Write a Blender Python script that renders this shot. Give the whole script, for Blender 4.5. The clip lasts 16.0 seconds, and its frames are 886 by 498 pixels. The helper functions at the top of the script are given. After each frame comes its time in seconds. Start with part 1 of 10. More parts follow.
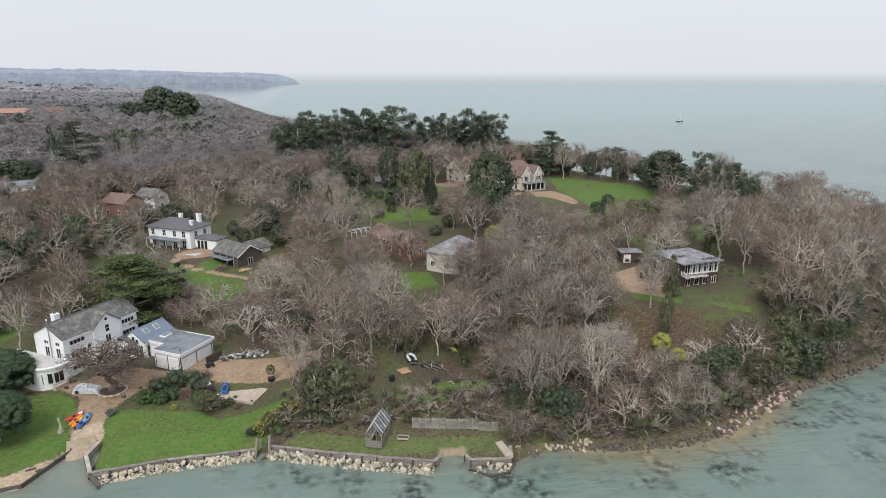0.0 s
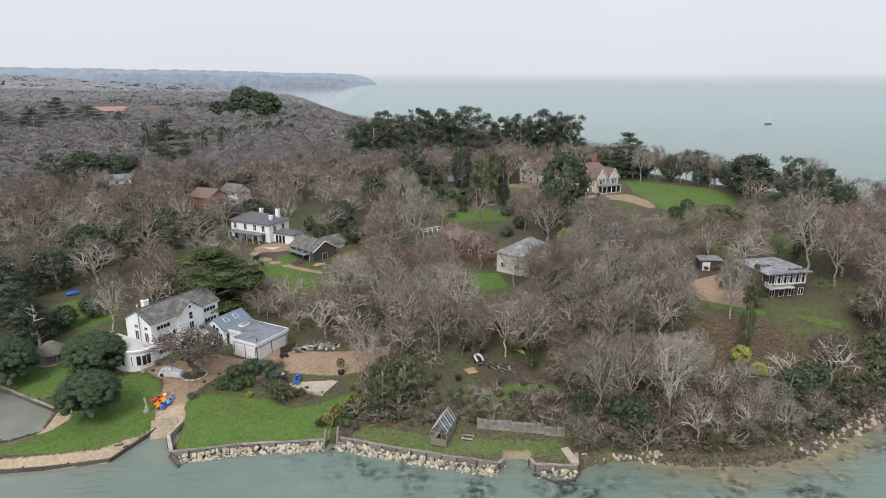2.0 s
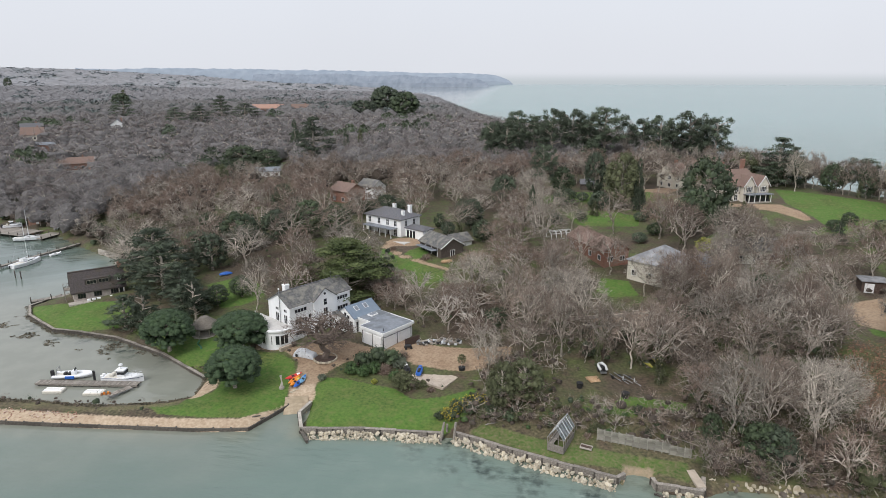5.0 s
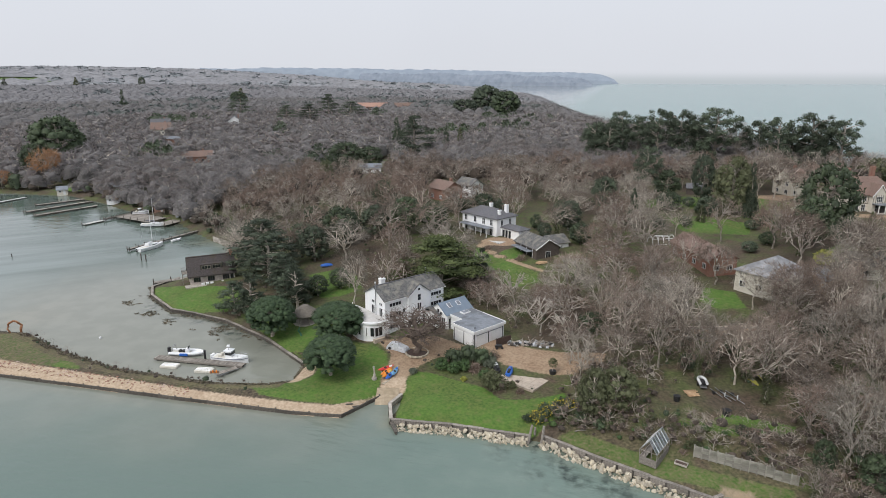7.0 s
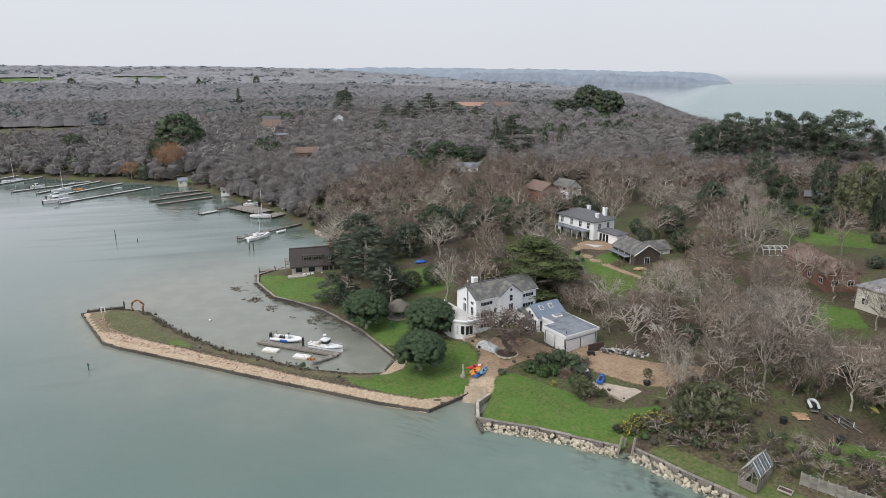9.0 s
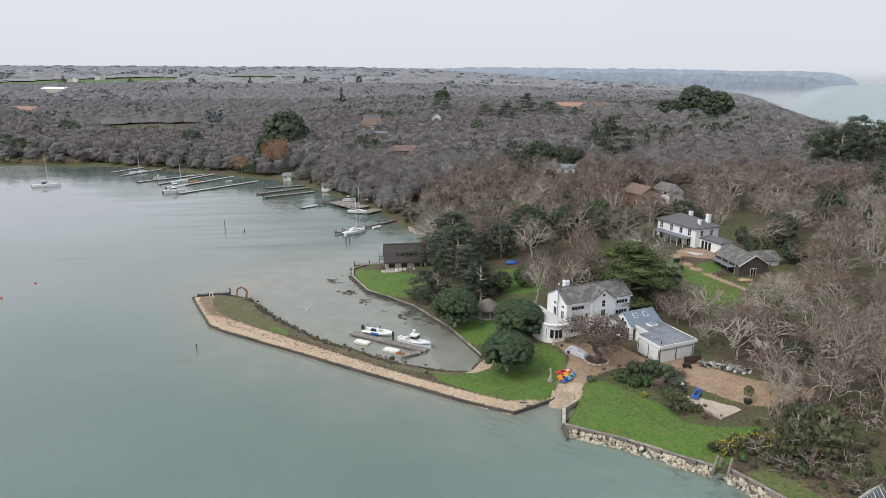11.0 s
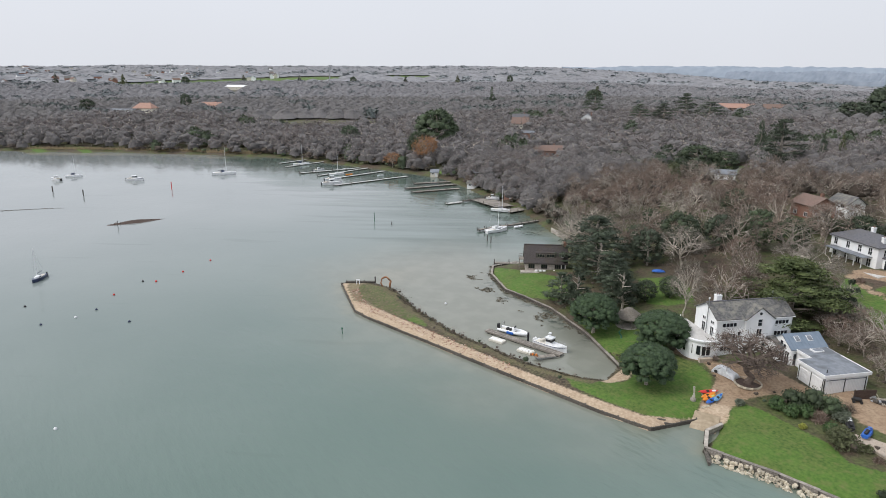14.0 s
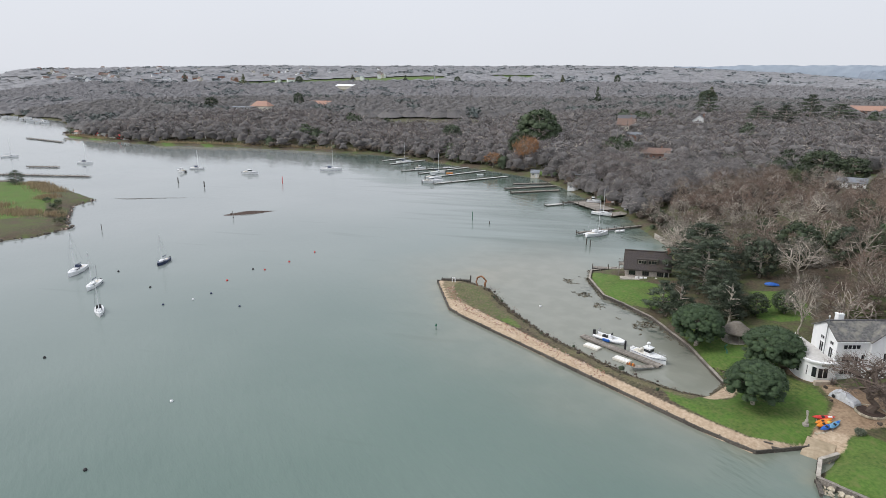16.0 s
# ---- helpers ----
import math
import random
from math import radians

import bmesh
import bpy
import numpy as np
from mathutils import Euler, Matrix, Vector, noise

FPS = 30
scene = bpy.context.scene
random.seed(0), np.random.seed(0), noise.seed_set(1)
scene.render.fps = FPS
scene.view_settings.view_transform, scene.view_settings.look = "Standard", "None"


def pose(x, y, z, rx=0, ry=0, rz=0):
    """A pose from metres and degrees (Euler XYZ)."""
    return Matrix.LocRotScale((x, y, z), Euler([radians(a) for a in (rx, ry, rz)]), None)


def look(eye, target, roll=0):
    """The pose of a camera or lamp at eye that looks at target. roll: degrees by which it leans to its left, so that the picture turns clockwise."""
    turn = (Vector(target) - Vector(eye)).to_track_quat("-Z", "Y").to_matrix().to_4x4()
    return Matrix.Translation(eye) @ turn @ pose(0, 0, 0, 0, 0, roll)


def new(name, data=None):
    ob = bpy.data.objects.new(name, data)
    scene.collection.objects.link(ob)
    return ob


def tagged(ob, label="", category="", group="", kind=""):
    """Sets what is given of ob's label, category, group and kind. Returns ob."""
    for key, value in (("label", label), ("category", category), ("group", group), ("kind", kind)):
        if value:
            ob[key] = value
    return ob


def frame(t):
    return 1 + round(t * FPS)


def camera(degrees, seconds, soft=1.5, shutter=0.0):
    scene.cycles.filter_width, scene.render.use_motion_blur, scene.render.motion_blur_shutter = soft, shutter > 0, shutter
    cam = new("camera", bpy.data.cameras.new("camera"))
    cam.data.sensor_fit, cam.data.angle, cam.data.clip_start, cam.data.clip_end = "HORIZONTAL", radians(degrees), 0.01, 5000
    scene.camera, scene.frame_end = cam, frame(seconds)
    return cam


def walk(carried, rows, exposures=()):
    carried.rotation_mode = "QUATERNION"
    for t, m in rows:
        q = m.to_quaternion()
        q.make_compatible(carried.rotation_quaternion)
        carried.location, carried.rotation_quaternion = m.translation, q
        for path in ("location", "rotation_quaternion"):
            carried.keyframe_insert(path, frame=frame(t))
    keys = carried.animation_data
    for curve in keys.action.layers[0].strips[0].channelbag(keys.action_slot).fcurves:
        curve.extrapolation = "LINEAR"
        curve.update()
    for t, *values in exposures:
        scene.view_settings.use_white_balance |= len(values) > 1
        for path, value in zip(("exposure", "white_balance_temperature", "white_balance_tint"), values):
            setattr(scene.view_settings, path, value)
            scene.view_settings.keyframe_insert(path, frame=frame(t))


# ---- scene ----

# ---------------------------------------------------------------- camera: it hovers and pans to its left
EYE = (0.0, 0.0, 50.0)
PAN = [(0, -12.39, -15.36), (0.5, -10.70, -15.35), (1, -9.04, -15.35), (1.5, -7.39, -15.33), (2, -5.72, -15.33),
       (2.5, -4.10, -15.32), (3, -2.37, -15.32), (3.5, -0.44, -15.33), (4, 1.75, -15.33), (6.5, 12.97, -15.37),
       (7, 15.21, -15.40), (7.5, 17.45, -15.40), (8, 19.67, -15.41), (8.5, 21.86, -15.42), (9, 24.07, -15.44),
       (11.5, 34.89, -15.47), (12, 37.07, -15.49), (12.5, 39.25, -15.50), (13, 41.43, -15.50), (13.5, 43.64, -15.52),
       (14, 45.98, -15.53), (14.5, 48.31, -15.53), (15, 50.61, -15.54), (15.5, 52.87, -15.55), (16, 55.12, -15.55)]
cam = camera(70.44, 16.0, soft=0.9)
walk(cam, [(t, pose(*EYE, 90 + pitch, 0, yaw)) for t, yaw, pitch in PAN], exposures=[(0, 0.46), (4, 0.46), (6.5, 0.40), (7.5, 0.36), (9, 0.37), (11.5, 0.42), (16, 0.43)])

# ---------------------------------------------------------------- light: an overcast sky with a weak, wide sun
world = bpy.data.worlds.new("overcast_sky")
scene.world = world
world.use_nodes = True
wn, wl = world.node_tree.nodes, world.node_tree.links
sky = wn.new("ShaderNodeTexSky")
sky.sky_type, sky.sun_disc, sky.sun_elevation, sky.sun_rotation = "NISHITA", False, radians(42), radians(208)
sky.air_density, sky.dust_density = 1.0, 6.0
cloud = wn.new("ShaderNodeMix")
cloud.data_type = "RGBA"
cloud.inputs[0].default_value = 0.94
wl.new(sky.outputs[0], cloud.inputs[6])
ramp = wn.new("ShaderNodeValToRGB")
ramp.color_ramp.elements[0].position, ramp.color_ramp.elements[0].color = 0.0, (0.40, 0.45, 0.49, 1)
ramp.color_ramp.elements[1].position, ramp.color_ramp.elements[1].color = 1.0, (0.665, 0.70, 0.77, 1)
for at, tone in ((0.044, (0.46, 0.50, 0.53, 1)), (0.056, (0.61, 0.63, 0.678, 1)), (0.30, (0.65, 0.68, 0.745, 1))):
    ramp.color_ramp.elements.new(at).color = tone
tc = wn.new("ShaderNodeTexCoord")
sep = wn.new("ShaderNodeSeparateXYZ")
cloud_noise = wn.new("ShaderNodeTexNoise")
cloud_noise.inputs["Scale"].default_value, cloud_noise.inputs["Detail"].default_value = 2.2, 4.0
wl.new(tc.outputs["Generated"], cloud_noise.inputs["Vector"])
wl.new(tc.outputs["Generated"], sep.inputs[0])
level = wn.new("ShaderNodeMapRange")
level.inputs[1].default_value, level.inputs[2].default_value = -0.05, 0.95
wl.new(sep.outputs[2], level.inputs[0])
wl.new(level.outputs[0], ramp.inputs[0])
gain = wn.new("ShaderNodeVectorMath")
gain.operation = "SCALE"
cloud_map = wn.new("ShaderNodeMapRange")
cloud_map.inputs[3].default_value, cloud_map.inputs[4].default_value = 8.9, 9.8
wl.new(cloud_noise.outputs["Fac"], cloud_map.inputs[0])
wl.new(cloud_map.outputs[0], gain.inputs[3])
wl.new(ramp.outputs[0], gain.inputs[0])
wl.new(gain.outputs[0], cloud.inputs[7])
wl.new(cloud.outputs[2], wn["Background"].inputs[0])
wn["Background"].inputs[1].default_value = 0.1
sun = new("sun", bpy.data.lights.new("sun", "SUN"))
sun.data.energy, sun.data.angle, sun.data.color = 1.5, radians(24), (1.0, 0.97, 0.93)
sun.matrix_world = look((0, 0, 300), (125, 235, 0))

# ---------------------------------------------------------------- materials
def mixed(n, l, fac, a, b):
    mx = n.new("ShaderNodeMix")
    mx.data_type = "RGBA"
    for sock, val in ((mx.inputs[0], fac), (mx.inputs[6], a), (mx.inputs[7], b)):
        if isinstance(val, (int, float)):
            sock.default_value = val
        elif isinstance(val, tuple):
            sock.default_value = (*val, 1)
        else:
            l.new(val, sock)
    return mx.outputs[2]


def noise_node(n, l, co, scale, detail=5.0, lo=0.3, hi=0.7):
    no = n.new("ShaderNodeTexNoise")
    no.inputs["Scale"].default_value, no.inputs["Detail"].default_value = scale, detail
    l.new(co, no.inputs["Vector"])
    mr = n.new("ShaderNodeMapRange")
    mr.inputs[1].default_value, mr.inputs[2].default_value = lo, hi
    l.new(no.outputs["Fac"], mr.inputs[0])
    return mr.outputs[0], no.outputs["Fac"]


def material(name, a, b, scale=1.0, rough=0.85, metal=0.0, bump=0.0, c=None, c_scale=0.15, c_amount=0.5, per_object=0.0, detail=6.0, island=0.0, deep=0.05):
    """A surface of two tones mixed by a fine noise, with a third tone in larger patches."""
    m = bpy.data.materials.new(name)
    m.use_nodes = True
    n, l = m.node_tree.nodes, m.node_tree.links
    bsdf = n["Principled BSDF"]
    bsdf.inputs["Roughness"].default_value, bsdf.inputs["Metallic"].default_value = rough, metal
    co = n.new("ShaderNodeTexCoord").outputs["Object"]
    fac, raw = noise_node(n, l, co, scale, detail)
    out = mixed(n, l, fac, a, b)
    if c:
        fac2, _ = noise_node(n, l, co, c_scale, 4.0, 0.45, 0.65)
        mu = n.new("ShaderNodeMath")
        mu.operation = "MULTIPLY"
        mu.inputs[1].default_value = c_amount
        l.new(fac2, mu.inputs[0])
        out = mixed(n, l, mu.outputs[0], out, c)
    for source, amount in (("object", per_object), ("island", island)):
        if amount:
            rnd = n.new("ShaderNodeObjectInfo").outputs["Random"] if source == "object" else n.new("ShaderNodeNewGeometry").outputs["Random Per Island"]
            hs = n.new("ShaderNodeHueSaturation")
            mr = n.new("ShaderNodeMapRange")
            mr.inputs[3].default_value, mr.inputs[4].default_value = 1 - amount, 1 + amount
            l.new(rnd, mr.inputs[0])
            l.new(mr.outputs[0], hs.inputs["Value"])
            l.new(out, hs.inputs["Color"])
            out = hs.outputs[0]
    l.new(out, bsdf.inputs["Base Color"])
    if bump:
        bu = n.new("ShaderNodeBump")
        bu.inputs["Strength"].default_value, bu.inputs["Distance"].default_value = bump, deep
        l.new(raw, bu.inputs["Height"])
        l.new(bu.outputs[0], bsdf.inputs["Normal"])
    return m


M_BARK = material("bark_grey", (0.17, 0.147, 0.124), (0.56, 0.50, 0.43), 3.0, 0.95, per_object=0.3)
M_OAK = material("oak_twigs", (0.09, 0.068, 0.056), (0.20, 0.155, 0.13), 0.8, 0.95, island=0.3)
M_TWIG = material("twigs_brown", (0.085, 0.065, 0.053), (0.305, 0.246, 0.203), 0.35, 0.95, per_object=0.32, island=0.3)
# Dark brown twigs, and the shade painted into the cores of crowns.
M_TWIG_SHADE = material("twigs_dark_and_core_shade", (0.045, 0.036, 0.029), (0.11, 0.087, 0.07), 0.8, 0.95, island=0.25)
M_TWIG_RED = material("twigs_reddish", (0.10, 0.071, 0.057), (0.30, 0.223, 0.182), 0.35, 0.95, per_object=0.32, island=0.3)
M_TWIG_PALE = material("twigs_pale", (0.14, 0.124, 0.104), (0.41, 0.365, 0.312), 0.35, 0.95, per_object=0.25, island=0.3)
M_WILLOW = material("willow_shoots", (0.26, 0.13, 0.06), (0.40, 0.22, 0.11), 0.6, 0.9, island=0.3)
M_PINE = material("pine_needles", (0.03, 0.043, 0.028), (0.082, 0.105, 0.064), 0.9, 0.85, per_object=0.25, island=0.22)
M_DEADWOOD = material("bleached_dead_wood", (0.28, 0.245, 0.205), (0.52, 0.475, 0.42), 1.5, 0.95)
M_CEDAR = material("cedar_needles", (0.042, 0.062, 0.019), (0.112, 0.137, 0.047), 0.8, 0.85, per_object=0.1, island=0.22)
M_LEAF = material("evergreen_leaves", (0.022, 0.036, 0.017), (0.062, 0.086, 0.04), 0.9, 0.7, per_object=0.3, island=0.22)
M_OLIVE = material("olive_leaves", (0.06, 0.07, 0.03), (0.13, 0.14, 0.07), 0.7, 0.75, per_object=0.2, island=0.22)
M_UMBRELLA = material("dense_pine_needles", (0.017, 0.037, 0.015), (0.055, 0.09, 0.038), 1.3, 0.8, island=0.18)
M_YELLOW = material("yellow_flowers", (0.55, 0.42, 0.03), (0.75, 0.60, 0.08), 2.0, 0.8, island=0.2)
M_CLIP = material("clipped_leaves", (0.03, 0.062, 0.018), (0.07, 0.12, 0.035), 0.8, 0.7, island=0.35)
M_LIME = material("yellow_green_leaves", (0.25, 0.27, 0.05), (0.42, 0.42, 0.10), 1.0, 0.8, island=0.3)
M_REED = material("dry_reed", (0.30, 0.23, 0.14), (0.46, 0.37, 0.24), 1.0, 0.95, island=0.25)
M_WHITE = material("white_render", (0.84, 0.85, 0.86), (0.90, 0.905, 0.91), 1.2, 0.7, c=(0.76, 0.76, 0.745), c_scale=0.5, c_amount=0.35)
M_CREAM = material("cream_render", (0.62, 0.58, 0.50), (0.72, 0.68, 0.60), 1.2, 0.8, c=(0.5, 0.46, 0.4), c_scale=0.5, c_amount=0.35)
M_SLATE = material("grey_slate", (0.06, 0.06, 0.062), (0.155, 0.152, 0.147), 3.0, 0.75, c=(0.27, 0.255, 0.21), c_scale=0.9, c_amount=0.6, bump=0.4)
M_SLATE_D = material("dark_slate", (0.085, 0.085, 0.095), (0.15, 0.15, 0.165), 3.0, 0.7, c=(0.12, 0.115, 0.11), c_scale=0.4, bump=0.3)
M_LEAD = material("grey_roof_sheet", (0.16, 0.178, 0.205), (0.25, 0.27, 0.30), 1.4, 0.55, c=(0.105, 0.115, 0.125), c_scale=0.5, c_amount=0.75)
M_TERRACE = material("pale_deck_boards", (0.50, 0.485, 0.465), (0.62, 0.605, 0.585), 2.0, 0.8, c=(0.42, 0.40, 0.38), c_scale=0.6)
M_FELT = material("weathered_pale_roof", (0.19, 0.193, 0.205), (0.36, 0.362, 0.378), 0.9, 0.8, c=(0.15, 0.155, 0.165), c_scale=0.5, c_amount=0.8)
M_ZINC = material("blue_zinc", (0.17, 0.22, 0.28), (0.22, 0.27, 0.33), 0.8, 0.45, metal=0.3)
M_BRICK = material("red_brick", (0.20, 0.095, 0.07), (0.33, 0.17, 0.125), 4.0, 0.9, c=(0.25, 0.19, 0.15), c_scale=0.4)
M_TILE = material("red_clay_tile", (0.15, 0.098, 0.08), (0.245, 0.165, 0.135), 2.5, 0.85, c=(0.17, 0.13, 0.11), c_scale=0.4, bump=0.3)
M_ORANGE = material("orange_clay_tile", (0.34, 0.20, 0.15), (0.43, 0.27, 0.215), 1.5, 0.85)
M_THATCH = material("weathered_thatch", (0.042, 0.036, 0.036), (0.10, 0.086, 0.084), 5.0, 0.95, bump=0.6, c=(0.075, 0.06, 0.04), c_scale=0.6)
M_PINKSTONE = material("pinkish_stone", (0.36, 0.315, 0.29), (0.56, 0.50, 0.46), 1.8, 0.9, bump=0.3, c=(0.30, 0.255, 0.23), c_scale=0.7)
M_PALE_THATCH = material("pale_thatch", (0.12, 0.105, 0.088), (0.21, 0.188, 0.16), 5.0, 0.95, bump=0.6)
M_BOARD = material("dark_timber_boards", (0.075, 0.06, 0.05), (0.14, 0.115, 0.10), 4.0, 0.85, bump=0.3)
M_BROWN = material("brown_cladding", (0.055, 0.035, 0.028), (0.10, 0.068, 0.055), 3.0, 0.8, bump=0.3)
M_OLDWOOD = material("silvered_timber", (0.17, 0.15, 0.13), (0.33, 0.30, 0.265), 5.0, 0.95, bump=0.4, per_object=0.25)
M_WETWOOD = material("wet_dark_timber", (0.05, 0.045, 0.038), (0.12, 0.105, 0.09), 4.0, 0.8, bump=0.4, per_object=0.3)
M_CONCRETE = material("worn_concrete", (0.34, 0.31, 0.27), (0.50, 0.46, 0.41), 3.0, 0.9, bump=0.3, c=(0.26, 0.23, 0.2), c_scale=0.8, per_object=0.15)
M_SLAB = material("pinkish_paving", (0.44, 0.37, 0.30), (0.54, 0.46, 0.38), 1.5, 0.9, c=(0.36, 0.30, 0.25), c_scale=0.5)
M_STONE = material("pale_limestone", (0.34, 0.30, 0.23), (0.62, 0.57, 0.47), 1.6, 0.9, bump=0.5, c=(0.30, 0.235, 0.13), c_scale=0.9, per_object=0.3)
M_ROCK = material("shore_rock", (0.055, 0.046, 0.039), (0.19, 0.16, 0.132), 2.0, 0.9, bump=0.6, c=(0.13, 0.11, 0.09), c_scale=1.0, per_object=0.35)
M_BRICKBIT = material("broken_brick", (0.20, 0.10, 0.07), (0.36, 0.20, 0.145), 2.0, 0.9, per_object=0.25)
M_PINKROCK = material("pinkish_rubble", (0.38, 0.27, 0.22), (0.58, 0.46, 0.40), 2.0, 0.9, bump=0.5, per_object=0.25)
M_GLASS = material("window_glass", (0.012, 0.014, 0.017), (0.03, 0.034, 0.04), 0.7, 0.06)
M_FRAME = material("white_frame_paint", (0.74, 0.74, 0.74), (0.82, 0.82, 0.82), 2.0, 0.5)
M_BLACK = material("black_rubber", (0.012, 0.012, 0.013), (0.03, 0.03, 0.032), 3.0, 0.6)
M_HULL = material("white_gelcoat", (0.74, 0.75, 0.76), (0.84, 0.85, 0.86), 1.0, 0.25)
M_DECK = material("cream_deck", (0.55, 0.52, 0.46), (0.68, 0.65, 0.58), 3.0, 0.6)
M_NAVY = material("navy_paint", (0.015, 0.025, 0.06), (0.03, 0.045, 0.10), 1.5, 0.3)
M_BLUE = material("blue_plastic", (0.02, 0.10, 0.42), (0.04, 0.16, 0.55), 2.0, 0.4)
M_LBLUE = material("light_blue_plastic", (0.10, 0.28, 0.48), (0.20, 0.42, 0.62), 2.0, 0.4)
M_RED = material("red_plastic", (0.55, 0.03, 0.03), (0.68, 0.06, 0.05), 2.0, 0.4)
M_ORNG = material("orange_plastic", (0.72, 0.20, 0.02), (0.85, 0.32, 0.04), 2.0, 0.4)
M_YEL = material("yellow_hull_paint", (0.50, 0.46, 0.08), (0.64, 0.60, 0.16), 2.0, 0.5)
M_SILVER = material("silver_cover", (0.52, 0.54, 0.58), (0.72, 0.74, 0.78), 2.5, 0.4, metal=0.2, bump=0.5)
M_METAL = material("grey_metal", (0.30, 0.31, 0.32), (0.45, 0.46, 0.47), 3.0, 0.4, metal=0.7)
M_GREEN = material("green_paint", (0.02, 0.10, 0.06), (0.04, 0.15, 0.09), 2.0, 0.6)
M_CAR_D = material("dark_car_paint", (0.015, 0.016, 0.02), (0.03, 0.032, 0.038), 1.0, 0.2)
M_CAR_S = material("silver_car_paint", (0.40, 0.42, 0.44), (0.50, 0.52, 0.54), 1.0, 0.25, metal=0.4)
M_LOG = material("cut_logs", (0.36, 0.22, 0.12), (0.58, 0.42, 0.27), 4.0, 0.9, per_object=0.2)
M_RUST = material("rusty_iron", (0.22, 0.10, 0.05), (0.34, 0.17, 0.09), 4.0, 0.9)


def ground_material():
    """Leaf litter that turns to lawn, gravel or sand where the ground's cover says so."""
    m = bpy.data.materials.new("ground_cover")
    m.use_nodes = True
    n, l = m.node_tree.nodes, m.node_tree.links
    bsdf = n["Principled BSDF"]
    bsdf.inputs["Roughness"].default_value = 0.95
    co = n.new("ShaderNodeTexCoord").outputs["Object"]
    at = n.new("ShaderNodeAttribute")
    at.attribute_name = "cover"
    sp = n.new("ShaderNodeSeparateColor")
    l.new(at.outputs["Color"], sp.inputs[0])
    fine, raw = noise_node(n, l, co, 2.2, 8.0)
    mid, _ = noise_node(n, l, co, 0.35, 6.0)
    big, _ = noise_node(n, l, co, 0.07, 5.0, 0.38, 0.58)
    litter = mixed(n, l, fine, (0.05, 0.035, 0.025), (0.135, 0.094, 0.067))
    litter = mixed(n, l, mid, litter, mixed(n, l, fine, (0.042, 0.036, 0.024), (0.10, 0.083, 0.056)))
    weeds = mixed(n, l, fine, (0.055, 0.085, 0.02), (0.115, 0.15, 0.04))
    gate = n.new("ShaderNodeMath")
    gate.operation = "MULTIPLY"
    l.new(big, gate.inputs[0])
    l.new(mid, gate.inputs[1])
    litter = mixed(n, l, gate.outputs[0], litter, weeds)
    lawn = mixed(n, l, fine, (0.045, 0.108, 0.013), (0.092, 0.182, 0.025))
    lawn = mixed(n, l, mid, lawn, mixed(n, l, fine, (0.066, 0.13, 0.02), (0.115, 0.182, 0.038)))
    worn, _ = noise_node(n, l, co, 0.13, 6.0, 0.45, 0.68)
    lawn = mixed(n, l, worn, lawn, mixed(n, l, fine, (0.03, 0.07, 0.009), (0.135, 0.16, 0.042)))
    tuft, _ = noise_node(n, l, co, 0.9, 6.0, 0.52, 0.75)
    lawn = mixed(n, l, tuft, lawn, (0.14, 0.16, 0.05))
    gravel = mixed(n, l, fine, (0.205, 0.135, 0.086), (0.34, 0.235, 0.155))
    gravel = mixed(n, l, mid, gravel, mixed(n, l, fine, (0.275, 0.196, 0.13), (0.42, 0.315, 0.215)))
    sand = mixed(n, l, fine, (0.39, 0.30, 0.205), (0.55, 0.44, 0.325))
    sand = mixed(n, l, mid, sand, mixed(n, l, fine, (0.30, 0.215, 0.14), (0.47, 0.365, 0.265)))

    def edge(mask):
        """A mask with a frayed edge."""
        ad = n.new("ShaderNodeMath")
        ad.operation = "MULTIPLY_ADD"
        l.new(raw, ad.inputs[0])
        ad.inputs[1].default_value = 0.5
        l.new(mask, ad.inputs[2])
        mr = n.new("ShaderNodeMapRange")
        mr.inputs[1].default_value, mr.inputs[2].default_value = 0.62, 0.86
        l.new(ad.outputs[0], mr.inputs[0])
        return mr.outputs[0]

    out = mixed(n, l, edge(sp.outputs[0]), litter, lawn)
    out = mixed(n, l, edge(sp.outputs[1]), out, gravel)
    out = mixed(n, l, edge(sp.outputs[2]), out, sand)
    wrack = mixed(n, l, fine, (0.05, 0.04, 0.026), (0.15, 0.118, 0.075))
    wrack = mixed(n, l, mid, wrack, mixed(n, l, fine, (0.10, 0.10, 0.04), (0.19, 0.165, 0.09)))
    out = mixed(n, l, edge(at.outputs["Alpha"]), out, wrack)
    l.new(out, bsdf.inputs["Base Color"])
    bu = n.new("ShaderNodeBump")
    bu.inputs["Strength"].default_value, bu.inputs["Distance"].default_value = 0.5, 0.12
    l.new(raw, bu.inputs["Height"])
    l.new(bu.outputs[0], bsdf.inputs["Normal"])
    return m


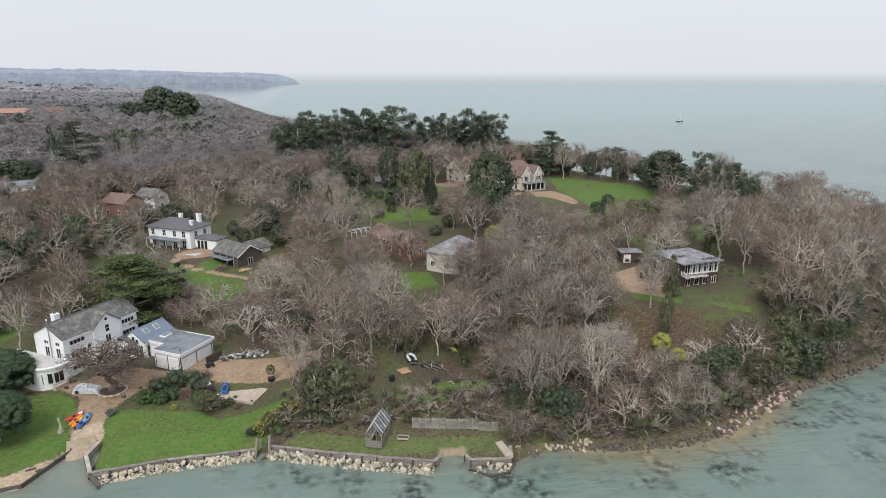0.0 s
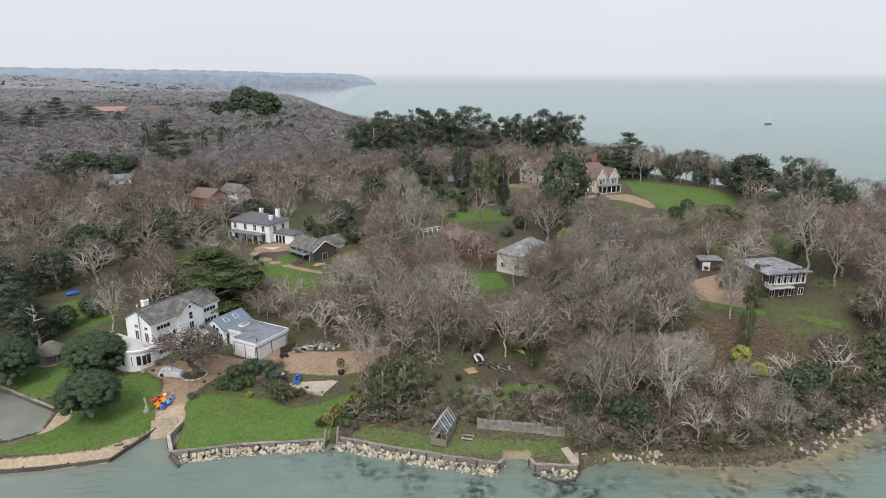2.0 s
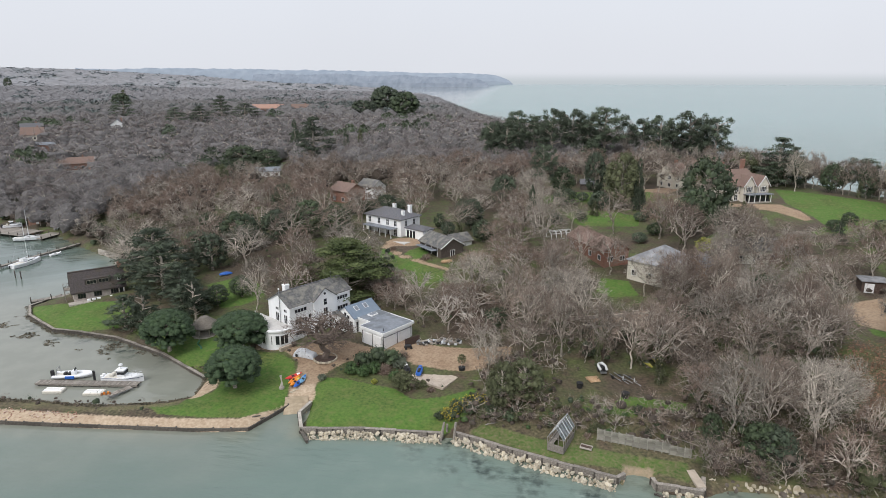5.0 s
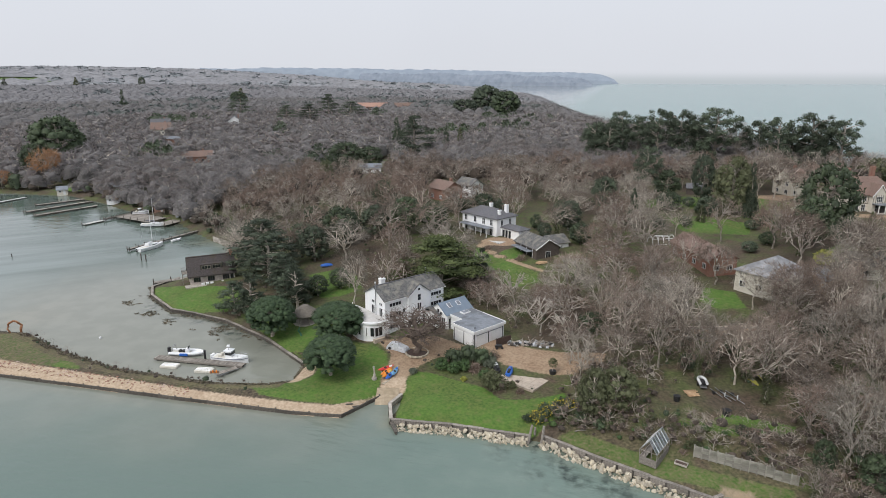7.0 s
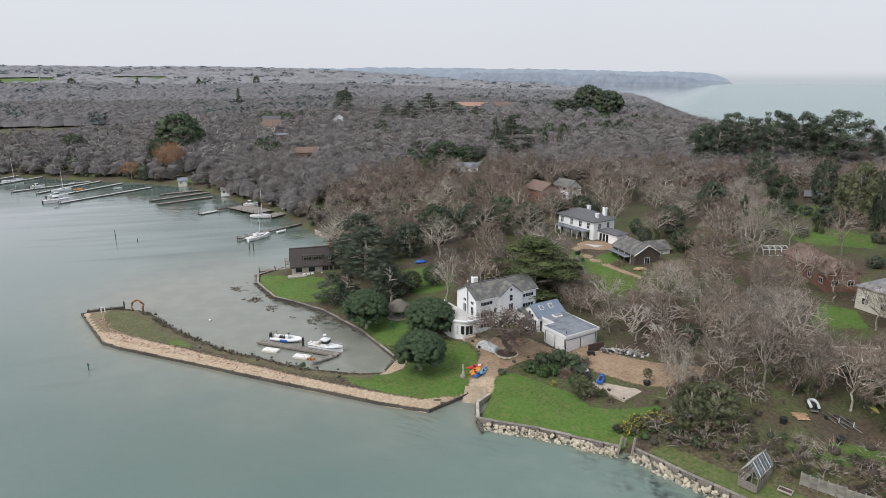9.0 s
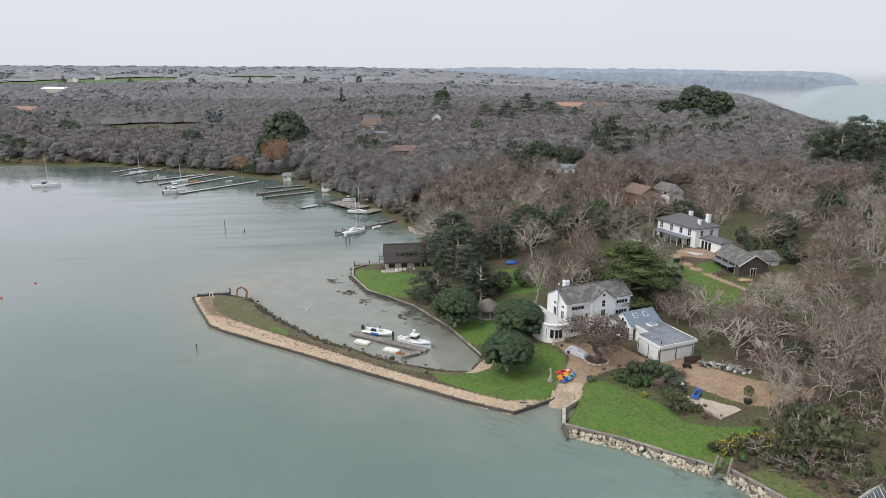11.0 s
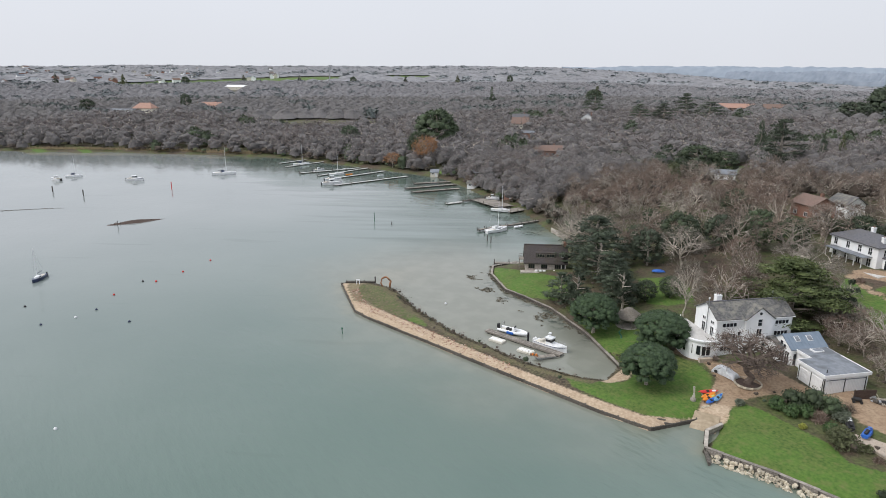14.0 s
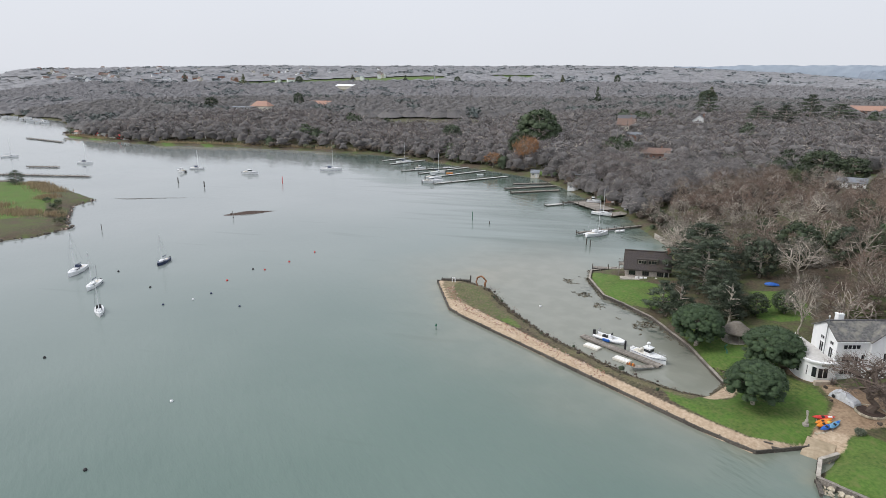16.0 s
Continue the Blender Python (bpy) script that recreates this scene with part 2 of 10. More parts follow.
def water_material():
    """Turbid water over sand and weed, with small wind ripples."""
    m = bpy.data.materials.new("sea_water")
    m.use_nodes = True
    n, l = m.node_tree.nodes, m.node_tree.links
    bsdf = n["Principled BSDF"]
    bsdf.inputs["Roughness"].default_value, bsdf.inputs["IOR"].default_value = 0.2, 1.33
    bsdf.inputs["Specular IOR Level"].default_value = 0.5
    co = n.new("ShaderNodeTexCoord").outputs["Object"]
    at = n.new("ShaderNodeAttribute")
    at.attribute_name = "bed"
    sp = n.new("ShaderNodeSeparateColor")
    l.new(at.outputs["Color"], sp.inputs[0])
    big, _ = noise_node(n, l, co, 0.02, 4.0)
    mid, _ = noise_node(n, l, co, 0.22, 6.0, 0.42, 0.62)
    deep = mixed(n, l, big, (0.118, 0.172, 0.152), (0.148, 0.20, 0.178))
    east = n.new("ShaderNodeSeparateXYZ")
    l.new(co, east.inputs[0])
    # paler, bluer-green water in the open strait
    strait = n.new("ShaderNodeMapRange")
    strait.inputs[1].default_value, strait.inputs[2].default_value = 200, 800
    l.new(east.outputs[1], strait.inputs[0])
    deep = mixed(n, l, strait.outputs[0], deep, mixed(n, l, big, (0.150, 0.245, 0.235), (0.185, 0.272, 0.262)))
    # Sky reflection put into the base colour: paler grey towards the creek.
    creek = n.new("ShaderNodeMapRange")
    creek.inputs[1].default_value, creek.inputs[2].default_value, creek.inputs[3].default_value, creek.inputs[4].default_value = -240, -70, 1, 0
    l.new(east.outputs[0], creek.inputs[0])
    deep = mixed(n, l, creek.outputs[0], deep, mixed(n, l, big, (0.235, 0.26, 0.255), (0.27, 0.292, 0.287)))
    # dark green painted in for the woods reflected along the creek's bank
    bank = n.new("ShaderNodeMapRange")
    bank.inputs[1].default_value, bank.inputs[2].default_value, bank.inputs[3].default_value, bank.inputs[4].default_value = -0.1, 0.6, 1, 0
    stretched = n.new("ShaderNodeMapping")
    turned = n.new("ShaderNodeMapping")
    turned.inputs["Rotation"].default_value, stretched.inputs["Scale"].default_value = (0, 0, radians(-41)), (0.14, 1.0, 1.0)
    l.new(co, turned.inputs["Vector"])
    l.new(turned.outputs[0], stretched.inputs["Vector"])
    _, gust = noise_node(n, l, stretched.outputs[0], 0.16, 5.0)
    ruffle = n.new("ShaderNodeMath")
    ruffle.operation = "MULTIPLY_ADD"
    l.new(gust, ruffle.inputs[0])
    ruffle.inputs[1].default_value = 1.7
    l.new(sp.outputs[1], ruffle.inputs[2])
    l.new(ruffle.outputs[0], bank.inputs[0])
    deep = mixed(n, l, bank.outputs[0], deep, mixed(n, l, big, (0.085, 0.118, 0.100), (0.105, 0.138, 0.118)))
    inshore = mixed(n, l, mid, (0.155, 0.212, 0.185), (0.18, 0.236, 0.206))
    deep = mixed(n, l, at.outputs["Alpha"], deep, inshore)
    # Silt, lightened in its colour for the sky it mirrors.
    silt_and_sky = mixed(n, l, mid, (0.235, 0.235, 0.198), (0.265, 0.264, 0.225))
    sandy = mixed(n, l, mid, (0.20, 0.195, 0.135), (0.31, 0.26, 0.16))
    out = mixed(n, l, sp.outputs[0], deep, sandy)
    out = mixed(n, l, sp.outputs[2], out, silt_and_sky)
    weed = n.new("ShaderNodeMath")
    weed.operation = "MULTIPLY"
    weed.use_clamp = True
    l.new(sp.outputs[1], weed.inputs[0])
    streak, _ = noise_node(n, l, co, 0.8, 6.0, 0.35, 0.6)
    both = n.new("ShaderNodeMath")
    both.operation = "MULTIPLY"
    l.new(streak, both.inputs[0])
    l.new(mid, both.inputs[1])
    l.new(both.outputs[0], weed.inputs[1])
    out = mixed(n, l, weed.outputs[0], out, (0.035, 0.05, 0.045))
    l.new(out, bsdf.inputs["Base Color"])
    mp = n.new("ShaderNodeMapping")
    mp.inputs["Rotation"].default_value = (0, 0, radians(25))
    mp.inputs["Scale"].default_value = (0.35, 1.0, 1.0)
    l.new(co, mp.inputs["Vector"])
    _, rip = noise_node(n, l, mp.outputs[0], 0.9, 3.0)
    _, swell = noise_node(n, l, mp.outputs[0], 0.16, 2.0)
    ad = n.new("ShaderNodeMath")
    ad.operation = "MULTIPLY_ADD"
    l.new(swell, ad.inputs[0])
    ad.inputs[1].default_value = 2.0
    l.new(rip, ad.inputs[2])
    bu = n.new("ShaderNodeBump")
    bu.inputs["Strength"].default_value, bu.inputs["Distance"].default_value = 0.8, 0.32
    l.new(ad.outputs[0], bu.inputs["Height"])
    l.new(bu.outputs[0], bsdf.inputs["Normal"])
    xyz = n.new("ShaderNodeSeparateXYZ")
    l.new(co, xyz.inputs[0])
    # the sheltered creek lies calmer than the open sea
    for socket, calm, open_sea in ((bu.inputs["Strength"], 0.13, 0.6), (bsdf.inputs["Roughness"], 0.04, 0.22)):
        mr = n.new("ShaderNodeMapRange")
        mr.inputs[1].default_value, mr.inputs[2].default_value, mr.inputs[3].default_value, mr.inputs[4].default_value = -150, -50, calm, open_sea
        l.new(xyz.outputs[0], mr.inputs[0])
        basin = n.new("ShaderNodeMapRange")
        basin.inputs[3].default_value, basin.inputs[4].default_value = 1.0, 0.12
        l.new(sp.outputs[2], basin.inputs[0])
        still = n.new("ShaderNodeMath")
        still.operation = "MULTIPLY"
        l.new(mr.outputs[0], still.inputs[0])
        l.new(basin.outputs[0], still.inputs[1])
        l.new(still.outputs[0], socket)
    return m

# ---------------------------------------------------------------- geometry helpers
def mesh_object(name, verts, faces, mat=None, parent=None, smooth_faces=False):
    me = bpy.data.meshes.new(name)
    me.from_pydata(verts, [], faces)
    me.update()
    ob = new(name, me)
    if mat:
        me.materials.append(mat)
    if smooth_faces:
        me.polygons.foreach_set("use_smooth", [True] * len(me.polygons))
    if parent:
        ob.parent = parent
    return ob


def part(name, bm, mat, parent, label="", m=None):
    """Links a bmesh as one mesh object under a thing or a part."""
    me = bpy.data.meshes.new(name)
    bm.to_mesh(me)
    bm.free()
    me.materials.append(mat)
    ob = new(name, me)
    ob.parent = parent
    if m is not None:
        ob.matrix_basis = m
    if label:
        ob["label"] = label
    return ob


def shared(name, mesh, parent, m):
    """Another object on a mesh that alike parts share."""
    ob = new(name, mesh)
    ob.parent = parent
    ob.matrix_basis = m
    return ob


def thing(name, x, y, z, rot, label, category, group="", kind=""):
    ob = new(name)
    ob.matrix_world = pose(x, y, z, 0, 0, rot)
    return tagged(ob, label, category, group, kind)


def add_box(bm, x0, y0, z0, x1, y1, z1, bevel=0.0):
    v = [bm.verts.new(p) for p in ((x0, y0, z0), (x1, y0, z0), (x1, y1, z0), (x0, y1, z0), (x0, y0, z1), (x1, y0, z1), (x1, y1, z1), (x0, y1, z1))]
    f = [bm.faces.new([v[i] for i in q]) for q in ((3, 2, 1, 0), (4, 5, 6, 7), (0, 1, 5, 4), (1, 2, 6, 5), (2, 3, 7, 6), (3, 0, 4, 7))]
    if bevel:
        bmesh.ops.bevel(bm, geom=list({e for g in f for e in g.edges}), offset=bevel, segments=1, affect="EDGES")


def box(*a, bevel=0.0):
    bm = bmesh.new()
    add_box(bm, *a, bevel=bevel)
    return bm


def rod(p, q, r0, r1=None, sides=6):
    """A tapered bar from p to q."""
    bm = bmesh.new()
    add_rod(bm, p, q, r0, r1, sides)
    return bm


def add_rod(bm, p, q, r0, r1=None, sides=6):
    p, q = Vector(p), Vector(q)
    w = (q - p).normalized()
    u = w.cross(Vector((0.31, 0.92, 0.23))).normalized()
    v = w.cross(u)
    rings = []
    for c, r in ((p, r0), (q, r0 if r1 is None else r1)):
        rings.append([bm.verts.new(c + r * (math.cos(2 * math.pi * k / sides) * u + math.sin(2 * math.pi * k / sides) * v)) for k in range(sides)])
    for k in range(sides):
        bm.faces.new([rings[0][k], rings[0][(k + 1) % sides], rings[1][(k + 1) % sides], rings[1][k]])
    bm.faces.new(list(reversed(rings[0])))
    bm.faces.new(rings[1])


def prism(outline, z0, z1, grow=0.0):
    """An upright slab over an outline, which may widen towards its top."""
    bm = bmesh.new()
    cx, cy = sum(p[0] for p in outline) / len(outline), sum(p[1] for p in outline) / len(outline)
    lo = [bm.verts.new((x, y, z0)) for x, y in outline]
    up = [bm.verts.new((cx + (x - cx) * (1 + grow), cy + (y - cy) * (1 + grow), z1)) for x, y in outline]
    n = len(outline)
    for k in range(n):
        bm.faces.new([lo[k], lo[(k + 1) % n], up[(k + 1) % n], up[k]])
    bm.faces.new(list(reversed(lo)))
    bm.faces.new(up)
    bmesh.ops.recalc_face_normals(bm, faces=bm.faces[:])
    return bm


def roof_gable(x0, y0, x1, y1, z, h, over=0.35, thick=0.18, hip=0.0, axis="x"):
    """A roof slab whose ridge runs along an axis; hip pulls the ridge's ends in."""
    if axis == "y":
        bm = roof_gable(y0, x0, y1, x1, z, h, over, thick, hip)
        for v in bm.verts:
            v.co.x, v.co.y = v.co.y, v.co.x
        bmesh.ops.reverse_faces(bm, faces=bm.faces[:])
        return bm
    bm = bmesh.new()
    ym, a = (y0 + y1) / 2, h / ((y1 - y0) / 2)
    lo = z - over * a
    rings = []
    for dz in (0.0, thick):
        rings.append([bm.verts.new(p) for p in ((x0 - over, y0 - over, lo + dz), (x1 + over, y0 - over, lo + dz), (x1 + over, y1 + over, lo + dz),
                                                (x0 - over, y1 + over, lo + dz), (x0 - over + hip, ym, z + h + dz), (x1 + over - hip, ym, z + h + dz))])
    for r, flip in ((rings[0], True), (rings[1], False)):
        qs = [(0, 1, 5, 4), (2, 3, 4, 5)] + ([(3, 0, 4), (1, 2, 5)] if hip else [])
        for q in qs:
            bm.faces.new([r[i] for i in (reversed(q) if flip else q)])
    loop = [0, 1, 2, 3] if hip else [0, 1, 5, 2, 3, 4]
    for i, j in zip(loop, loop[1:] + loop[:1]):
        bm.faces.new([rings[0][i], rings[0][j], rings[1][j], rings[1][i]])
    return bm


def gable_walls(x0, y0, x1, y1, z0, z, h, axis="x"):
    """Four walls with gables at both ends of an axis."""
    if axis == "y":
        bm = gable_walls(y0, x0, y1, x1, z0, z, h)
        for v in bm.verts:
            v.co.x, v.co.y = v.co.y, v.co.x
        bmesh.ops.reverse_faces(bm, faces=bm.faces[:])
        return bm
    bm = bmesh.new()
    ym = (y0 + y1) / 2
    lo = [bm.verts.new(p) for p in ((x0, y0, z0), (x1, y0, z0), (x1, y1, z0), (x0, y1, z0))]
    up = [bm.verts.new(p) for p in ((x0, y0, z), (x1, y0, z), (x1, y1, z), (x0, y1, z))]
    ga, gb = bm.verts.new((x0, ym, z + h)), bm.verts.new((x1, ym, z + h))
    bm.faces.new([lo[0], lo[1], up[1], up[0]])
    bm.faces.new([lo[1], lo[2], up[2], gb, up[1]])
    bm.faces.new([lo[2], lo[3], up[3], up[2]])
    bm.faces.new([lo[3], lo[0], up[0], ga, up[3]])
    bm.faces.new([lo[3], lo[2], lo[1], lo[0]])
    bm.faces.new([up[0], up[1], gb, ga])
    bm.faces.new([up[2], up[3], ga, gb])
    return bm


WINDOW_MESHES = {}


def window(parent, x, y, z, w, h, turn=0.0, cols=2, rows=1, frame_mat=None, name="window"):
    """A framed window that faces -y before it is turned; x, y, z is the middle of its sill."""
    mat = frame_mat or M_FRAME
    key = (round(w, 2), round(h, 2), cols, rows, mat.name)
    if key not in WINDOW_MESHES:
        t = 0.07
        bm = bmesh.new()
        xs, zs = [-w / 2 - t], [-t, 0.0]
        for k in range(cols + 1):
            c = -w / 2 + w * k / cols
            xs += [c - t / 2, c + t / 2]
        xs.append(w / 2 + t)
        for k in range(1, rows):
            zs += [h * k / rows - 0.02, h * k / rows + 0.02]
        zs += [h, h + t]
        grid = [[bm.verts.new((a, -0.07 if b <= 0 else -0.05, b)) for b in zs] for a in xs]
        last = len(xs) - 2
        for a in range(last + 1):
            for b in range(len(zs) - 1):
                # panes lie between the stiles and between the rails
                opening = 0 < a < last and a % 2 == 0 and b % 2 == 1
                side = a in (0, last) and 0 < b < len(zs) - 2
                if not opening and not side:
                    bm.faces.new((grid[a][b], grid[a + 1][b], grid[a + 1][b + 1], grid[a][b + 1]))
        bmesh.ops.delete(bm, geom=[v for v in bm.verts if not v.link_faces], context="VERTS")
        back = bmesh.ops.extrude_face_region(bm, geom=bm.faces[:])["geom"]
        for v in back:
            if isinstance(v, bmesh.types.BMVert):
                v.co.y = 0.02
        bmesh.ops.recalc_face_normals(bm, faces=bm.faces[:])
        me = bpy.data.meshes.new("window_frame")
        bm.to_mesh(me)
        bm.free()
        me.materials.append(mat)
        bm = box(-w / 2, -0.012, 0.0, w / 2, 0.02, h)
        gl = bpy.data.meshes.new("pane")
        bm.to_mesh(gl)
        bm.free()
        gl.materials.append(M_GLASS)
        WINDOW_MESHES[key] = me, gl
    me, gl = WINDOW_MESHES[key]
    ob = shared(name, me, parent, pose(x, y, z, 0, 0, turn))
    shared("pane", gl, ob, Matrix())
    return ob
SHORE_RIGHT = [(167, 194), (180, 167), (167, 136), (131, 102), (100, 85.1), (77.4, 79.2), (59.4, 70.9), (47.4, 69.2), (37.1, 71.0), (28.1, 71.4)]
SHORE_WALL = [(24.3, 69.4), (19.4, 70.2), (18.6, 71.6), (16.0, 72.2), (15.0, 71.0), (9.6, 72.9), (2.2, 75.9), (-6.9, 79.6), (-20.1, 79.4), (-29.1, 78.4), (-31.2, 84.6)]
SHORE_SPIT = [(-33.6, 85.4), (-37.3, 78.0), (-44.8, 77.1), (-65.3, 76.2), (-82.7, 75.7), (-100.3, 75.1), (-105.6, 75.4), (-123.1, 84.2), (-118.9, 89.3),
              (-111.1, 90.8), (-98.2, 86.0), (-82.4, 82.4), (-70.1, 82.2), (-61.9, 82.2), (-53.1, 84.4), (-49.9, 86.4), (-51.0, 92.7)]
SHORE_HARBOUR = [(-62.9, 100.8), (-76.4, 107.2), (-84.7, 108.7), (-91.3, 109.3), (-102.1, 116.2), (-106.1, 121.2), (-104, 131), (-100, 142), (-109.8, 159.7),
                 (-119.7, 165.1), (-133, 174), (-144, 182), (-165, 190), (-194, 204), (-227, 217), (-280, 212)]
SHORE_CREEK = [(-354, 200), (-401, 171), (-450, 137), (-497, 93), (-614, 40), (-644, 55), (-822, 59), (-1009, 3), (-1440, -66), (-2900, -110)]
SHORE_SEA = [(-4600, 2200), (-2300, 4200), (-1500, 3500), (-950, 2950), (-640, 2600), (-410, 2150), (-262, 1760), (-155, 1380), (-83, 1000), (-22, 710), (33, 478), (102, 305), (131, 228)]
ISLAND = [(-291, 29), (-282, 19.5), (-251, 14.4), (-240, 15.3), (-233, 4), (-231, -33), (-367, -67), (-383, -9), (-350, 16), (-317, 23)]
MAINLAND = SHORE_RIGHT + SHORE_WALL + SHORE_SPIT + SHORE_HARBOUR + SHORE_CREEK + SHORE_SEA


def outline_distance(px, py, poly):
    """Distance to a closed outline, positive inside."""
    best = np.full(px.shape, 1e9)
    inside = np.zeros(px.shape, bool)
    for (ax, ay), (bx, by) in zip(poly, poly[1:] + poly[:1]):
        dx, dy = bx - ax, by - ay
        t = np.clip(((px - ax) * dx + (py - ay) * dy) / (dx * dx + dy * dy), 0, 1)
        best = np.minimum(best, np.hypot(px - ax - t * dx, py - ay - t * dy))
        inside ^= ((ay > py) != (by > py)) & (px < dx * (py - ay) / (dy if dy else 1e-9) + ax)
    return np.where(inside, best, -best)


def smooth(a, b, v):
    t = np.clip((v - a) / (b - a), 0, 1)
    return t * t * (3 - 2 * t)


def heights(x, y):
    """Height of the ground."""
    x, y = np.asarray(x, float), np.asarray(y, float)
    d = outline_distance(x, y, MAINLAND)
    di = outline_distance(x, y, ISLAND)
    r = np.hypot(x, y - 66)
    z = 0.45 * smooth(-0.3, 0.3, d) + 0.35 * smooth(0.2, 1.8, d) + 0.5 * smooth(0.8, 6.0, d)
    # the slipway and the little sand slip run down into the water
    z = z - 1.5 * smooth(3.2, 0.8, np.hypot((x + 32.2) * 0.9, (y - 83.5) * 0.55)) * smooth(88.5, 84, y)
    z = z - 0.9 * smooth(2.6, 1.0, np.abs(x - 17.5)) * smooth(75, 72.6, y)
    z = z + smooth(3, 26, d) * 1.5 * smooth(84, 103, y)
    cliff = d * (1 + 5 * smooth(10, 40, x) * smooth(130, 165, y))
    z = z + 6.0 * smooth(108, 172, y) * smooth(-150, -40, x) * smooth(8, 50, cliff)
    z = z + 3.6 * smooth(165, 220, y) * smooth(-20, 40, x) * smooth(0, 25, cliff)
    z = z + smooth(26, 48, x) * smooth(1.0, 24, d) * (1 - smooth(115, 190, y)) * 4.4
    z = z + smooth(-8, 4, x) * (1 - smooth(26, 40, x)) * smooth(80.5, 88, y + 0.22 * x) * (1 - smooth(105, 165, y)) * 1.8
    side = 0.30 + 0.70 * smooth(0.34, 0.74, np.arctan2(-x, y))
    # the land falls away towards the strait
    fall = np.where(r > 420, 0.22 + 0.78 * smooth(0.08, 0.21, np.arctan2(-x, y)), 1.0)
    side = side * fall
    z = z + fall * smooth(0, 130, d) * 0.012 * np.clip(r - 190, 0, 660) + smooth(0, np.interp(x, [-1500, -700], [240, 700]), d) * 0.027 * np.clip(r - 850, 0, 2900) * side
    z = z + smooth(20, 170, d) * 3.0 * np.sin(x / 145.0) * np.cos(y / 190.0) * smooth(200, 440, r)
    z = np.where(d < -0.3, np.minimum(z, -0.5 - 1.4 * smooth(0.3, 7, -d)), z)
    return np.where(di > -2, 0.9 * smooth(-1, 3, di) + 0.5 * smooth(3, 12, di) - 0.8 * smooth(1, -2, di), z)


def ground_z(x, y):
    return float(heights(np.array([x]), np.array([y]))[0])


# what covers the ground: lawns, gravel and sand, as outlines in the plan
LAWNS = [
    [(-30.4, 85), (-30.8, 90), (-29.8, 93.2), (-27, 93), (-22, 91.5), (-17.5, 90.3), (-14.5, 87.5), (-10.5, 88.5), (-5, 91.5), (-3, 87), (-6.5, 83), (-8.3, 79.5), (-20, 79.9), (-28.8, 78.9)],
    [(-34.1, 85.5), (-35.1, 89.5), (-35.6, 94), (-37.2, 98), (-41, 100.6), (-46, 101.5), (-49, 105), (-57, 112), (-66, 114), (-75, 109.5), (-62.7, 101.15), (-51.3, 93.2), (-47, 90.5), (-46.5, 87), (-51, 84.5),
     (-55, 81.6), (-52, 79.6), (-45, 79.5), (-38.8, 80.1), (-36.2, 82.4)],
    [(-116.0, 84.4), (-111.2, 80.8), (-101.5, 79.0), (-91, 78.9), (-86.5, 79.3), (-89, 81.3), (-98, 83.4), (-107.8, 87.2), (-112.5, 89.2), (-116.5, 87.5)],
    [(-105.3, 120.5), (-101.8, 116.7), (-91.3, 109.75), (-84.7, 109.1), (-78, 110.5), (-75, 117), (-84, 123), (-97, 121.5)],
    [(-69.6, 131.9), (-64.6, 135.7), (-58, 133), (-53, 126), (-57, 121), (-60.6, 119.9), (-65.2, 124.8)],
    [(-32.5, 153.5), (-27.5, 148), (-21.4, 144.7), (-15, 140), (-14, 136), (-19, 132), (-26, 134), (-31.7, 144.1)],
    [(-26.7, 150.5), (-22.1, 155.4), (-19.7, 152.2), (-22.0, 146.7)],
    [(91, 228), (116, 207), (120, 196), (104, 180), (92.4, 176.7), (82.4, 168), (80.4, 173.8), (88.1, 181.8), (88.5, 192), (86, 204)],
    [(11, 84.2), (15, 83.6), (19, 82.6), (20, 84.2), (16, 85.2), (12, 85.8)],
    [(11, 215), (23, 218), (30, 215), (25, 203), (11, 202.6)],
    [(16, 191), (27, 194), (38.2, 187), (36, 177), (19.6, 178)],
    [(45.8, 218.6), (55.5, 212), (52, 200), (43, 203)],
    [(46.6, 158.2), (56.9, 173.5), (59.5, 165.0), (50.9, 153.3)],
    [(63, 111), (69.3, 106.4), (72, 105), (70.5, 102.8), (63, 107.5)],
    [(76, 103.4), (84, 100.4), (83, 98.4), (77, 100.8)],
    [(100, 154), (116, 150), (116, 139), (98, 140)],
    [(20.5, 138), (26.5, 136.6), (27.5, 129), (22, 127.5), (19, 130.3)],
    [(-130, 327), (-121, 335), (-108, 307), (-119, 302)],
    [(-3, 82), (5, 78.8), (15, 76.5), (24, 74.8), (23.6, 71), (20, 72.8), (15.5, 73.2), (9, 74.2), (1, 77.2), (-5, 79.9)],
    [(16, 86.2), (26, 85.0), (27, 87.4), (18, 88.6)],
    [(-300, 14), (-268, 9), (-262, -2), (-290, -20), (-372, -30), (-372, -12), (-346, 9)],
    [(-240, 219), (-226, 221), (-222, 230), (-238, 232)],
    [(-612, 42), (-560, 66), (-562, 71), (-610, 50)],
    [(-505, 92), (-452, 138), (-450, 145), (-505, 100)],
    [(-1290, 395), (-1640, 500), (-1690, 760), (-1720, 1030), (-1760, 1230), (-1430, 1010), (-1350, 830), (-1330, 600)],
    [(-1480, 1190), (-1700, 1330), (-1600, 1500), (-1340, 1290)],
]
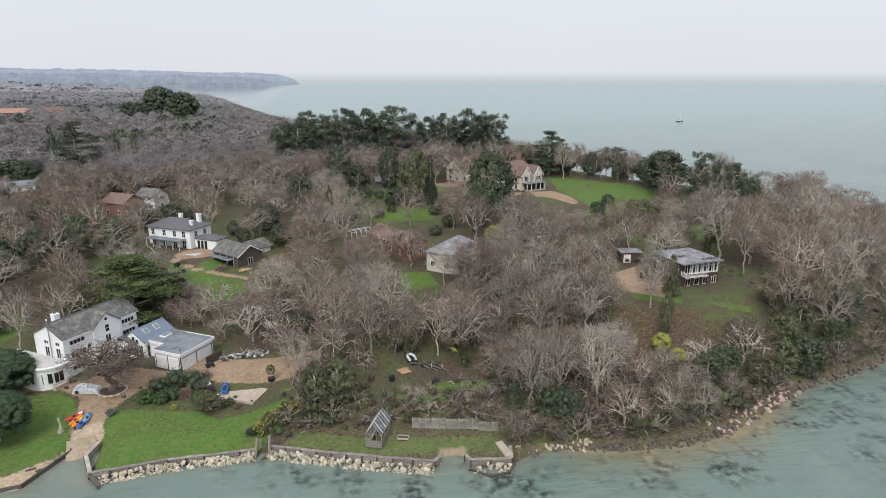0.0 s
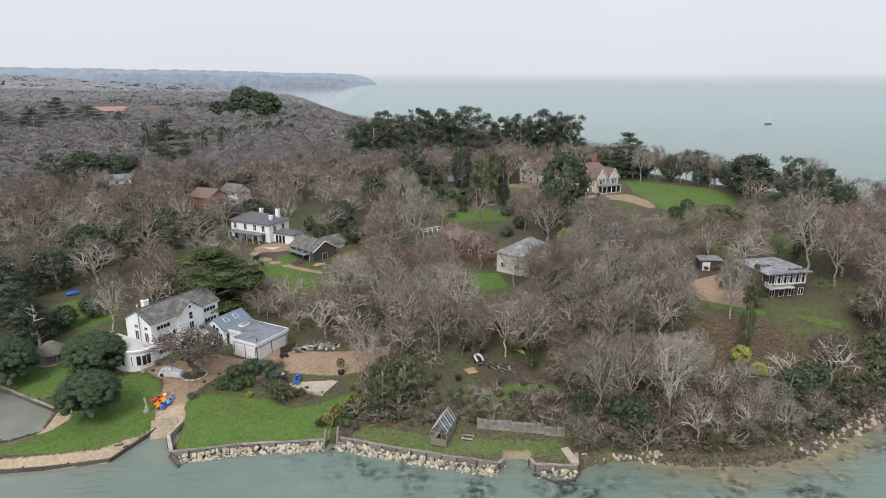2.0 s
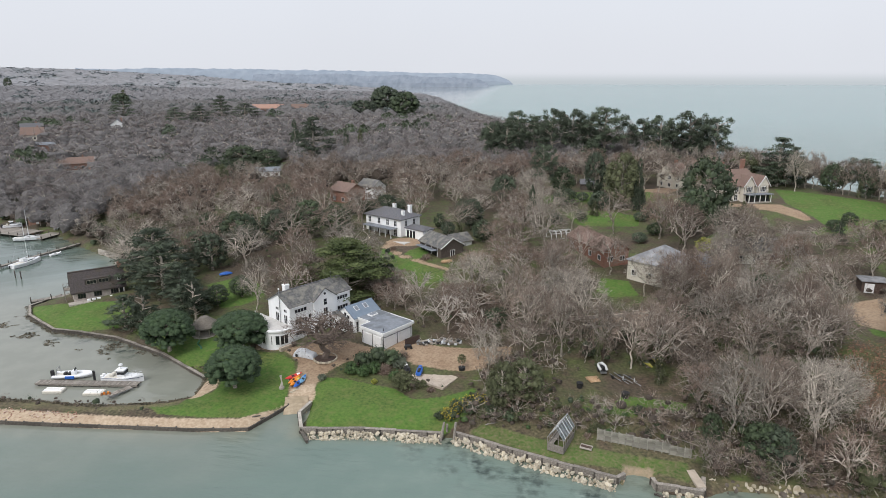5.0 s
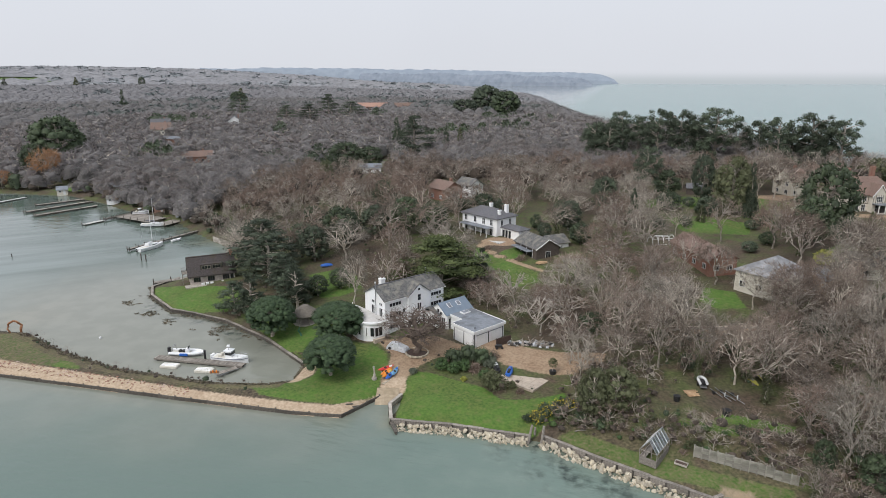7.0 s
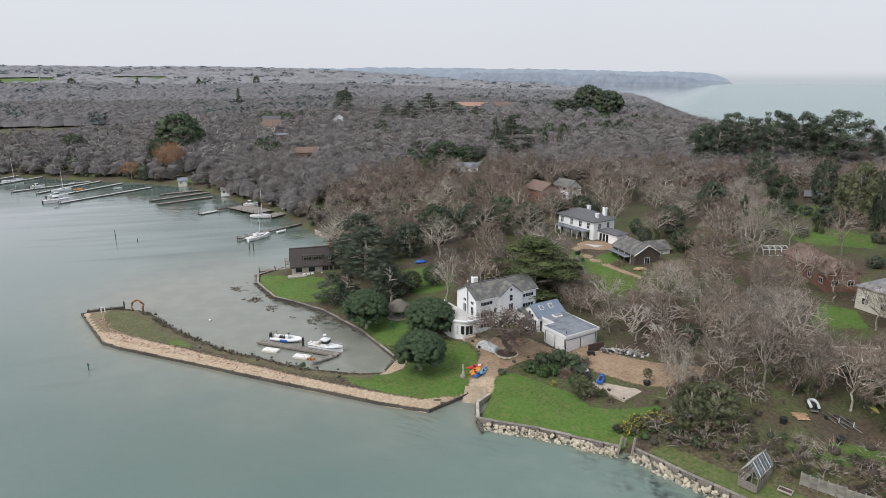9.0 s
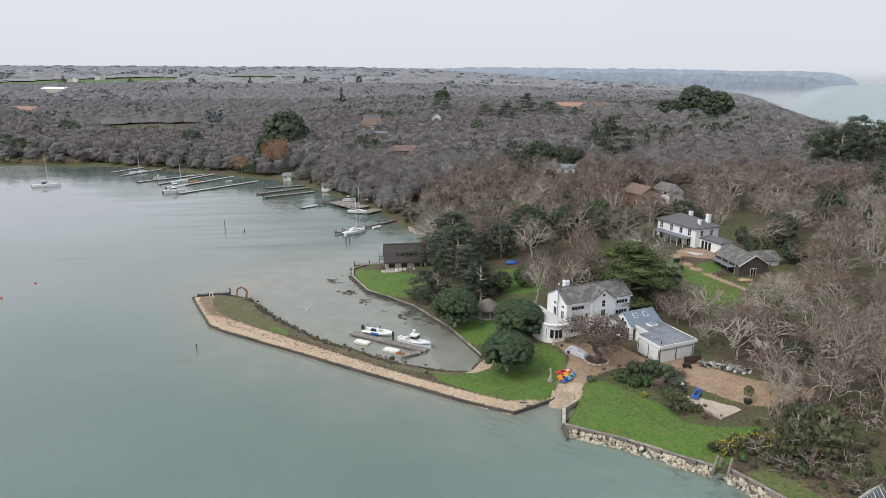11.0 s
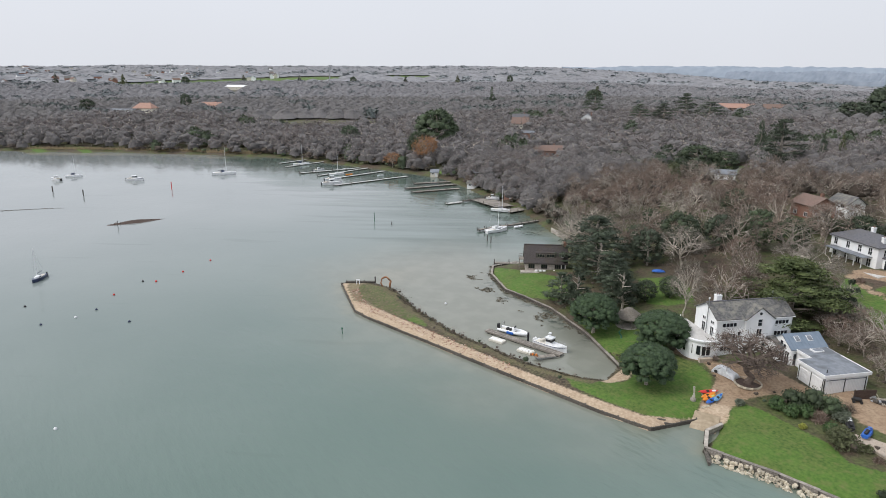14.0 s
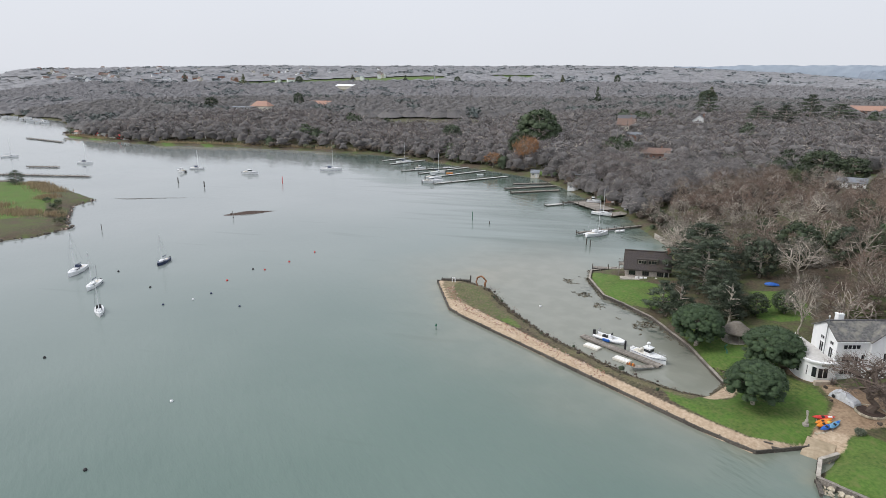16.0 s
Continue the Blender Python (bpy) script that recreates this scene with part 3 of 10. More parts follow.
GRAVELS = [
    [(-33.9, 85.5), (-30.6, 85.5), (-31.1, 90.4), (-30.0, 95.4), (-27.6, 98.6), (-22, 99.8), (-17.5, 98.9), (-10, 96.8), (-5.5, 97), (-3.2, 99.6), (-5.6, 102.2), (-10, 104), (-15.5, 105.6),
     (-19.5, 106.6), (-22, 102.5), (-26, 104), (-30, 106), (-36, 104), (-40.0, 101.5), (-36.2, 97.6), (-35.3, 93.5), (-35.0, 89.6)],
    [(-9, 104.4), (-3, 104.0), (1.0, 102.4), (0.6, 99.3), (-4, 96.8), (-9, 96.6), (-16, 97.9), (-17.5, 104.6)],
    [(-46, 102), (-40, 101.5), (-38, 103), (-41, 104.5), (-46.5, 106)],
    [(-33.5, 155.2), (-31.4, 155.2), (-26.1, 149.2), (-19.4, 145), (-13.9, 142), (-14.2, 140.8), (-19.8, 143.6), (-26.8, 147.6), (-32.8, 153.8)],
    [(-33.1, 156.9), (-30.4, 160.6), (-22, 163), (-20, 158), (-25.0, 155.4), (-30.2, 154.8)],
    [(78.8, 203), (83.5, 203), (87.0, 196), (87.2, 188.5), (84.5, 186.5), (82.5, 190.5), (79, 195.5), (72, 199), (66, 200.5), (68, 203)],
    [(63.7, 121.3), (74.6, 125.8), (73.2, 112), (69.2, 106.7), (62.7, 112.0)],
    [(40, 219), (55, 226), (58, 222), (52, 214)],
    [(18, 117), (28, 122), (29, 119.5), (19, 114)],
    [(15.6, 117.4), (18.0, 117.0), (19.4, 112.4), (21.4, 108.6), (19.6, 107.6), (17.2, 111.8)],
]
SANDS = [
    [(-34.2, 86), (-35.2, 83.6), (-39, 79.9), (-45.5, 79.1), (-53.7, 78.6), (-62, 78.4), (-77, 78.4), (-88, 78.6), (-101.5, 78.6), (-110.5, 80.4), (-116, 84.0), (-118.0, 87.6), (-119, 89.3), (-123.4, 84.2),
     (-105.6, 75.1), (-82.7, 75.4), (-65.3, 75.9), (-44.8, 76.8), (-37.1, 77.6), (-33.6, 84)],
    [(-34, 84), (-31, 83), (-30, 87), (-31, 91), (-34.4, 90)],
    [(-51, 92), (-48.2, 91.4), (-46.8, 88.6), (-48.4, 85.2), (-53, 84)],
    [(15.2, 71), (19.2, 71), (19.4, 74), (15.5, 74.2)],
]


def cover_of(x, y, outlines):
    best = np.full(x.shape, -1e9)
    for poly in outlines:
        xs, ys = [p[0] for p in poly], [p[1] for p in poly]
        near = (x > min(xs) - 3) & (x < max(xs) + 3) & (y > min(ys) - 3) & (y < max(ys) + 3)
        if near.any():
            best[near] = np.maximum(best[near], outline_distance(x[near], y[near], poly))
    return np.clip(0.5 + best / 1.6, 0, 1)


def steps(*runs):
    out = []
    for a, b, s in runs:
        out += list(np.arange(a, b, s))
    return np.array(sorted(set(out)))


def sheet(name, gx, gy, height, keep, mat, attribute, colours):
    """A sheet over a grid with a colour at each corner that says what lies there."""
    GX, GY = (a.ravel() for a in np.meshgrid(gx, gy))
    GZ = height(GX, GY)
    idx = np.arange(len(GX)).reshape(len(gy), len(gx))
    quads = np.stack([idx[:-1, :-1], idx[:-1, 1:], idx[1:, 1:], idx[1:, :-1]], -1).reshape(-1, 4)
    quads = quads[keep(GX, GY, GZ)[quads].any(1)]
    ob = mesh_object(name, np.stack([GX, GY, GZ], 1).tolist(), quads.tolist(), mat, smooth_faces=True)
    col = ob.data.color_attributes.new(attribute, "FLOAT_COLOR", "POINT")
    col.data.foreach_set("color", colours(GX, GY).ravel())
    return ob


def wrack_of(x, y):
    """Dead weed and rough grass on the harbour side of the spit and at the foot of the wooded bank."""
    d = outline_distance(x, y, MAINLAND)
    inner = np.interp(x, [-124, -118, -105, -90, -75, -60, -48], [89.2, 88.4, 85.2, 80.6, 79.0, 79.6, 82.2])
    spit = (x < -50) & (x > -121) & (y > 78) & (y < 93) & (d < 9)
    wet = smooth(2.2, 0.2, d) * (x > 26) * (x < 120) * (y < 100)
    wet = np.maximum(wet, 0.48 * ((x > -5) & (x < 25) & (y < 83) & (d > 0.3)))
    rough = np.where(x < -92, 0.55, 0.4) * ((x < -52) & (x > -121) & (y > 78.2) & (y < 93) & (d > 0.5))
    return np.clip(np.where(spit, np.maximum(rough, np.clip(0.5 + (y - inner) / 1.8, 0, 1) * np.where(cover_of(x, y, LAWNS) > 0.5, np.maximum(smooth(1.6, 0.6, d), 0.6), 1.0)), wet), 0, 1)


ground = sheet("ground",
               steps((-4800, -1000, 200), (-1000, -450, 25), (-450, -136, 5), (-136, 112, 0.8), (112, 200, 2.5), (200, 400, 20)),
               steps((-300, 0, 20), (0, 66, 4), (66, 146, 0.8), (146, 240, 2), (240, 520, 6), (520, 1300, 25), (1300, 4800, 100)),
               heights, lambda x, y, z: z > -1.85, ground_material(), "cover",
               lambda x, y: np.stack([cover_of(x, y, LAWNS), cover_of(x, y, GRAVELS), cover_of(x, y, SANDS), wrack_of(x, y)], 1))
tagged(ground, "leaf-strewn woodland ground with green lawns and gravel", "ground", kind="structure")


def bed_of(x, y):
    d = -outline_distance(x, y, MAINLAND)
    wob = np.array([noise.noise(Vector((a * 0.09, b * 0.09, 3.0))) for a, b in zip(x, y)])
    wob2 = np.array([noise.noise(Vector((a * 0.05, b * 0.05, 9.0))) for a, b in zip(x, y)])
    right = smooth(24, 34, x) * (1 - smooth(62, 80, x))
    sandy = right * (1 - smooth(1.5, 9, d + 3 * wob)) * smooth(-0.25, 0.2, wob2) + 0.35 * (1 - smooth(0.5, 4, d))
    sandy = sandy + 0.5 * smooth(11, 3, np.hypot(x + 119, (y - 97) * 0.8) + 3 * wob)
    weed = smooth(0.0, 0.25, wob2 + 0.15) * smooth(0.8, 3, d) * (1 - smooth(8, 15, d)) * smooth(-16, -6, x) + 0.7 * smooth(3.2, 1.0, d) * smooth(-30, -26, x) * (1 - smooth(24, 30, x))
    weed = weed + 1.3 * smooth(0.4, 1.4, d) * (1 - smooth(3.5, 9, d + 5 * wob)) * smooth(-16, -3, x) * (1 - smooth(26, 36, x))
    weed = weed + 0.95 * smooth(64, 74, x) * (1 - smooth(14, 34, d)) * smooth(0.5, 2, d)
    weed = weed + 1.6 * (1 - smooth(0.5, 5.0, d + 3 * wob)) * smooth(-110, -90, x) * (1 - smooth(-66, -56, x)) * smooth(92, 98, y)
    basin = [(-50, 93), (-62, 101), (-84, 109), (-104, 119), (-112, 122), (-124, 112), (-124, 96), (-111, 91), (-98, 86), (-82, 82), (-62, 82), (-50, 86)]
    silt_and_sky_mask = 0.85 * smooth(-34, 8, outline_distance(x, y, basin) + 7 * wob)
    reflection_edge = np.array([noise.noise(Vector((a * 0.012, b * 0.012, 5.0))) for a, b in zip(x, y)])
    # Negative values mark the painted reflection of the woods, not weed.
    weed = weed - 0.95 * smooth(110, 25, d + 50 * reflection_edge) * smooth(-108, -128, x) * smooth(95, 125, y + 0.25 * (x + 128) * (x > -600))
    return np.stack([np.clip(sandy, 0, 1), np.clip(weed, -1, 1), np.clip(silt_and_sky_mask, 0, 1), smooth(50, 4, d) * smooth(-45, 0, x) * (1 - smooth(60, 110, x))], 1)


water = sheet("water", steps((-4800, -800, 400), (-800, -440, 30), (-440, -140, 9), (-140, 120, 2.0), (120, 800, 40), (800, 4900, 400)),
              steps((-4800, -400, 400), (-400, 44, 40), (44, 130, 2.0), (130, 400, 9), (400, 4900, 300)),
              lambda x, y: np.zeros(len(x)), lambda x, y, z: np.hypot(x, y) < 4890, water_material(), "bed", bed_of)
tagged(water, "calm grey-green sea water with light ripples", "water", kind="structure")

# ---------------------------------------------------------------- trees
def unit(a):
    return a / (np.linalg.norm(a, axis=-1, keepdims=True) + 1e-9)


def slivers(rng, start, ways, length, width, outward=None):
    """Thin triangles that start at the given points and run along the ways, the flat of them turned more or less outwards."""
    turn = rng.normal(size=start.shape) if outward is None else outward + 0.45 * rng.normal(size=start.shape)
    side = unit(np.cross(ways, turn)) * (width / 2)[:, None]
    return np.stack([start + side, start - side, start + ways * length[:, None]], 1).reshape(-1, 3)


def leaf_clumps(rng, centres, radii, count, size, flat=0.6, out=0.7, inner=0.5):
    """Lumpy clumps of foliage with small leaves standing out of their skins."""
    k = rng.choice(len(centres), count, p=radii ** 2 / (radii ** 2).sum())
    d = unit(rng.normal(size=(count, 3)) + [0, 0, 0.2])
    r = radii[k] * rng.uniform(0.72, 1.06, count)
    p = centres[k] + d * r[:, None] * [1, 1, flat]
    w = unit(d * out + rng.normal(size=(count, 3)) * 0.8 * [1, 1, 0.5 + 0.5 * flat])
    s = size * rng.uniform(0.6, 1.4, count)
    side = unit(np.cross(w, rng.normal(size=(count, 3)))) * (s * 0.42)[:, None]
    leaves = np.stack([p + side, p - side, p + w * s[:, None]], 1).reshape(-1, 3)
    shell, f = dome_shell(5, (-0.5, 0.5), (0.95, 0.85), 0.98)
    v = centres[:, None] + shell[None] * (radii[:, None, None] * np.array([inner, inner, inner * flat])) * rng.uniform(0.75, 1.2, (len(centres), len(shell), 1))
    return leaves, v, f


def dome_shell(sides, levels, widths, top):
    """Corners and triangles of a lumpy dome."""
    v = [(w * math.cos(2 * math.pi * (k + 0.5 * j) / sides), w * math.sin(2 * math.pi * (k + 0.5 * j) / sides), z) for j, (z, w) in enumerate(zip(levels, widths)) for k in range(sides)]
    v.append((0, 0, top))
    f = []
    for j in range(len(levels) - 1):
        for k in range(sides):
            a, b, c, d = j * sides + k, j * sides + (k + 1) % sides, (j + 1) * sides + k, (j + 1) * sides + (k + 1) % sides
            f += [(a, b, c), (b, d, c)] if j % 2 == 0 else [(a, b, d), (a, d, c)]
    n = (len(levels) - 1) * sides
    f += [(n + k, n + (k + 1) % sides, len(v) - 1) for k in range(sides)]
    return np.array(v), np.array(f)


def crown_mesh(name, leaves, cores, f, mat):
    """Loose triangles together with smooth lumpy cores, in one mesh."""
    n, m = cores.shape[:2]
    co = np.concatenate([leaves, cores.reshape(-1, 3)])
    idx = np.concatenate([np.arange(len(leaves)), (f[None] + (np.arange(n) * m)[:, None, None] + len(leaves)).ravel()]).astype(np.int32)
    me = bpy.data.meshes.new(name)
    me.vertices.add(len(co))
    me.vertices.foreach_set("co", co.astype(np.float32).ravel())
    me.loops.add(len(idx))
    me.loops.foreach_set("vertex_index", idx)
    me.polygons.add(len(idx) // 3)
    me.polygons.foreach_set("loop_start", np.arange(0, len(idx), 3, dtype=np.int32))
    me.polygons.foreach_set("use_smooth", np.arange(len(idx) // 3) >= len(leaves) // 3)
    me.update()
    me.materials.append(mat)
    return me


def tri_mesh(name, tri, mat):
    me = bpy.data.meshes.new(name)
    n = len(tri) // 3
    me.vertices.add(len(tri))
    me.vertices.foreach_set("co", tri.astype(np.float32).ravel())
    me.loops.add(len(tri))
    me.loops.foreach_set("vertex_index", np.arange(len(tri), dtype=np.int32))
    me.polygons.add(n)
    me.polygons.foreach_set("loop_start", np.arange(0, len(tri), 3, dtype=np.int32))
    me.update()
    me.materials.append(mat)
    return me


def tube(verts, faces, p, q, r0, r1, sides):
    w = unit(q - p)
    u = unit(np.cross(w, (0.3, 0.9, 0.2)))
    v = np.cross(w, u)
    base = len(verts)
    for c, r in ((p, r0), (q, r1)):
        for k in range(sides):
            a = 2 * math.pi * k / sides
            verts.append(tuple(c + r * (math.cos(a) * u + math.sin(a) * v)))
    for k in range(sides):
        faces.append((base + k, base + (k + 1) % sides, base + sides + (k + 1) % sides, base + sides + k))


def wood_mesh(name, verts, faces, mat):
    me = bpy.data.meshes.new(name)
    me.from_pydata(verts, [], faces)
    me.materials.append(mat)
    return me


def bough(verts, faces, rng, p, q, r0, r1, segs, sides, arch=0.1):
    """A crooked, tapering branch from p to q; gives back the points along it."""
    reach = np.linalg.norm(q - p)
    line = [p]
    for k in range(1, segs + 1):
        t = k / segs
        at = p + (q - p) * t + np.array([0, 0, arch * reach * math.sin(math.pi * t)])
        line.append(at + rng.normal(size=3) * reach * (0.07 if k < segs else 0.0))
        tube(verts, faces, line[-2], line[-1], r0 + (r1 - r0) * (k - 1) / segs, r0 + (r1 - r0) * t, sides)
    return line


def branching(seed, limbs, branches, sprigs, twigs, low=2.2, lean=1.0, thick=1.0, width=0.042, droop=0.0, sides=(6, 4, 3), heavy=0.055):
    """Bare branches that fill an uneven dome about 10 m high and 10 m wide, and the fine twigs that close it."""
    rng = np.random.default_rng(seed)
    lumps = unit(rng.normal(size=(9, 3)) + [0, 0, 0.35])
    heart = np.array([0.0, 0.0, 4.9])

    def out_at(d, share):
        s = 0.70 + 0.34 * (np.clip(lumps @ d, 0, 1) ** 5).max()
        return heart + d * [4.9 * s * lean, 4.9 * s * lean, (4.9 if d[2] > 0 else 2.7) * s] * share

    verts, faces, starts, ends = [], [], [], []
    p, r = np.array([0.0, 0.0, -0.3]), 0.21 * thick
    stem = [p]
    for k in range(4):
        q = np.array([rng.normal() * 0.16 * k, rng.normal() * 0.16 * k, -0.3 + (k + 1) * (low + 1.6) / 4])
        tube(verts, faces, p, q, r, r * 0.86, sides[0])
        p, r = q, r * 0.86
        stem.append(p)
    for j in range(limbs):
        z = 0.98 - 1.12 * (j + 0.5) / limbs
        a = 2.4 * j + rng.uniform(-0.4, 0.4)
        d = unit(np.array([math.cos(a) * math.sqrt(1 - z * z), math.sin(a) * math.sqrt(1 - z * z), z]))
        fork = stem[-1] if z > 0.3 else stem[-2] + (stem[-1] - stem[-2]) * rng.uniform(0.2, 1)
        limb = bough(verts, faces, rng, fork, out_at(d, rng.uniform(0.5, 0.68)), r * rng.uniform(0.55, 0.8), 0.075 * thick, 4 if sides[1] > 3 else 2, sides[1], 0.12)
        for k in range(branches):
            e = unit(d + rng.normal(size=3) * 0.42 + [0, 0, 0.05 - droop])
            way = bough(verts, faces, rng, limb[int(rng.integers(len(limb) // 2, len(limb)))], out_at(e, rng.uniform(0.74, 0.92)), heavy * rng.uniform(0.8, 1.4), heavy * 0.42, 2 if sides[1] > 3 else 1, sides[2], 0.08 - droop)
            for _ in range(sprigs):
                g = unit(e + rng.normal(size=3) * 0.26 + [0, 0, 0.03 - droop])
                starts.append(way[int(rng.integers(max(1, len(way) - 2), len(way)))])
                ends.append(out_at(g, rng.uniform(0.86, 1.02)))
    starts, ends = np.array(starts), np.array(ends)
    run = np.linalg.norm(ends - starts, axis=1)
    along = unit(ends - starts)
    tri = [slivers(rng, starts, along, run, np.full(len(run), width * 1.5))]
    k = np.repeat(np.arange(len(run)), twigs)
    at = starts[k] + along[k] * (run[k] * rng.uniform(0.25, 1.0, len(k)))[:, None]
    w = unit(along[k] * 0.5 + unit(at - heart) * 0.3 + rng.normal(size=(len(k), 3)) * 0.6 + [0, 0, 0.1 - droop * 4])
    tri.append(slivers(rng, at, w, rng.uniform(0.4, 1.15, len(k)) * (width / 0.042) ** 0.4, width * rng.uniform(0.7, 1.4, len(k)), unit(at - heart + [0, 0, 1.5])))
    return verts, faces, np.concatenate(tri), np.array(stem)


def bare_tree(seed, mat, limbs=9, branches=6, sprigs=6, twigs=8, ivy=0, **shape):
    """A leafless tree: trunk and boughs, twigs, and on some a sleeve of ivy."""
    verts, faces, tri, stem = branching(seed, limbs, branches, sprigs, twigs, **shape)
    made = [wood_mesh("limbs", verts, faces, mat if mat in (M_DEADWOOD, M_OAK) else M_BARK), tri_mesh("twigs", tri, mat)]
    if ivy:
        rng = np.random.default_rng(seed + 500)
        k = rng.integers(0, len(verts), ivy)
        c = np.array(verts)[k]
        c = c[(c[:, 2] < rng.uniform(1, 7.5, ivy)) & (np.hypot(c[:, 0], c[:, 1]) < 1.6)]
        t = rng.integers(0, len(stem) - 1, ivy // 2)
        c = np.concatenate([c, stem[t] + (stem[t + 1] - stem[t]) * rng.uniform(0, 1, (len(t), 1))])
        d = unit(rng.normal(size=c.shape) * [1, 1, 0.6])
        made.append(tri_mesh("ivy", slivers(rng, c + d * rng.uniform(0.1, 0.55, (len(c), 1)), unit(d + rng.normal(size=c.shape)), rng.uniform(0.25, 0.5, len(c)), rng.uniform(0.16, 0.3, len(c))), M_OLIVE if seed % 2 else M_LEAF))
    return made


def evergreen(seed, kind, mat, count):
    """An evergreen about 10 m high and 10 m wide."""
    rng = np.random.default_rng(seed)
    verts, faces = [], []
    c, r, flat, size = [], [], 0.6, 0.36
    if kind == "umbrella":  # one dense dome over a short trunk
        for j in range(300):
            a, q = rng.uniform(0, 2 * math.pi), math.sqrt(rng.uniform(0, 1))
            z = 4.4 + 4.6 * math.sqrt(max(0.0, 1 - q * q)) * rng.uniform(0.9, 1.0) if j < 230 else rng.uniform(3.1, 4.5)
            c.append((3.8 * q * math.cos(a), 3.8 * q * math.sin(a), z))
            r.append(rng.uniform(0.6, 0.95))
        low, size, flat = 3.0, 0.14, 0.85
    elif kind == "pine":  # a tall trunk under an uneven, open top
        for _ in range(66):
            a, q = rng.uniform(0, 2 * math.pi), math.sqrt(rng.uniform(0, 1))
            c.append((4.1 * q * math.cos(a), 4.1 * q * math.sin(a), rng.uniform(4.2, 9.4) - 1.0 * q * q))
            r.append(rng.uniform(0.5, 1.15))
        low, flat, size = 4.2, 0.5, 0.2
    elif kind == "cedar":  # flat layers on level limbs
        for lay in range(8):
            z, wide = 1.8 + lay * 1.05, (4.3, 4.6, 4.4, 4.0, 3.4, 2.6, 1.7, 0.7)[lay]
            for _ in range(14 - lay):
                a, q = rng.uniform(0, 2 * math.pi), rng.uniform(0.25, 1.0) ** 0.6
                c.append((wide * q * math.cos(a), wide * q * math.sin(a), z + rng.uniform(-0.35, 0.35) - 0.1 * q))
                r.append(rng.uniform(0.8, 1.5))
        low, flat, size = 1.5, 0.2, 0.2
    elif kind == "cone":  # a pointed conifer
        for _ in range(70):
            z = rng.uniform(0.6, 9.6)
            wide, a = 4.3 * (1 - z / 10.2) ** 0.8, rng.uniform(0, 2 * math.pi)
            c.append((wide * math.cos(a) * rng.uniform(0.4, 1), wide * math.sin(a) * rng.uniform(0.4, 1), z))
            r.append(0.35 + 0.9 * (1 - z / 10))
        low = 0.5
    elif kind == "scruffy":  # half-dead conifer with grey limbs
        for _ in range(34):
            z = rng.uniform(1.5, 9.4)
            wide, a = 4.6 * (1 - z / 11) ** 0.6, rng.uniform(0, 2 * math.pi)
            c.append((wide * math.cos(a) * rng.uniform(0.2, 1), wide * math.sin(a) * rng.uniform(0.2, 1), z))
            r.append(rng.uniform(0.5, 1.1))
        low, flat = 1.5, 0.35
    else:  # a round, billowing crown to the ground
        for _ in range(125):
            d = unit(rng.normal(size=3))
            c.append((3.5 * d[0], 3.5 * d[1], 5.0 + 3.9 * d[2] * (1.0 if d[2] > 0 else 0.95)))
            r.append(rng.uniform(0.5, 1.25))
        low, flat = 1.0, 0.8
    c, r = np.array(c), np.array(r)
    p = np.array([0.0, 0.0, -0.3])
    for k in range(5):
        q = np.array([rng.normal() * 0.12, rng.normal() * 0.12, -0.3 + (k + 1) * 1.75])
        tube(verts, faces, p, q, 0.36 - 0.05 * k, 0.31 - 0.05 * k, 6)
        p = q
    for j in rng.choice(len(c), min(len(c), 30 if kind == "scruffy" else 22), replace=False):
        z0 = float(np.clip(c[j][2] - rng.uniform(0.3, 1.8), low * 0.8, 8.4))
        mid = np.array([c[j][0] * 0.5, c[j][1] * 0.5, (z0 + c[j][2]) / 2 + 0.1])
        tube(verts, faces, np.array([0.0, 0, z0]), mid, 0.12, 0.08, 3)
        tube(verts, faces, mid, c[j], 0.08, 0.03, 3)
    return wood_mesh("limbs", verts, faces, M_BARK), crown_mesh("foliage", *leaf_clumps(rng, c, r, count, size, flat, 0.7, {"umbrella": 0.78, "dense": 0.86, "round": 0.6, "pine": 0.62, "cedar": 0.55}.get(kind, 0.6)), mat)


THIN = [bare_tree(20 + k, m, 8, 5, 5, 6, width=0.05, sides=(5, 3, 3), low=lo, heavy=0.064) for k, (m, lo) in enumerate([(M_TWIG, 2.2), (M_TWIG_RED, 1.8), (M_TWIG_PALE, 2.4), (M_TWIG, 1.6)])]
BARE = [bare_tree(10 + k, m, n, 6, 6, 5, low=lo, thick=th, ivy=iv, heavy=0.068) for k, (m, n, lo, th, iv) in enumerate(
    [(M_TWIG, 9, 1.8, 1.0, 0), (M_TWIG, 10, 1.3, 1.1, 0), (M_TWIG_RED, 9, 1.6, 0.9, 0), (M_TWIG, 8, 2.4, 1.0, 700), (M_TWIG_PALE, 9, 1.9, 1.1, 0), (M_TWIG_RED, 10, 1.4, 1.0, 0), (M_TWIG_PALE, 8, 2.3, 0.9, 600)])]
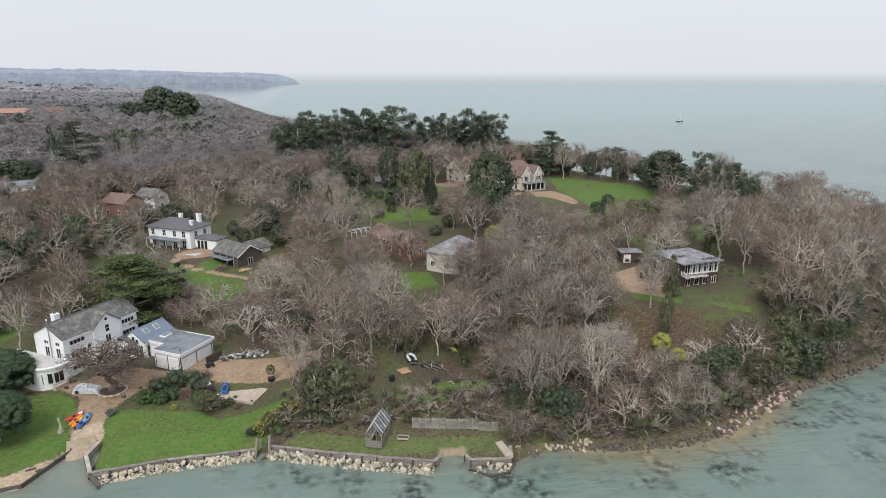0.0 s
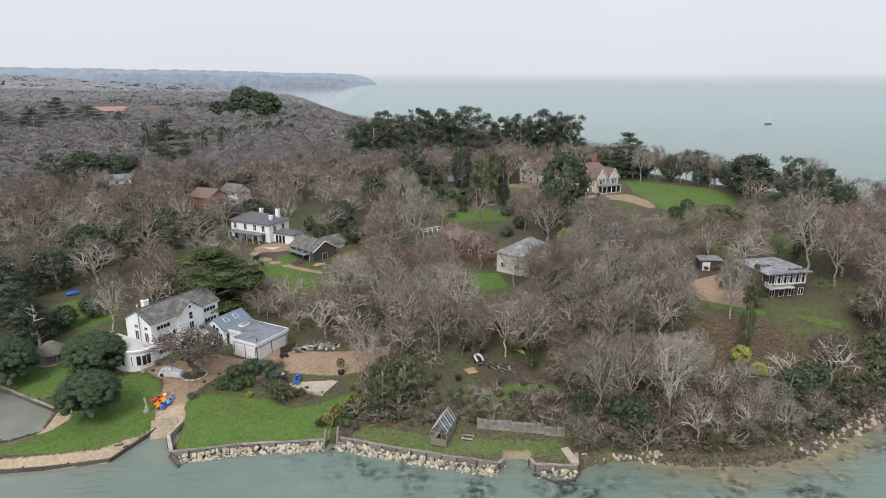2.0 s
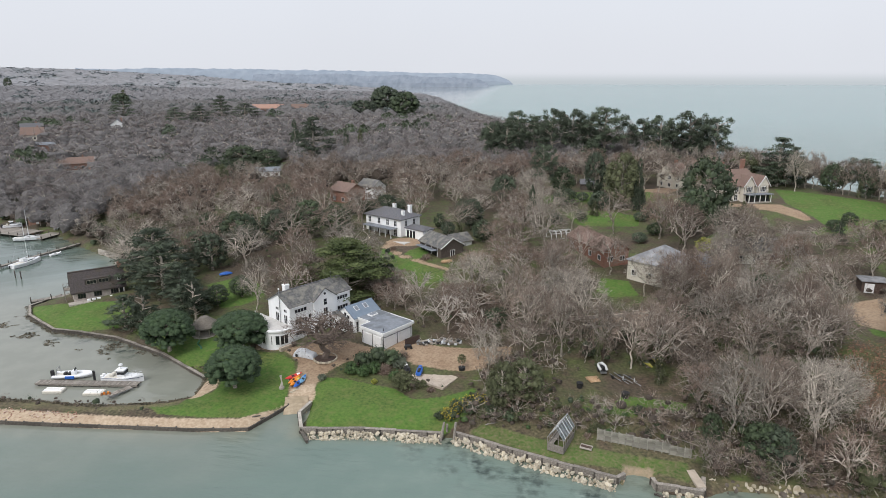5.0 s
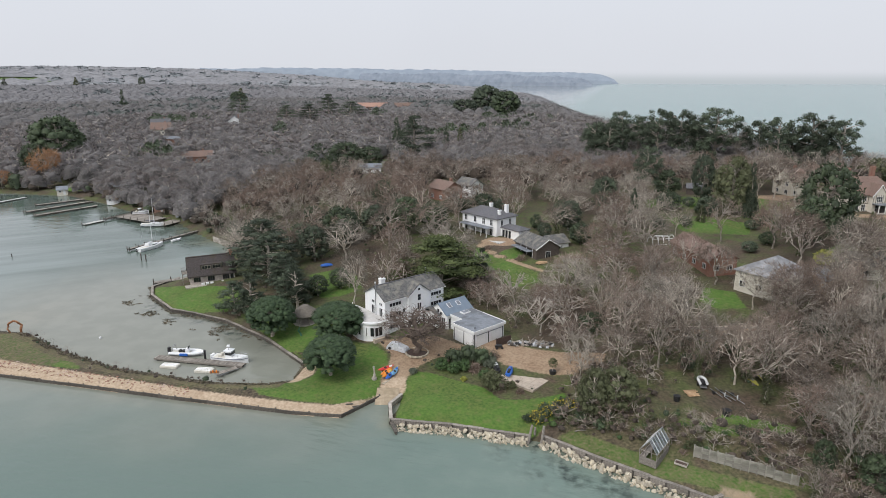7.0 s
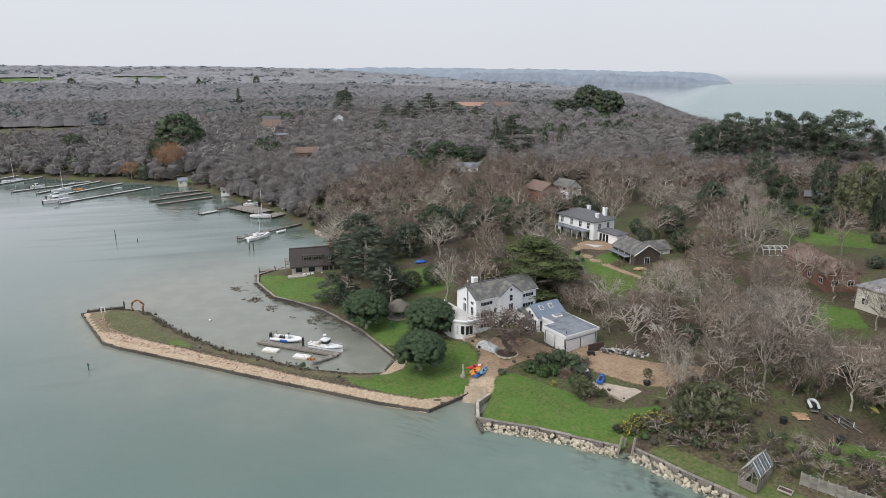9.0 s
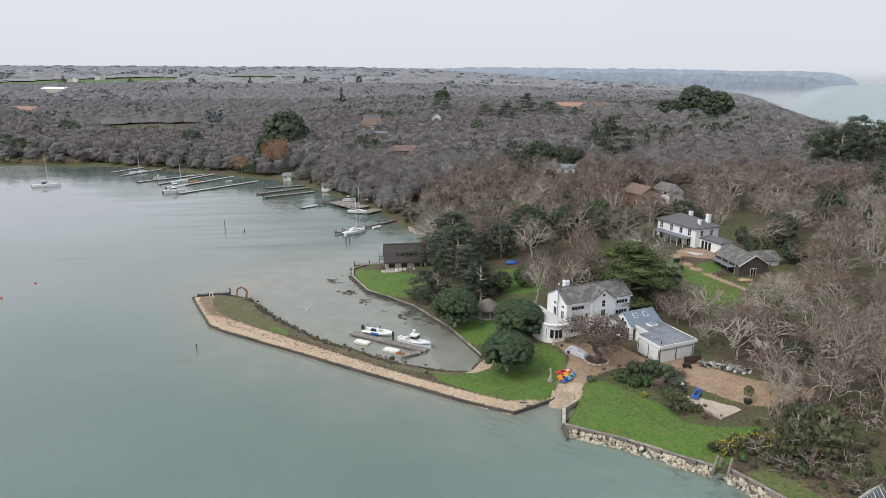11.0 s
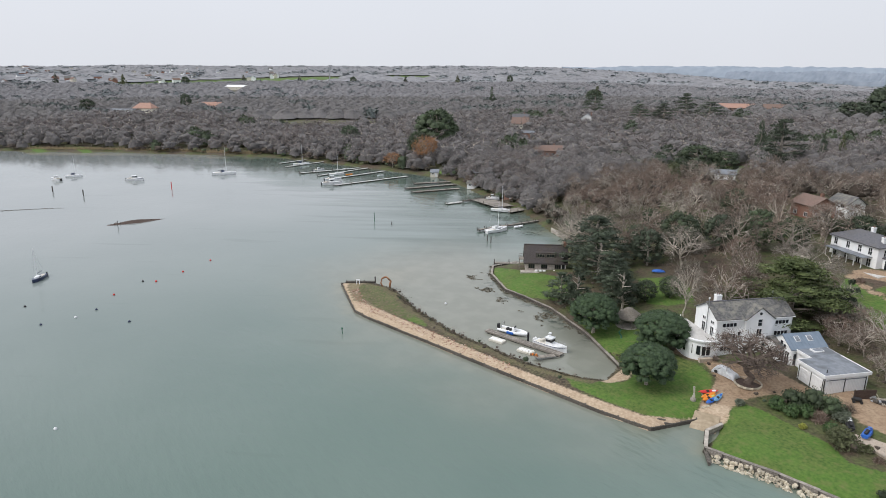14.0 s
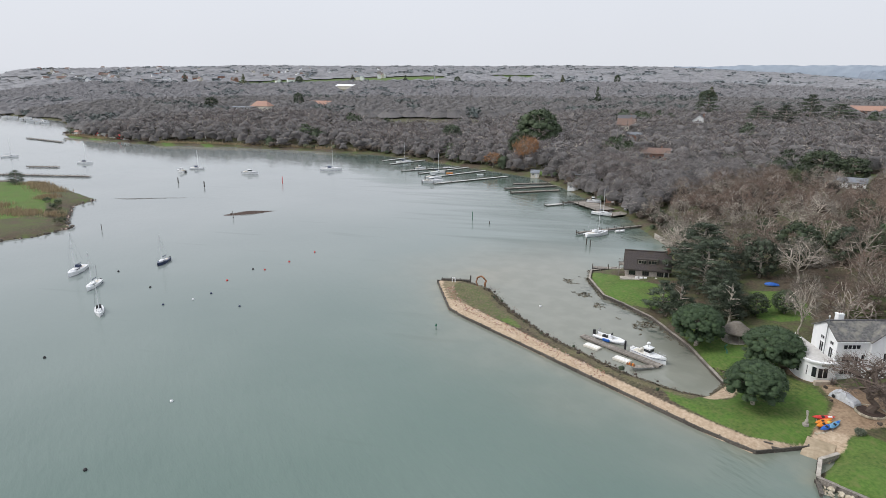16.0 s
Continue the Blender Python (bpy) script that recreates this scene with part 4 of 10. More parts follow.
SETS = {
    "umbrella": [evergreen(70, "umbrella", M_UMBRELLA, 19000), evergreen(71, "umbrella", M_UMBRELLA, 19000)],
    "pine": [evergreen(80 + k, "pine", M_PINE, 6000) for k in range(3)],
    "cedar": [evergreen(90, "cedar", M_PINE, 6500), evergreen(91, "cedar", M_PINE, 6500)],
    "green_cedar": [evergreen(95, "cedar", M_CEDAR, 19000)],
    "round": [evergreen(100 + k, "round", M_LEAF, 2300) for k in range(2)] + [evergreen(103, "round", M_PINE, 2300)],
    "dense": [evergreen(105, "dense", M_PINE, 4200), evergreen(106, "dense", M_LEAF, 4200)],
    "olive": [evergreen(110, "round", M_OLIVE, 3300)],
    "cone": [evergreen(120, "cone", M_PINE, 3000), evergreen(121, "cone", M_OLIVE, 3000)],
    "scruffy": [evergreen(130, "scruffy", M_PINE, 2600)],
    "bare": BARE,
    "thin": THIN,
    "dead": [bare_tree(52, M_DEADWOOD, 8, 4, 2, 1, low=2.0, thick=0.9, width=0.06, heavy=0.09)],
    "oak": [bare_tree(33, M_OAK, 13, 7, 5, 5, low=2.0, thick=2.2, heavy=0.11)],
    "willow": [bare_tree(60, M_WILLOW, 8, 6, 6, 9, low=2.0, droop=0.06, width=0.07)],
    "lime": [evergreen(140, "round", M_LIME, 2600)],
}
WORDS = {
    "umbrella": ("umbrella_pine", "dense dark green umbrella pine on the lawn", "tree"),
    "pine": ("pine_tree", "tall dark green pine with a bare trunk", "tree"),
    "cedar": ("cedar_tree", "dark green cedar with layered level branches", "tree"),
    "green_cedar": ("cedar_tree", "broad yellow-green cedar beside the white house", "tree"),
    "dense": ("evergreen_tree", "huge dense dark evergreen standing over the wood", "tree"),
    "round": ("evergreen_tree", "dark evergreen tree with a rounded leafy crown", "tree"),
    "olive": ("ivy_tree", "olive-green tree overgrown with ivy", "tree"),
    "cone": ("conifer", "pointed green conifer among the bare trees", "tree"),
    "scruffy": ("old_conifer", "half-dead conifer with bare grey branches", "tree"),
    "dead": ("dead_tree", "dead tree with bleached pale branches", "tree"),
    "thin": ("bare_tree", "slender leafless tree in the winter wood", "tree"),
    "bare": ("bare_tree", "leafless grey-brown tree in the winter wood", "tree"),
    "oak": ("oak_tree", "spreading leafless oak in a ring of stones", "tree"),
    "willow": ("willow_tree", "leafless orange-brown willow on the shore", "tree"),
    "lime": ("yellow_shrub", "yellow-green leafy shrub on the wooded bank", "shrub"),
}


def plant(kind, x, y, height, radius, turn, pick, group="", z=None, label=""):
    name, words, category = WORDS[kind]
    t = thing(name, x, y, (ground_z(x, y) if z is None else z) - 0.05, turn, label or words, category, group)
    t.scale = (radius / 5, radius / 5, height / 10)
    for pn, me in zip(("trunk", "crown", "ivy"), SETS[kind][pick % len(SETS[kind])]):
        shared(pn, me, t, Matrix())
    return t


# evergreens and other trees that stand out: x, y, height, radius
STANDS = {
    "umbrella": [(-48.4, 102.0, 7.8, 5.9), (-43.6, 88.3, 7.4, 5.3), (-62.5, 101.8, 8.6, 5.7)],
    "cedar": [(-83.5, 134.5, 14.2, 8.4), (-77.6, 127.2, 12.0, 6.0), (-71.5, 123.5, 9.0, 4.2), (-76.5, 110.5, 7.4, 3.6), (-66.0, 117.0, 8.2, 4.4), (94.0, 233.2, 18.1, 7.6), (-99.3, 309.0, 26, 10.3), (-245.8, 483.5, 20.0, 11.0), (-227.4, 525.5, 20.2, 14),
              (-337.0, 524.8, 27.1, 11.3), (-263.9, 477.3, 19.5, 9.9), (-251.2, 531.2, 26.3, 10.5), (-349.1, 2.8, 6.5, 4.0), (102, 240, 14, 5)],
    "green_cedar": [(-35.4, 126.8, 13.0, 11.2)],
    "dead": [(-17.9, 121.5, 9.5, 5.5), (-11.1, 110.9, 8.5, 6.0), (-6.0, 106.0, 7.5, 5.5), (62, 84, 6, 5)],
    "oak": [(-31.8, 99.2, 8.8, 8.2)],
    "scruffy": [(-70.8, 108.3, 10.0, 4.6), (-63.5, 114.1, 10.2, 4.5), (-27, 132, 9, 3.0)],
    "pine": [(-8.9, 292.6, 18.9, 5.3), (2.6, 303.2, 22.7, 6.9), (17.7, 290.7, 23.5, 6.2), (26.2, 284.6, 22.5, 6.0), (39.4, 278.5, 23.5, 8.2), (61.3, 272, 20.5, 6.0),
             (72.8, 272, 22.2, 6.8), (82.3, 268, 20.2, 6.4), (-2.7, 288.7, 18.7, 7.2), (114.0, 218, 13.3, 4.8), (-5.5, 297, 17.5, 5.4), (10, 298, 20, 6.0), (32.5, 282, 20.5, 5.6), (55, 276.5, 19, 5.6), (67, 275, 18, 5.4), (78, 272, 18.5, 5.6), (110.7, 158.2, 20.9, 4.2), (114.5, 150.6, 18.9, 4.0), (10.6, 212.4, 19.0, 4.0)],
    "round": [(-47, 163, 9, 5.0), (-54, 160, 11, 5.5), (-62, 157, 10, 5), (-70.5, 153.5, 11.5, 6.4), (-90, 176, 7, 4), (-80, 150, 9, 4.6), (-70, 186, 11, 5), (-36, 176, 9, 5), (-11, 172, 9, 4.5), (-7, 160, 6, 3.6), (-13, 180, 8, 4), (-2, 196, 12, 5), (6, 124, 5, 3.2), (-2, 112, 4.5, 3.0), (34, 112, 6, 3.2), (48, 118, 7, 3.6), (-44, 118, 4, 3.0), (-72.8, 141.5, 9.8, 5.0), (-58.5, 125.5, 5.2, 3.0), (120.1, 193.1, 16.1, 8.8), (132.4, 165.8, 11.3, 4.8), (53.1, 175.7, 20.6, 8.2), (47.0, 165.0, 13.6, 5.8), (27.2, 193.9, 6.3, 3.6),
              (17.1, 200.7, 5.6, 4.6), (33.5, 268, 13, 6.5), (16.5, 266, 9, 5.5), (64, 262, 9, 5), (17.3, 212.8, 10.6, 4.8), (27.3, 208.0, 16.1, 4.2), (-130.5, 293.0, 15, 11), (-118, 296, 12, 8), (-11.8, 347.7, 14.7, 7.9), (-0.6, 347.0, 13.4, 7.1)],
    "dense": [(-134.4, 670.5, 33.5, 19), (-109.5, 647.6, 28, 16.5), (-150.7, 640, 19, 15), (-290.6, 275.3, 27, 15.5)],
    "olive": [(33.8, 195.5, 18.0, 6.4), (84.7, 241, 11.8, 6.0), (92.7, 158.3, 7.3, 5.9), (22.1, 97.8, 6.3, 2.0), (-0.5, 84.8, 8.0, 2.8), (2.8, 86.1, 7.0, 3.6), (60.5, 92.5, 8.8, 1.5), (75, 90, 6.8, 3.2), (81, 88, 8, 3.4), (87, 91, 8, 3.2), (70.5, 80, 5.6, 2.8), (77, 83, 6.2, 3.0), (93, 97, 9, 3.6), (89, 101, 7.5, 3.0)],
    "cone": [(38.4, 193.3, 16.5, 3.0), (61.1, 169.6, 9.2, 2.6), (6.1, 177.2, 12.1, 3.3), (71.4, 108.4, 8.6, 2.6), (81.2, 160.7, 6.5, 3.0), (107.1, 146.3, 5.4, 3.0), (-126.6, 360.3, 21.8, 5.2),
             (-507.4, 793.9, 24, 12), (-582.3, 654.5, 27.6, 7.1), (25, 188, 5, 1.9), (-88, 330, 16, 5), (-84, 345, 15, 4)],
    "willow": [(-253.0, 231, 17, 8), (-264, 217, 9, 5.5)],
    "lime": [(57.5, 88.5, 3.4, 2.0), (59.4, 86.2, 2.2, 1.7), (46, 150, 4, 2.6), (-236, 262, 9, 6)],
}
SHORE_GREENS = [(33.7, 76.1, 5.6, 3.2), (82.8, 83.5, 6.5, 3.6), (99.1, 93.6, 9.5, 3.8), (61.2, 80.5, 5.6, 3.0), (64.3, 80.6, 7.0, 3.4), (35.0, 75.0, 6.2, 2.8), (27.6, 77.8, 5.4, 1.6), (92, 88, 6.5, 2.8),
                (-35.3, 193, 4.0, 5.5), (-46.9, 186.6, 5.2, 4.6), (-19.7, 171.0, 4.7, 2.0), (-16.5, 163.5, 4.5, 2.3), (-42, 190, 4.5, 4.4), (-269.9, 240, 17, 7), (-339.8, 244.2, 16, 8),
                (-511.1, 791.5, 20, 14), (-703.9, 189.3, 17.6, 9.2), (-719.0, 294.4, 21.4, 7.0), (-62, 121, 5, 3), (-124, 175, 3.6, 2.6), (-129, 179, 3.2, 2.4), (-134, 183.5, 3.4, 2.6), (-116, 172, 4.2, 3.0),
                (23.1, 204.1, 3.2, 2.3), (25.5, 196.5, 2.6, 2.0), (30.9, 201.9, 3.4, 2.4), (37.3, 182.4, 3.0, 2.2), (40.9, 187.1, 3.4, 2.6), (44.5, 183.7, 2.8, 2.0), (20.4, 183.1, 3.0, 2.2),
                (13, 178.7, 3.4, 2.4), (38.4, 167.7, 3.6, 2.6), (33.2, 161.3, 3.0, 2.4), (22.3, 106.5, 4.2, 3.0), (14, 99.5, 3.0, 1.9), (56.3, 171.8, 3.4, 2.2), (87.2, 175.7, 3.6, 2.6), (93.9, 181.7, 4.4, 2.6), (100.3, 177.4, 3.4, 2.4), (100.9, 166.4, 3.6, 2.6)]
rng = np.random.default_rng(7)
taken = []
for kind, rows in [*STANDS.items(), ("round", SHORE_GREENS)]:
    for k, (x, y, h, r) in enumerate(rows):
        wide = {"pine": 1.3, "cedar": 1.15}.get(kind, 1.0)
        h += 3.2 if kind == "pine" and y > 260 else 0
        plant(kind, x, y, h, r * wide, rng.uniform(0, 360), k, WORDS[kind][0].replace("_", " ") + " group")
        taken.append((x, y, r))

# leafless trees that stand out, the last of them tall against the sea
BARE_STANDS = [(48.5, 281, 21, 5.5), (52, 285, 18, 4.5), (65.5, 106.0, 11.5, 4.2), (-50.7, 115.4, 13.7, 4.2), (-2.8, 93.8, 9.5, 3.4), (25.6, 73.4, 5.6, 2.8), (63.2, 102.1, 11.7, 4.0), (20.3, 96.4, 11.1, 4.5), (30.2, 78.3, 14, 4.8),
               (35.2, 79.6, 14.2, 4.9), (40.7, 77.9, 14, 4.8), (-4.8, 99.9, 9.0, 4.2), (3.9, 103.4, 12.3, 5.5), (13.1, 105.9, 14, 6.2), (46.1, 93.1, 13.2, 5.6), (42.2, 104.4, 15, 6.5),
               (84, 241, 14, 5), (96, 223, 15, 5), (112, 214, 14, 6), (121, 200, 14, 6), (131, 178, 19, 6), (118, 126, 18, 6.5), (124, 138, 19, 6.5), (112, 112, 15, 6), (127, 120, 17, 6), (136, 146, 17, 6), (106, 102, 14, 6), (140, 130, 16, 6)]
for k, (x, y, h, r) in enumerate(BARE_STANDS):
    plant("bare", x, y, h, r, rng.uniform(0, 360), (4, 0, 4, 4, 4, 3, 4, 0, 4, 1, 4, 2, 1)[k % 13], "bare trees of the wood")
    taken.append((x, y, r))

# clear ground: lawns, drives, houses, and the gardens in front of them
CLEAR = [
    [(-45, 100), (-24, 98), (-14, 104), (-20, 118), (-34, 120), (-50, 112)],
    [(-42, 168), (-22, 169), (-8, 156), (-6, 138), (-18, 128), (-36, 148)],
    [(-112, 124), (-80, 108), (-74, 116), (-84, 134), (-100, 134)],
    [(74, 126), (90, 122), (90, 106), (84, 94), (68, 88), (59, 82), (51, 85), (50, 93), (57, 104), (62, 124)],
    [(64, 232), (90, 232), (124, 204), (106, 176), (80, 164), (60, 190), (46, 224)],
    [(28, 144), (42, 146), (43, 134), (34, 129), (27, 136)],
    [(13, 111), (30, 114), (31, 140), (18, 140)],
    [(8, 166), (32, 168), (36, 144), (26, 133), (14, 141)],
    [(-8, 80), (28, 70), (28, 80), (12, 96), (2, 92), (-4, 90)],
    [(-26, 92), (-4, 92), (-4, 108), (-20, 110)],
    [(-134, 300), (-108, 305), (-100, 270), (-124, 264)],
    [(-66, 222), (-42, 222), (-38, 196), (-56, 190)],
    [(-74, 140), (-50, 138), (-48, 112), (-60, 108), (-72, 112)],
    [(-32, 110), (-31, 150), (-13, 141), (-9, 124), (-12, 110)],
    [(10, 220), (58, 222), (58, 196), (34, 172), (14, 176)],
    [(-27, 212), (-23, 212), (-17, 172), (-19, 162), (-24, 162), (-22, 172)],
]


# the mown strip round the greenhouse
STRIP = [(-9, 79.5), (-4.9, 78), (5.9, 74.5), (15.2, 70.5), (19.4, 69.8), (26, 69.5), (26.2, 75.6), (24.5, 76.4), (13.3, 79.6), (4.4, 80.4), (-3.5, 81.2)]
YARD = [(8, 88), (14, 85), (26, 84.5), (27, 93), (16, 95), (9, 93)]


def is_clear(x, y, margin=1.5, trees=True):
    x, y = np.atleast_1d(np.asarray(x, float)), np.atleast_1d(np.asarray(y, float))
    hit = np.zeros(x.shape, bool)
    for poly in LAWNS + GRAVELS + SANDS + (CLEAR if trees else CLEAR[:8] + [YARD, STRIP] + CLEAR[9:13] + CLEAR[14:]):
        xs, ys = [p[0] for p in poly], [p[1] for p in poly]
        near = (x > min(xs) - 3) & (x < max(xs) + 3) & (y > min(ys) - 3) & (y < max(ys) + 3)
        if near.any():
            hit[near] |= outline_distance(x[near], y[near], poly) > -margin
    return hit


def scatter(rng, count, box_of, gap, margin, trees=True):
    """Places for trees on wooded land, none nearer to another than the gap."""
    x, y = rng.uniform(box_of[0], box_of[1], count), rng.uniform(box_of[2], box_of[3], count)
    ok = (outline_distance(x, y, MAINLAND) > (2.5 if trees else 0.9)) & ~is_clear(x, y, margin, trees)
    keep, cells = [], {}
    for a, b in zip(x[ok], y[ok]):
        c = (int(a // gap), int(b // gap))
        if any((a - p) ** 2 + (b - q) ** 2 < gap * gap for i in (-1, 0, 1) for j in (-1, 0, 1) for p, q in cells.get((c[0] + i, c[1] + j), ())):
            continue
        if trees and any((a - p) ** 2 + (b - q) ** 2 < (r * 0.75 + 1.5) ** 2 for p, q, r in taken):
            continue
        cells.setdefault(c, []).append((a, b))
        keep.append((a, b))
    return keep


# room round the houses in the wood, and on the side towards the harbour
for x, y, r in ((-300.7, 458.6, 11), (-345, 425, 11), (-318, 392, 12), (-274.6, 346, 10), (-225, 303, 11), (-196, 268, 10), (-275, 700, 20), (-240, 710, 16), (-690, 240, 18), (-705, 222, 20), (-742, 332, 18),
                (-1119, 556, 30), (-123.2, 293, 13), (-114.5, 285, 13), (-104, 262, 9), (-56.5, 211, 9), (-49, 216.5, 6)):
    taken += [(x, y, r * 1.1), (x * 0.965, y * 0.965, r * 1.1), (x * 0.93, y * 0.93, r * 0.95), (x * 0.9, y * 0.9, r * 0.6)]
DENSE = [(-8, 72), (66, 68), (66, 104), (44, 132), (12, 132), (-6, 112)]
thick_wood = [p for p in scatter(rng, 7000, (-10, 66, 68, 132), 4.7, 1.6) if outline_distance(np.array([p[0]]), np.array([p[1]]), DENSE)[0] > 0]
spots = thick_wood + [p for p in scatter(rng, 16000, (-140, 165, 70, 260), 7.0, 2.0) if outline_distance(np.array([p[0]]), np.array([p[1]]), DENSE)[0] < -2.5]
spots.sort(key=lambda p: math.hypot(p[0] - 20, p[1] - 20))
crowded = set(thick_wood)
for k, (x, y) in enumerate(spots[:225]):
    edge = 1 if y > 94 or x < 24 else 0.72 if x < 50 else 0.5 if x < 68 else 0.75 if x < 84 else 0.9
    edge *= 0.5 if 58 < x < 128 and 138 < y < 182 else 1.3 if x > 88 and y < 138 else 1
    slim = 0.8 if (x, y) in crowded else 1
    plant("bare" if k < 120 else "thin", x, y, rng.uniform(8.5, 14.0) * edge, rng.uniform(4.6, 7.4) * (0.5 + 0.5 * edge) * slim, rng.uniform(0, 360), int(rng.integers(7)), "bare trees of the wood")


def wood(name, places, label, mats, per, size, h0, h1, limbs=0, thin=0.035, sides=6, wide=(0.38, 0.52), core=0.8, base=(0.8, 1.0, 0.7), fuzz=0.5, inner=None):
    """One woodland of many trees too many to count: lumpy crowns with twigs and pale limbs standing out of them."""
    x, y = np.array([p[0] for p in places]), np.array([p[1] for p in places])
    n = len(x)
    tone = rng.choice(len(mats), n, p=[m[1] for m in mats])
    # evergreens stand in groups, and so do trees of one tone
    patch = np.sin(x / 31 + 2.1 * np.sin(y / 47)) * np.cos(y / 37 + 1.7 * np.sin(x / 59))
    tone = np.where((tone >= len(mats) - 2) & (patch < 0.25), 0, tone)
    tone = np.where((patch > 0.72) & (rng.uniform(size=n) < 0.55), len(mats) - 1 - (rng.uniform(size=n) < 0.5), tone)
    tone = np.where((patch < -0.6) & (tone == 0), 1, tone)
    h = rng.uniform(h0, h1, n)
    radii = h * rng.uniform(wide[0], wide[1], n)
    dome = np.array([m[2] for m in mats])[tone]
    if base[0] > 1:  # lower towards the shore
        h = h * (0.4 + 0.6 * smooth(2, 45, outline_distance(x, y, MAINLAND)))
    foot = np.stack([x, y, heights(x, y)], 1)
    mid = foot + np.stack([0 * x, 0 * x, np.maximum(h - radii * dome, radii * 0.2)], 1)
    # Lumpy inner shells; leafless ones are coloured dark for the shade inside.
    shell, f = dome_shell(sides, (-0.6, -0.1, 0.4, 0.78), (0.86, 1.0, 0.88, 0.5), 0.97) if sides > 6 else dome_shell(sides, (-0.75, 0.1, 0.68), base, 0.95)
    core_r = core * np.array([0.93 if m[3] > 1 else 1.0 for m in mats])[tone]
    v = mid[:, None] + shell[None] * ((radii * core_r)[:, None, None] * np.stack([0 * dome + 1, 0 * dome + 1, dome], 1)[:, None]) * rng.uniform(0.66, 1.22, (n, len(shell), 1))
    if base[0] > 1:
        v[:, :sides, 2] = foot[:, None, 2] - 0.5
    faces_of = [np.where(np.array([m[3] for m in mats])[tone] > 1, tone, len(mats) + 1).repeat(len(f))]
    k = np.repeat(np.arange(n), per)
    d = unit(rng.normal(size=(len(k), 3)) + [0, 0, 0.3])
    flat = np.stack([np.ones(len(k)), np.ones(len(k)), dome[k]], 1)
    p = mid[k] + d * (radii[k] * rng.uniform(0.5, 0.95, len(k)))[:, None] * flat
    w = unit(d + rng.normal(size=(len(k), 3)) * fuzz + [0, 0, 0.15])
    s = size * radii[k] * rng.uniform(0.6, 1.4, len(k))
    parts_of, tone_of = [slivers(rng, p, w, s, s * thin * 2 + 0.02)], [tone[k]]
    if limbs:
        k = np.repeat(np.arange(n), limbs)
        d = unit(rng.normal(size=(len(k), 3)) + [0, 0, 0.5])
        q = mid[k] + d * (radii[k] * rng.uniform(0.85, 1.05, len(k)))[:, None] * np.stack([np.ones(len(k)), np.ones(len(k)), dome[k]], 1)
        fork = foot[k] + (mid[k] - foot[k]) * rng.uniform(0.3, 1.0, (len(k), 1))
        fork = fork + (q - fork) * rng.uniform(0.3, 0.6, (len(k), 1))
        parts_of.append(slivers(rng, fork, unit(q - fork), np.linalg.norm(q - fork, axis=1), rng.uniform(0.018, 0.04, len(k)) * radii[k]))
        tone_of.append(np.full(len(k), len(mats)))
    leaves = np.concatenate(parts_of)
    me = crown_mesh(name, leaves, v, f, mats[0][0])
    for mat, *_ in mats[1:]:
        me.materials.append(mat)
    me.materials.append(M_BARK)
    me.materials.append(inner or M_CORE_SHADE)
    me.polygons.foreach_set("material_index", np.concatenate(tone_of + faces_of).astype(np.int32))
    return tagged(new(name, me), label, "woodland", kind="stuff")


def evergreen_soup(seed, count, size):
    """Loose leaves of a rounded evergreen crown, for the woods."""
    rng = np.random.default_rng(seed)
    d = unit(rng.normal(size=(26, 3)))
    c = np.array([0, 0, 5.2]) + d * [3.4, 3.4, 3.4]
    return leaf_clumps(rng, c, rng.uniform(0.9, 1.7, 26), count, size, 0.7)[0]


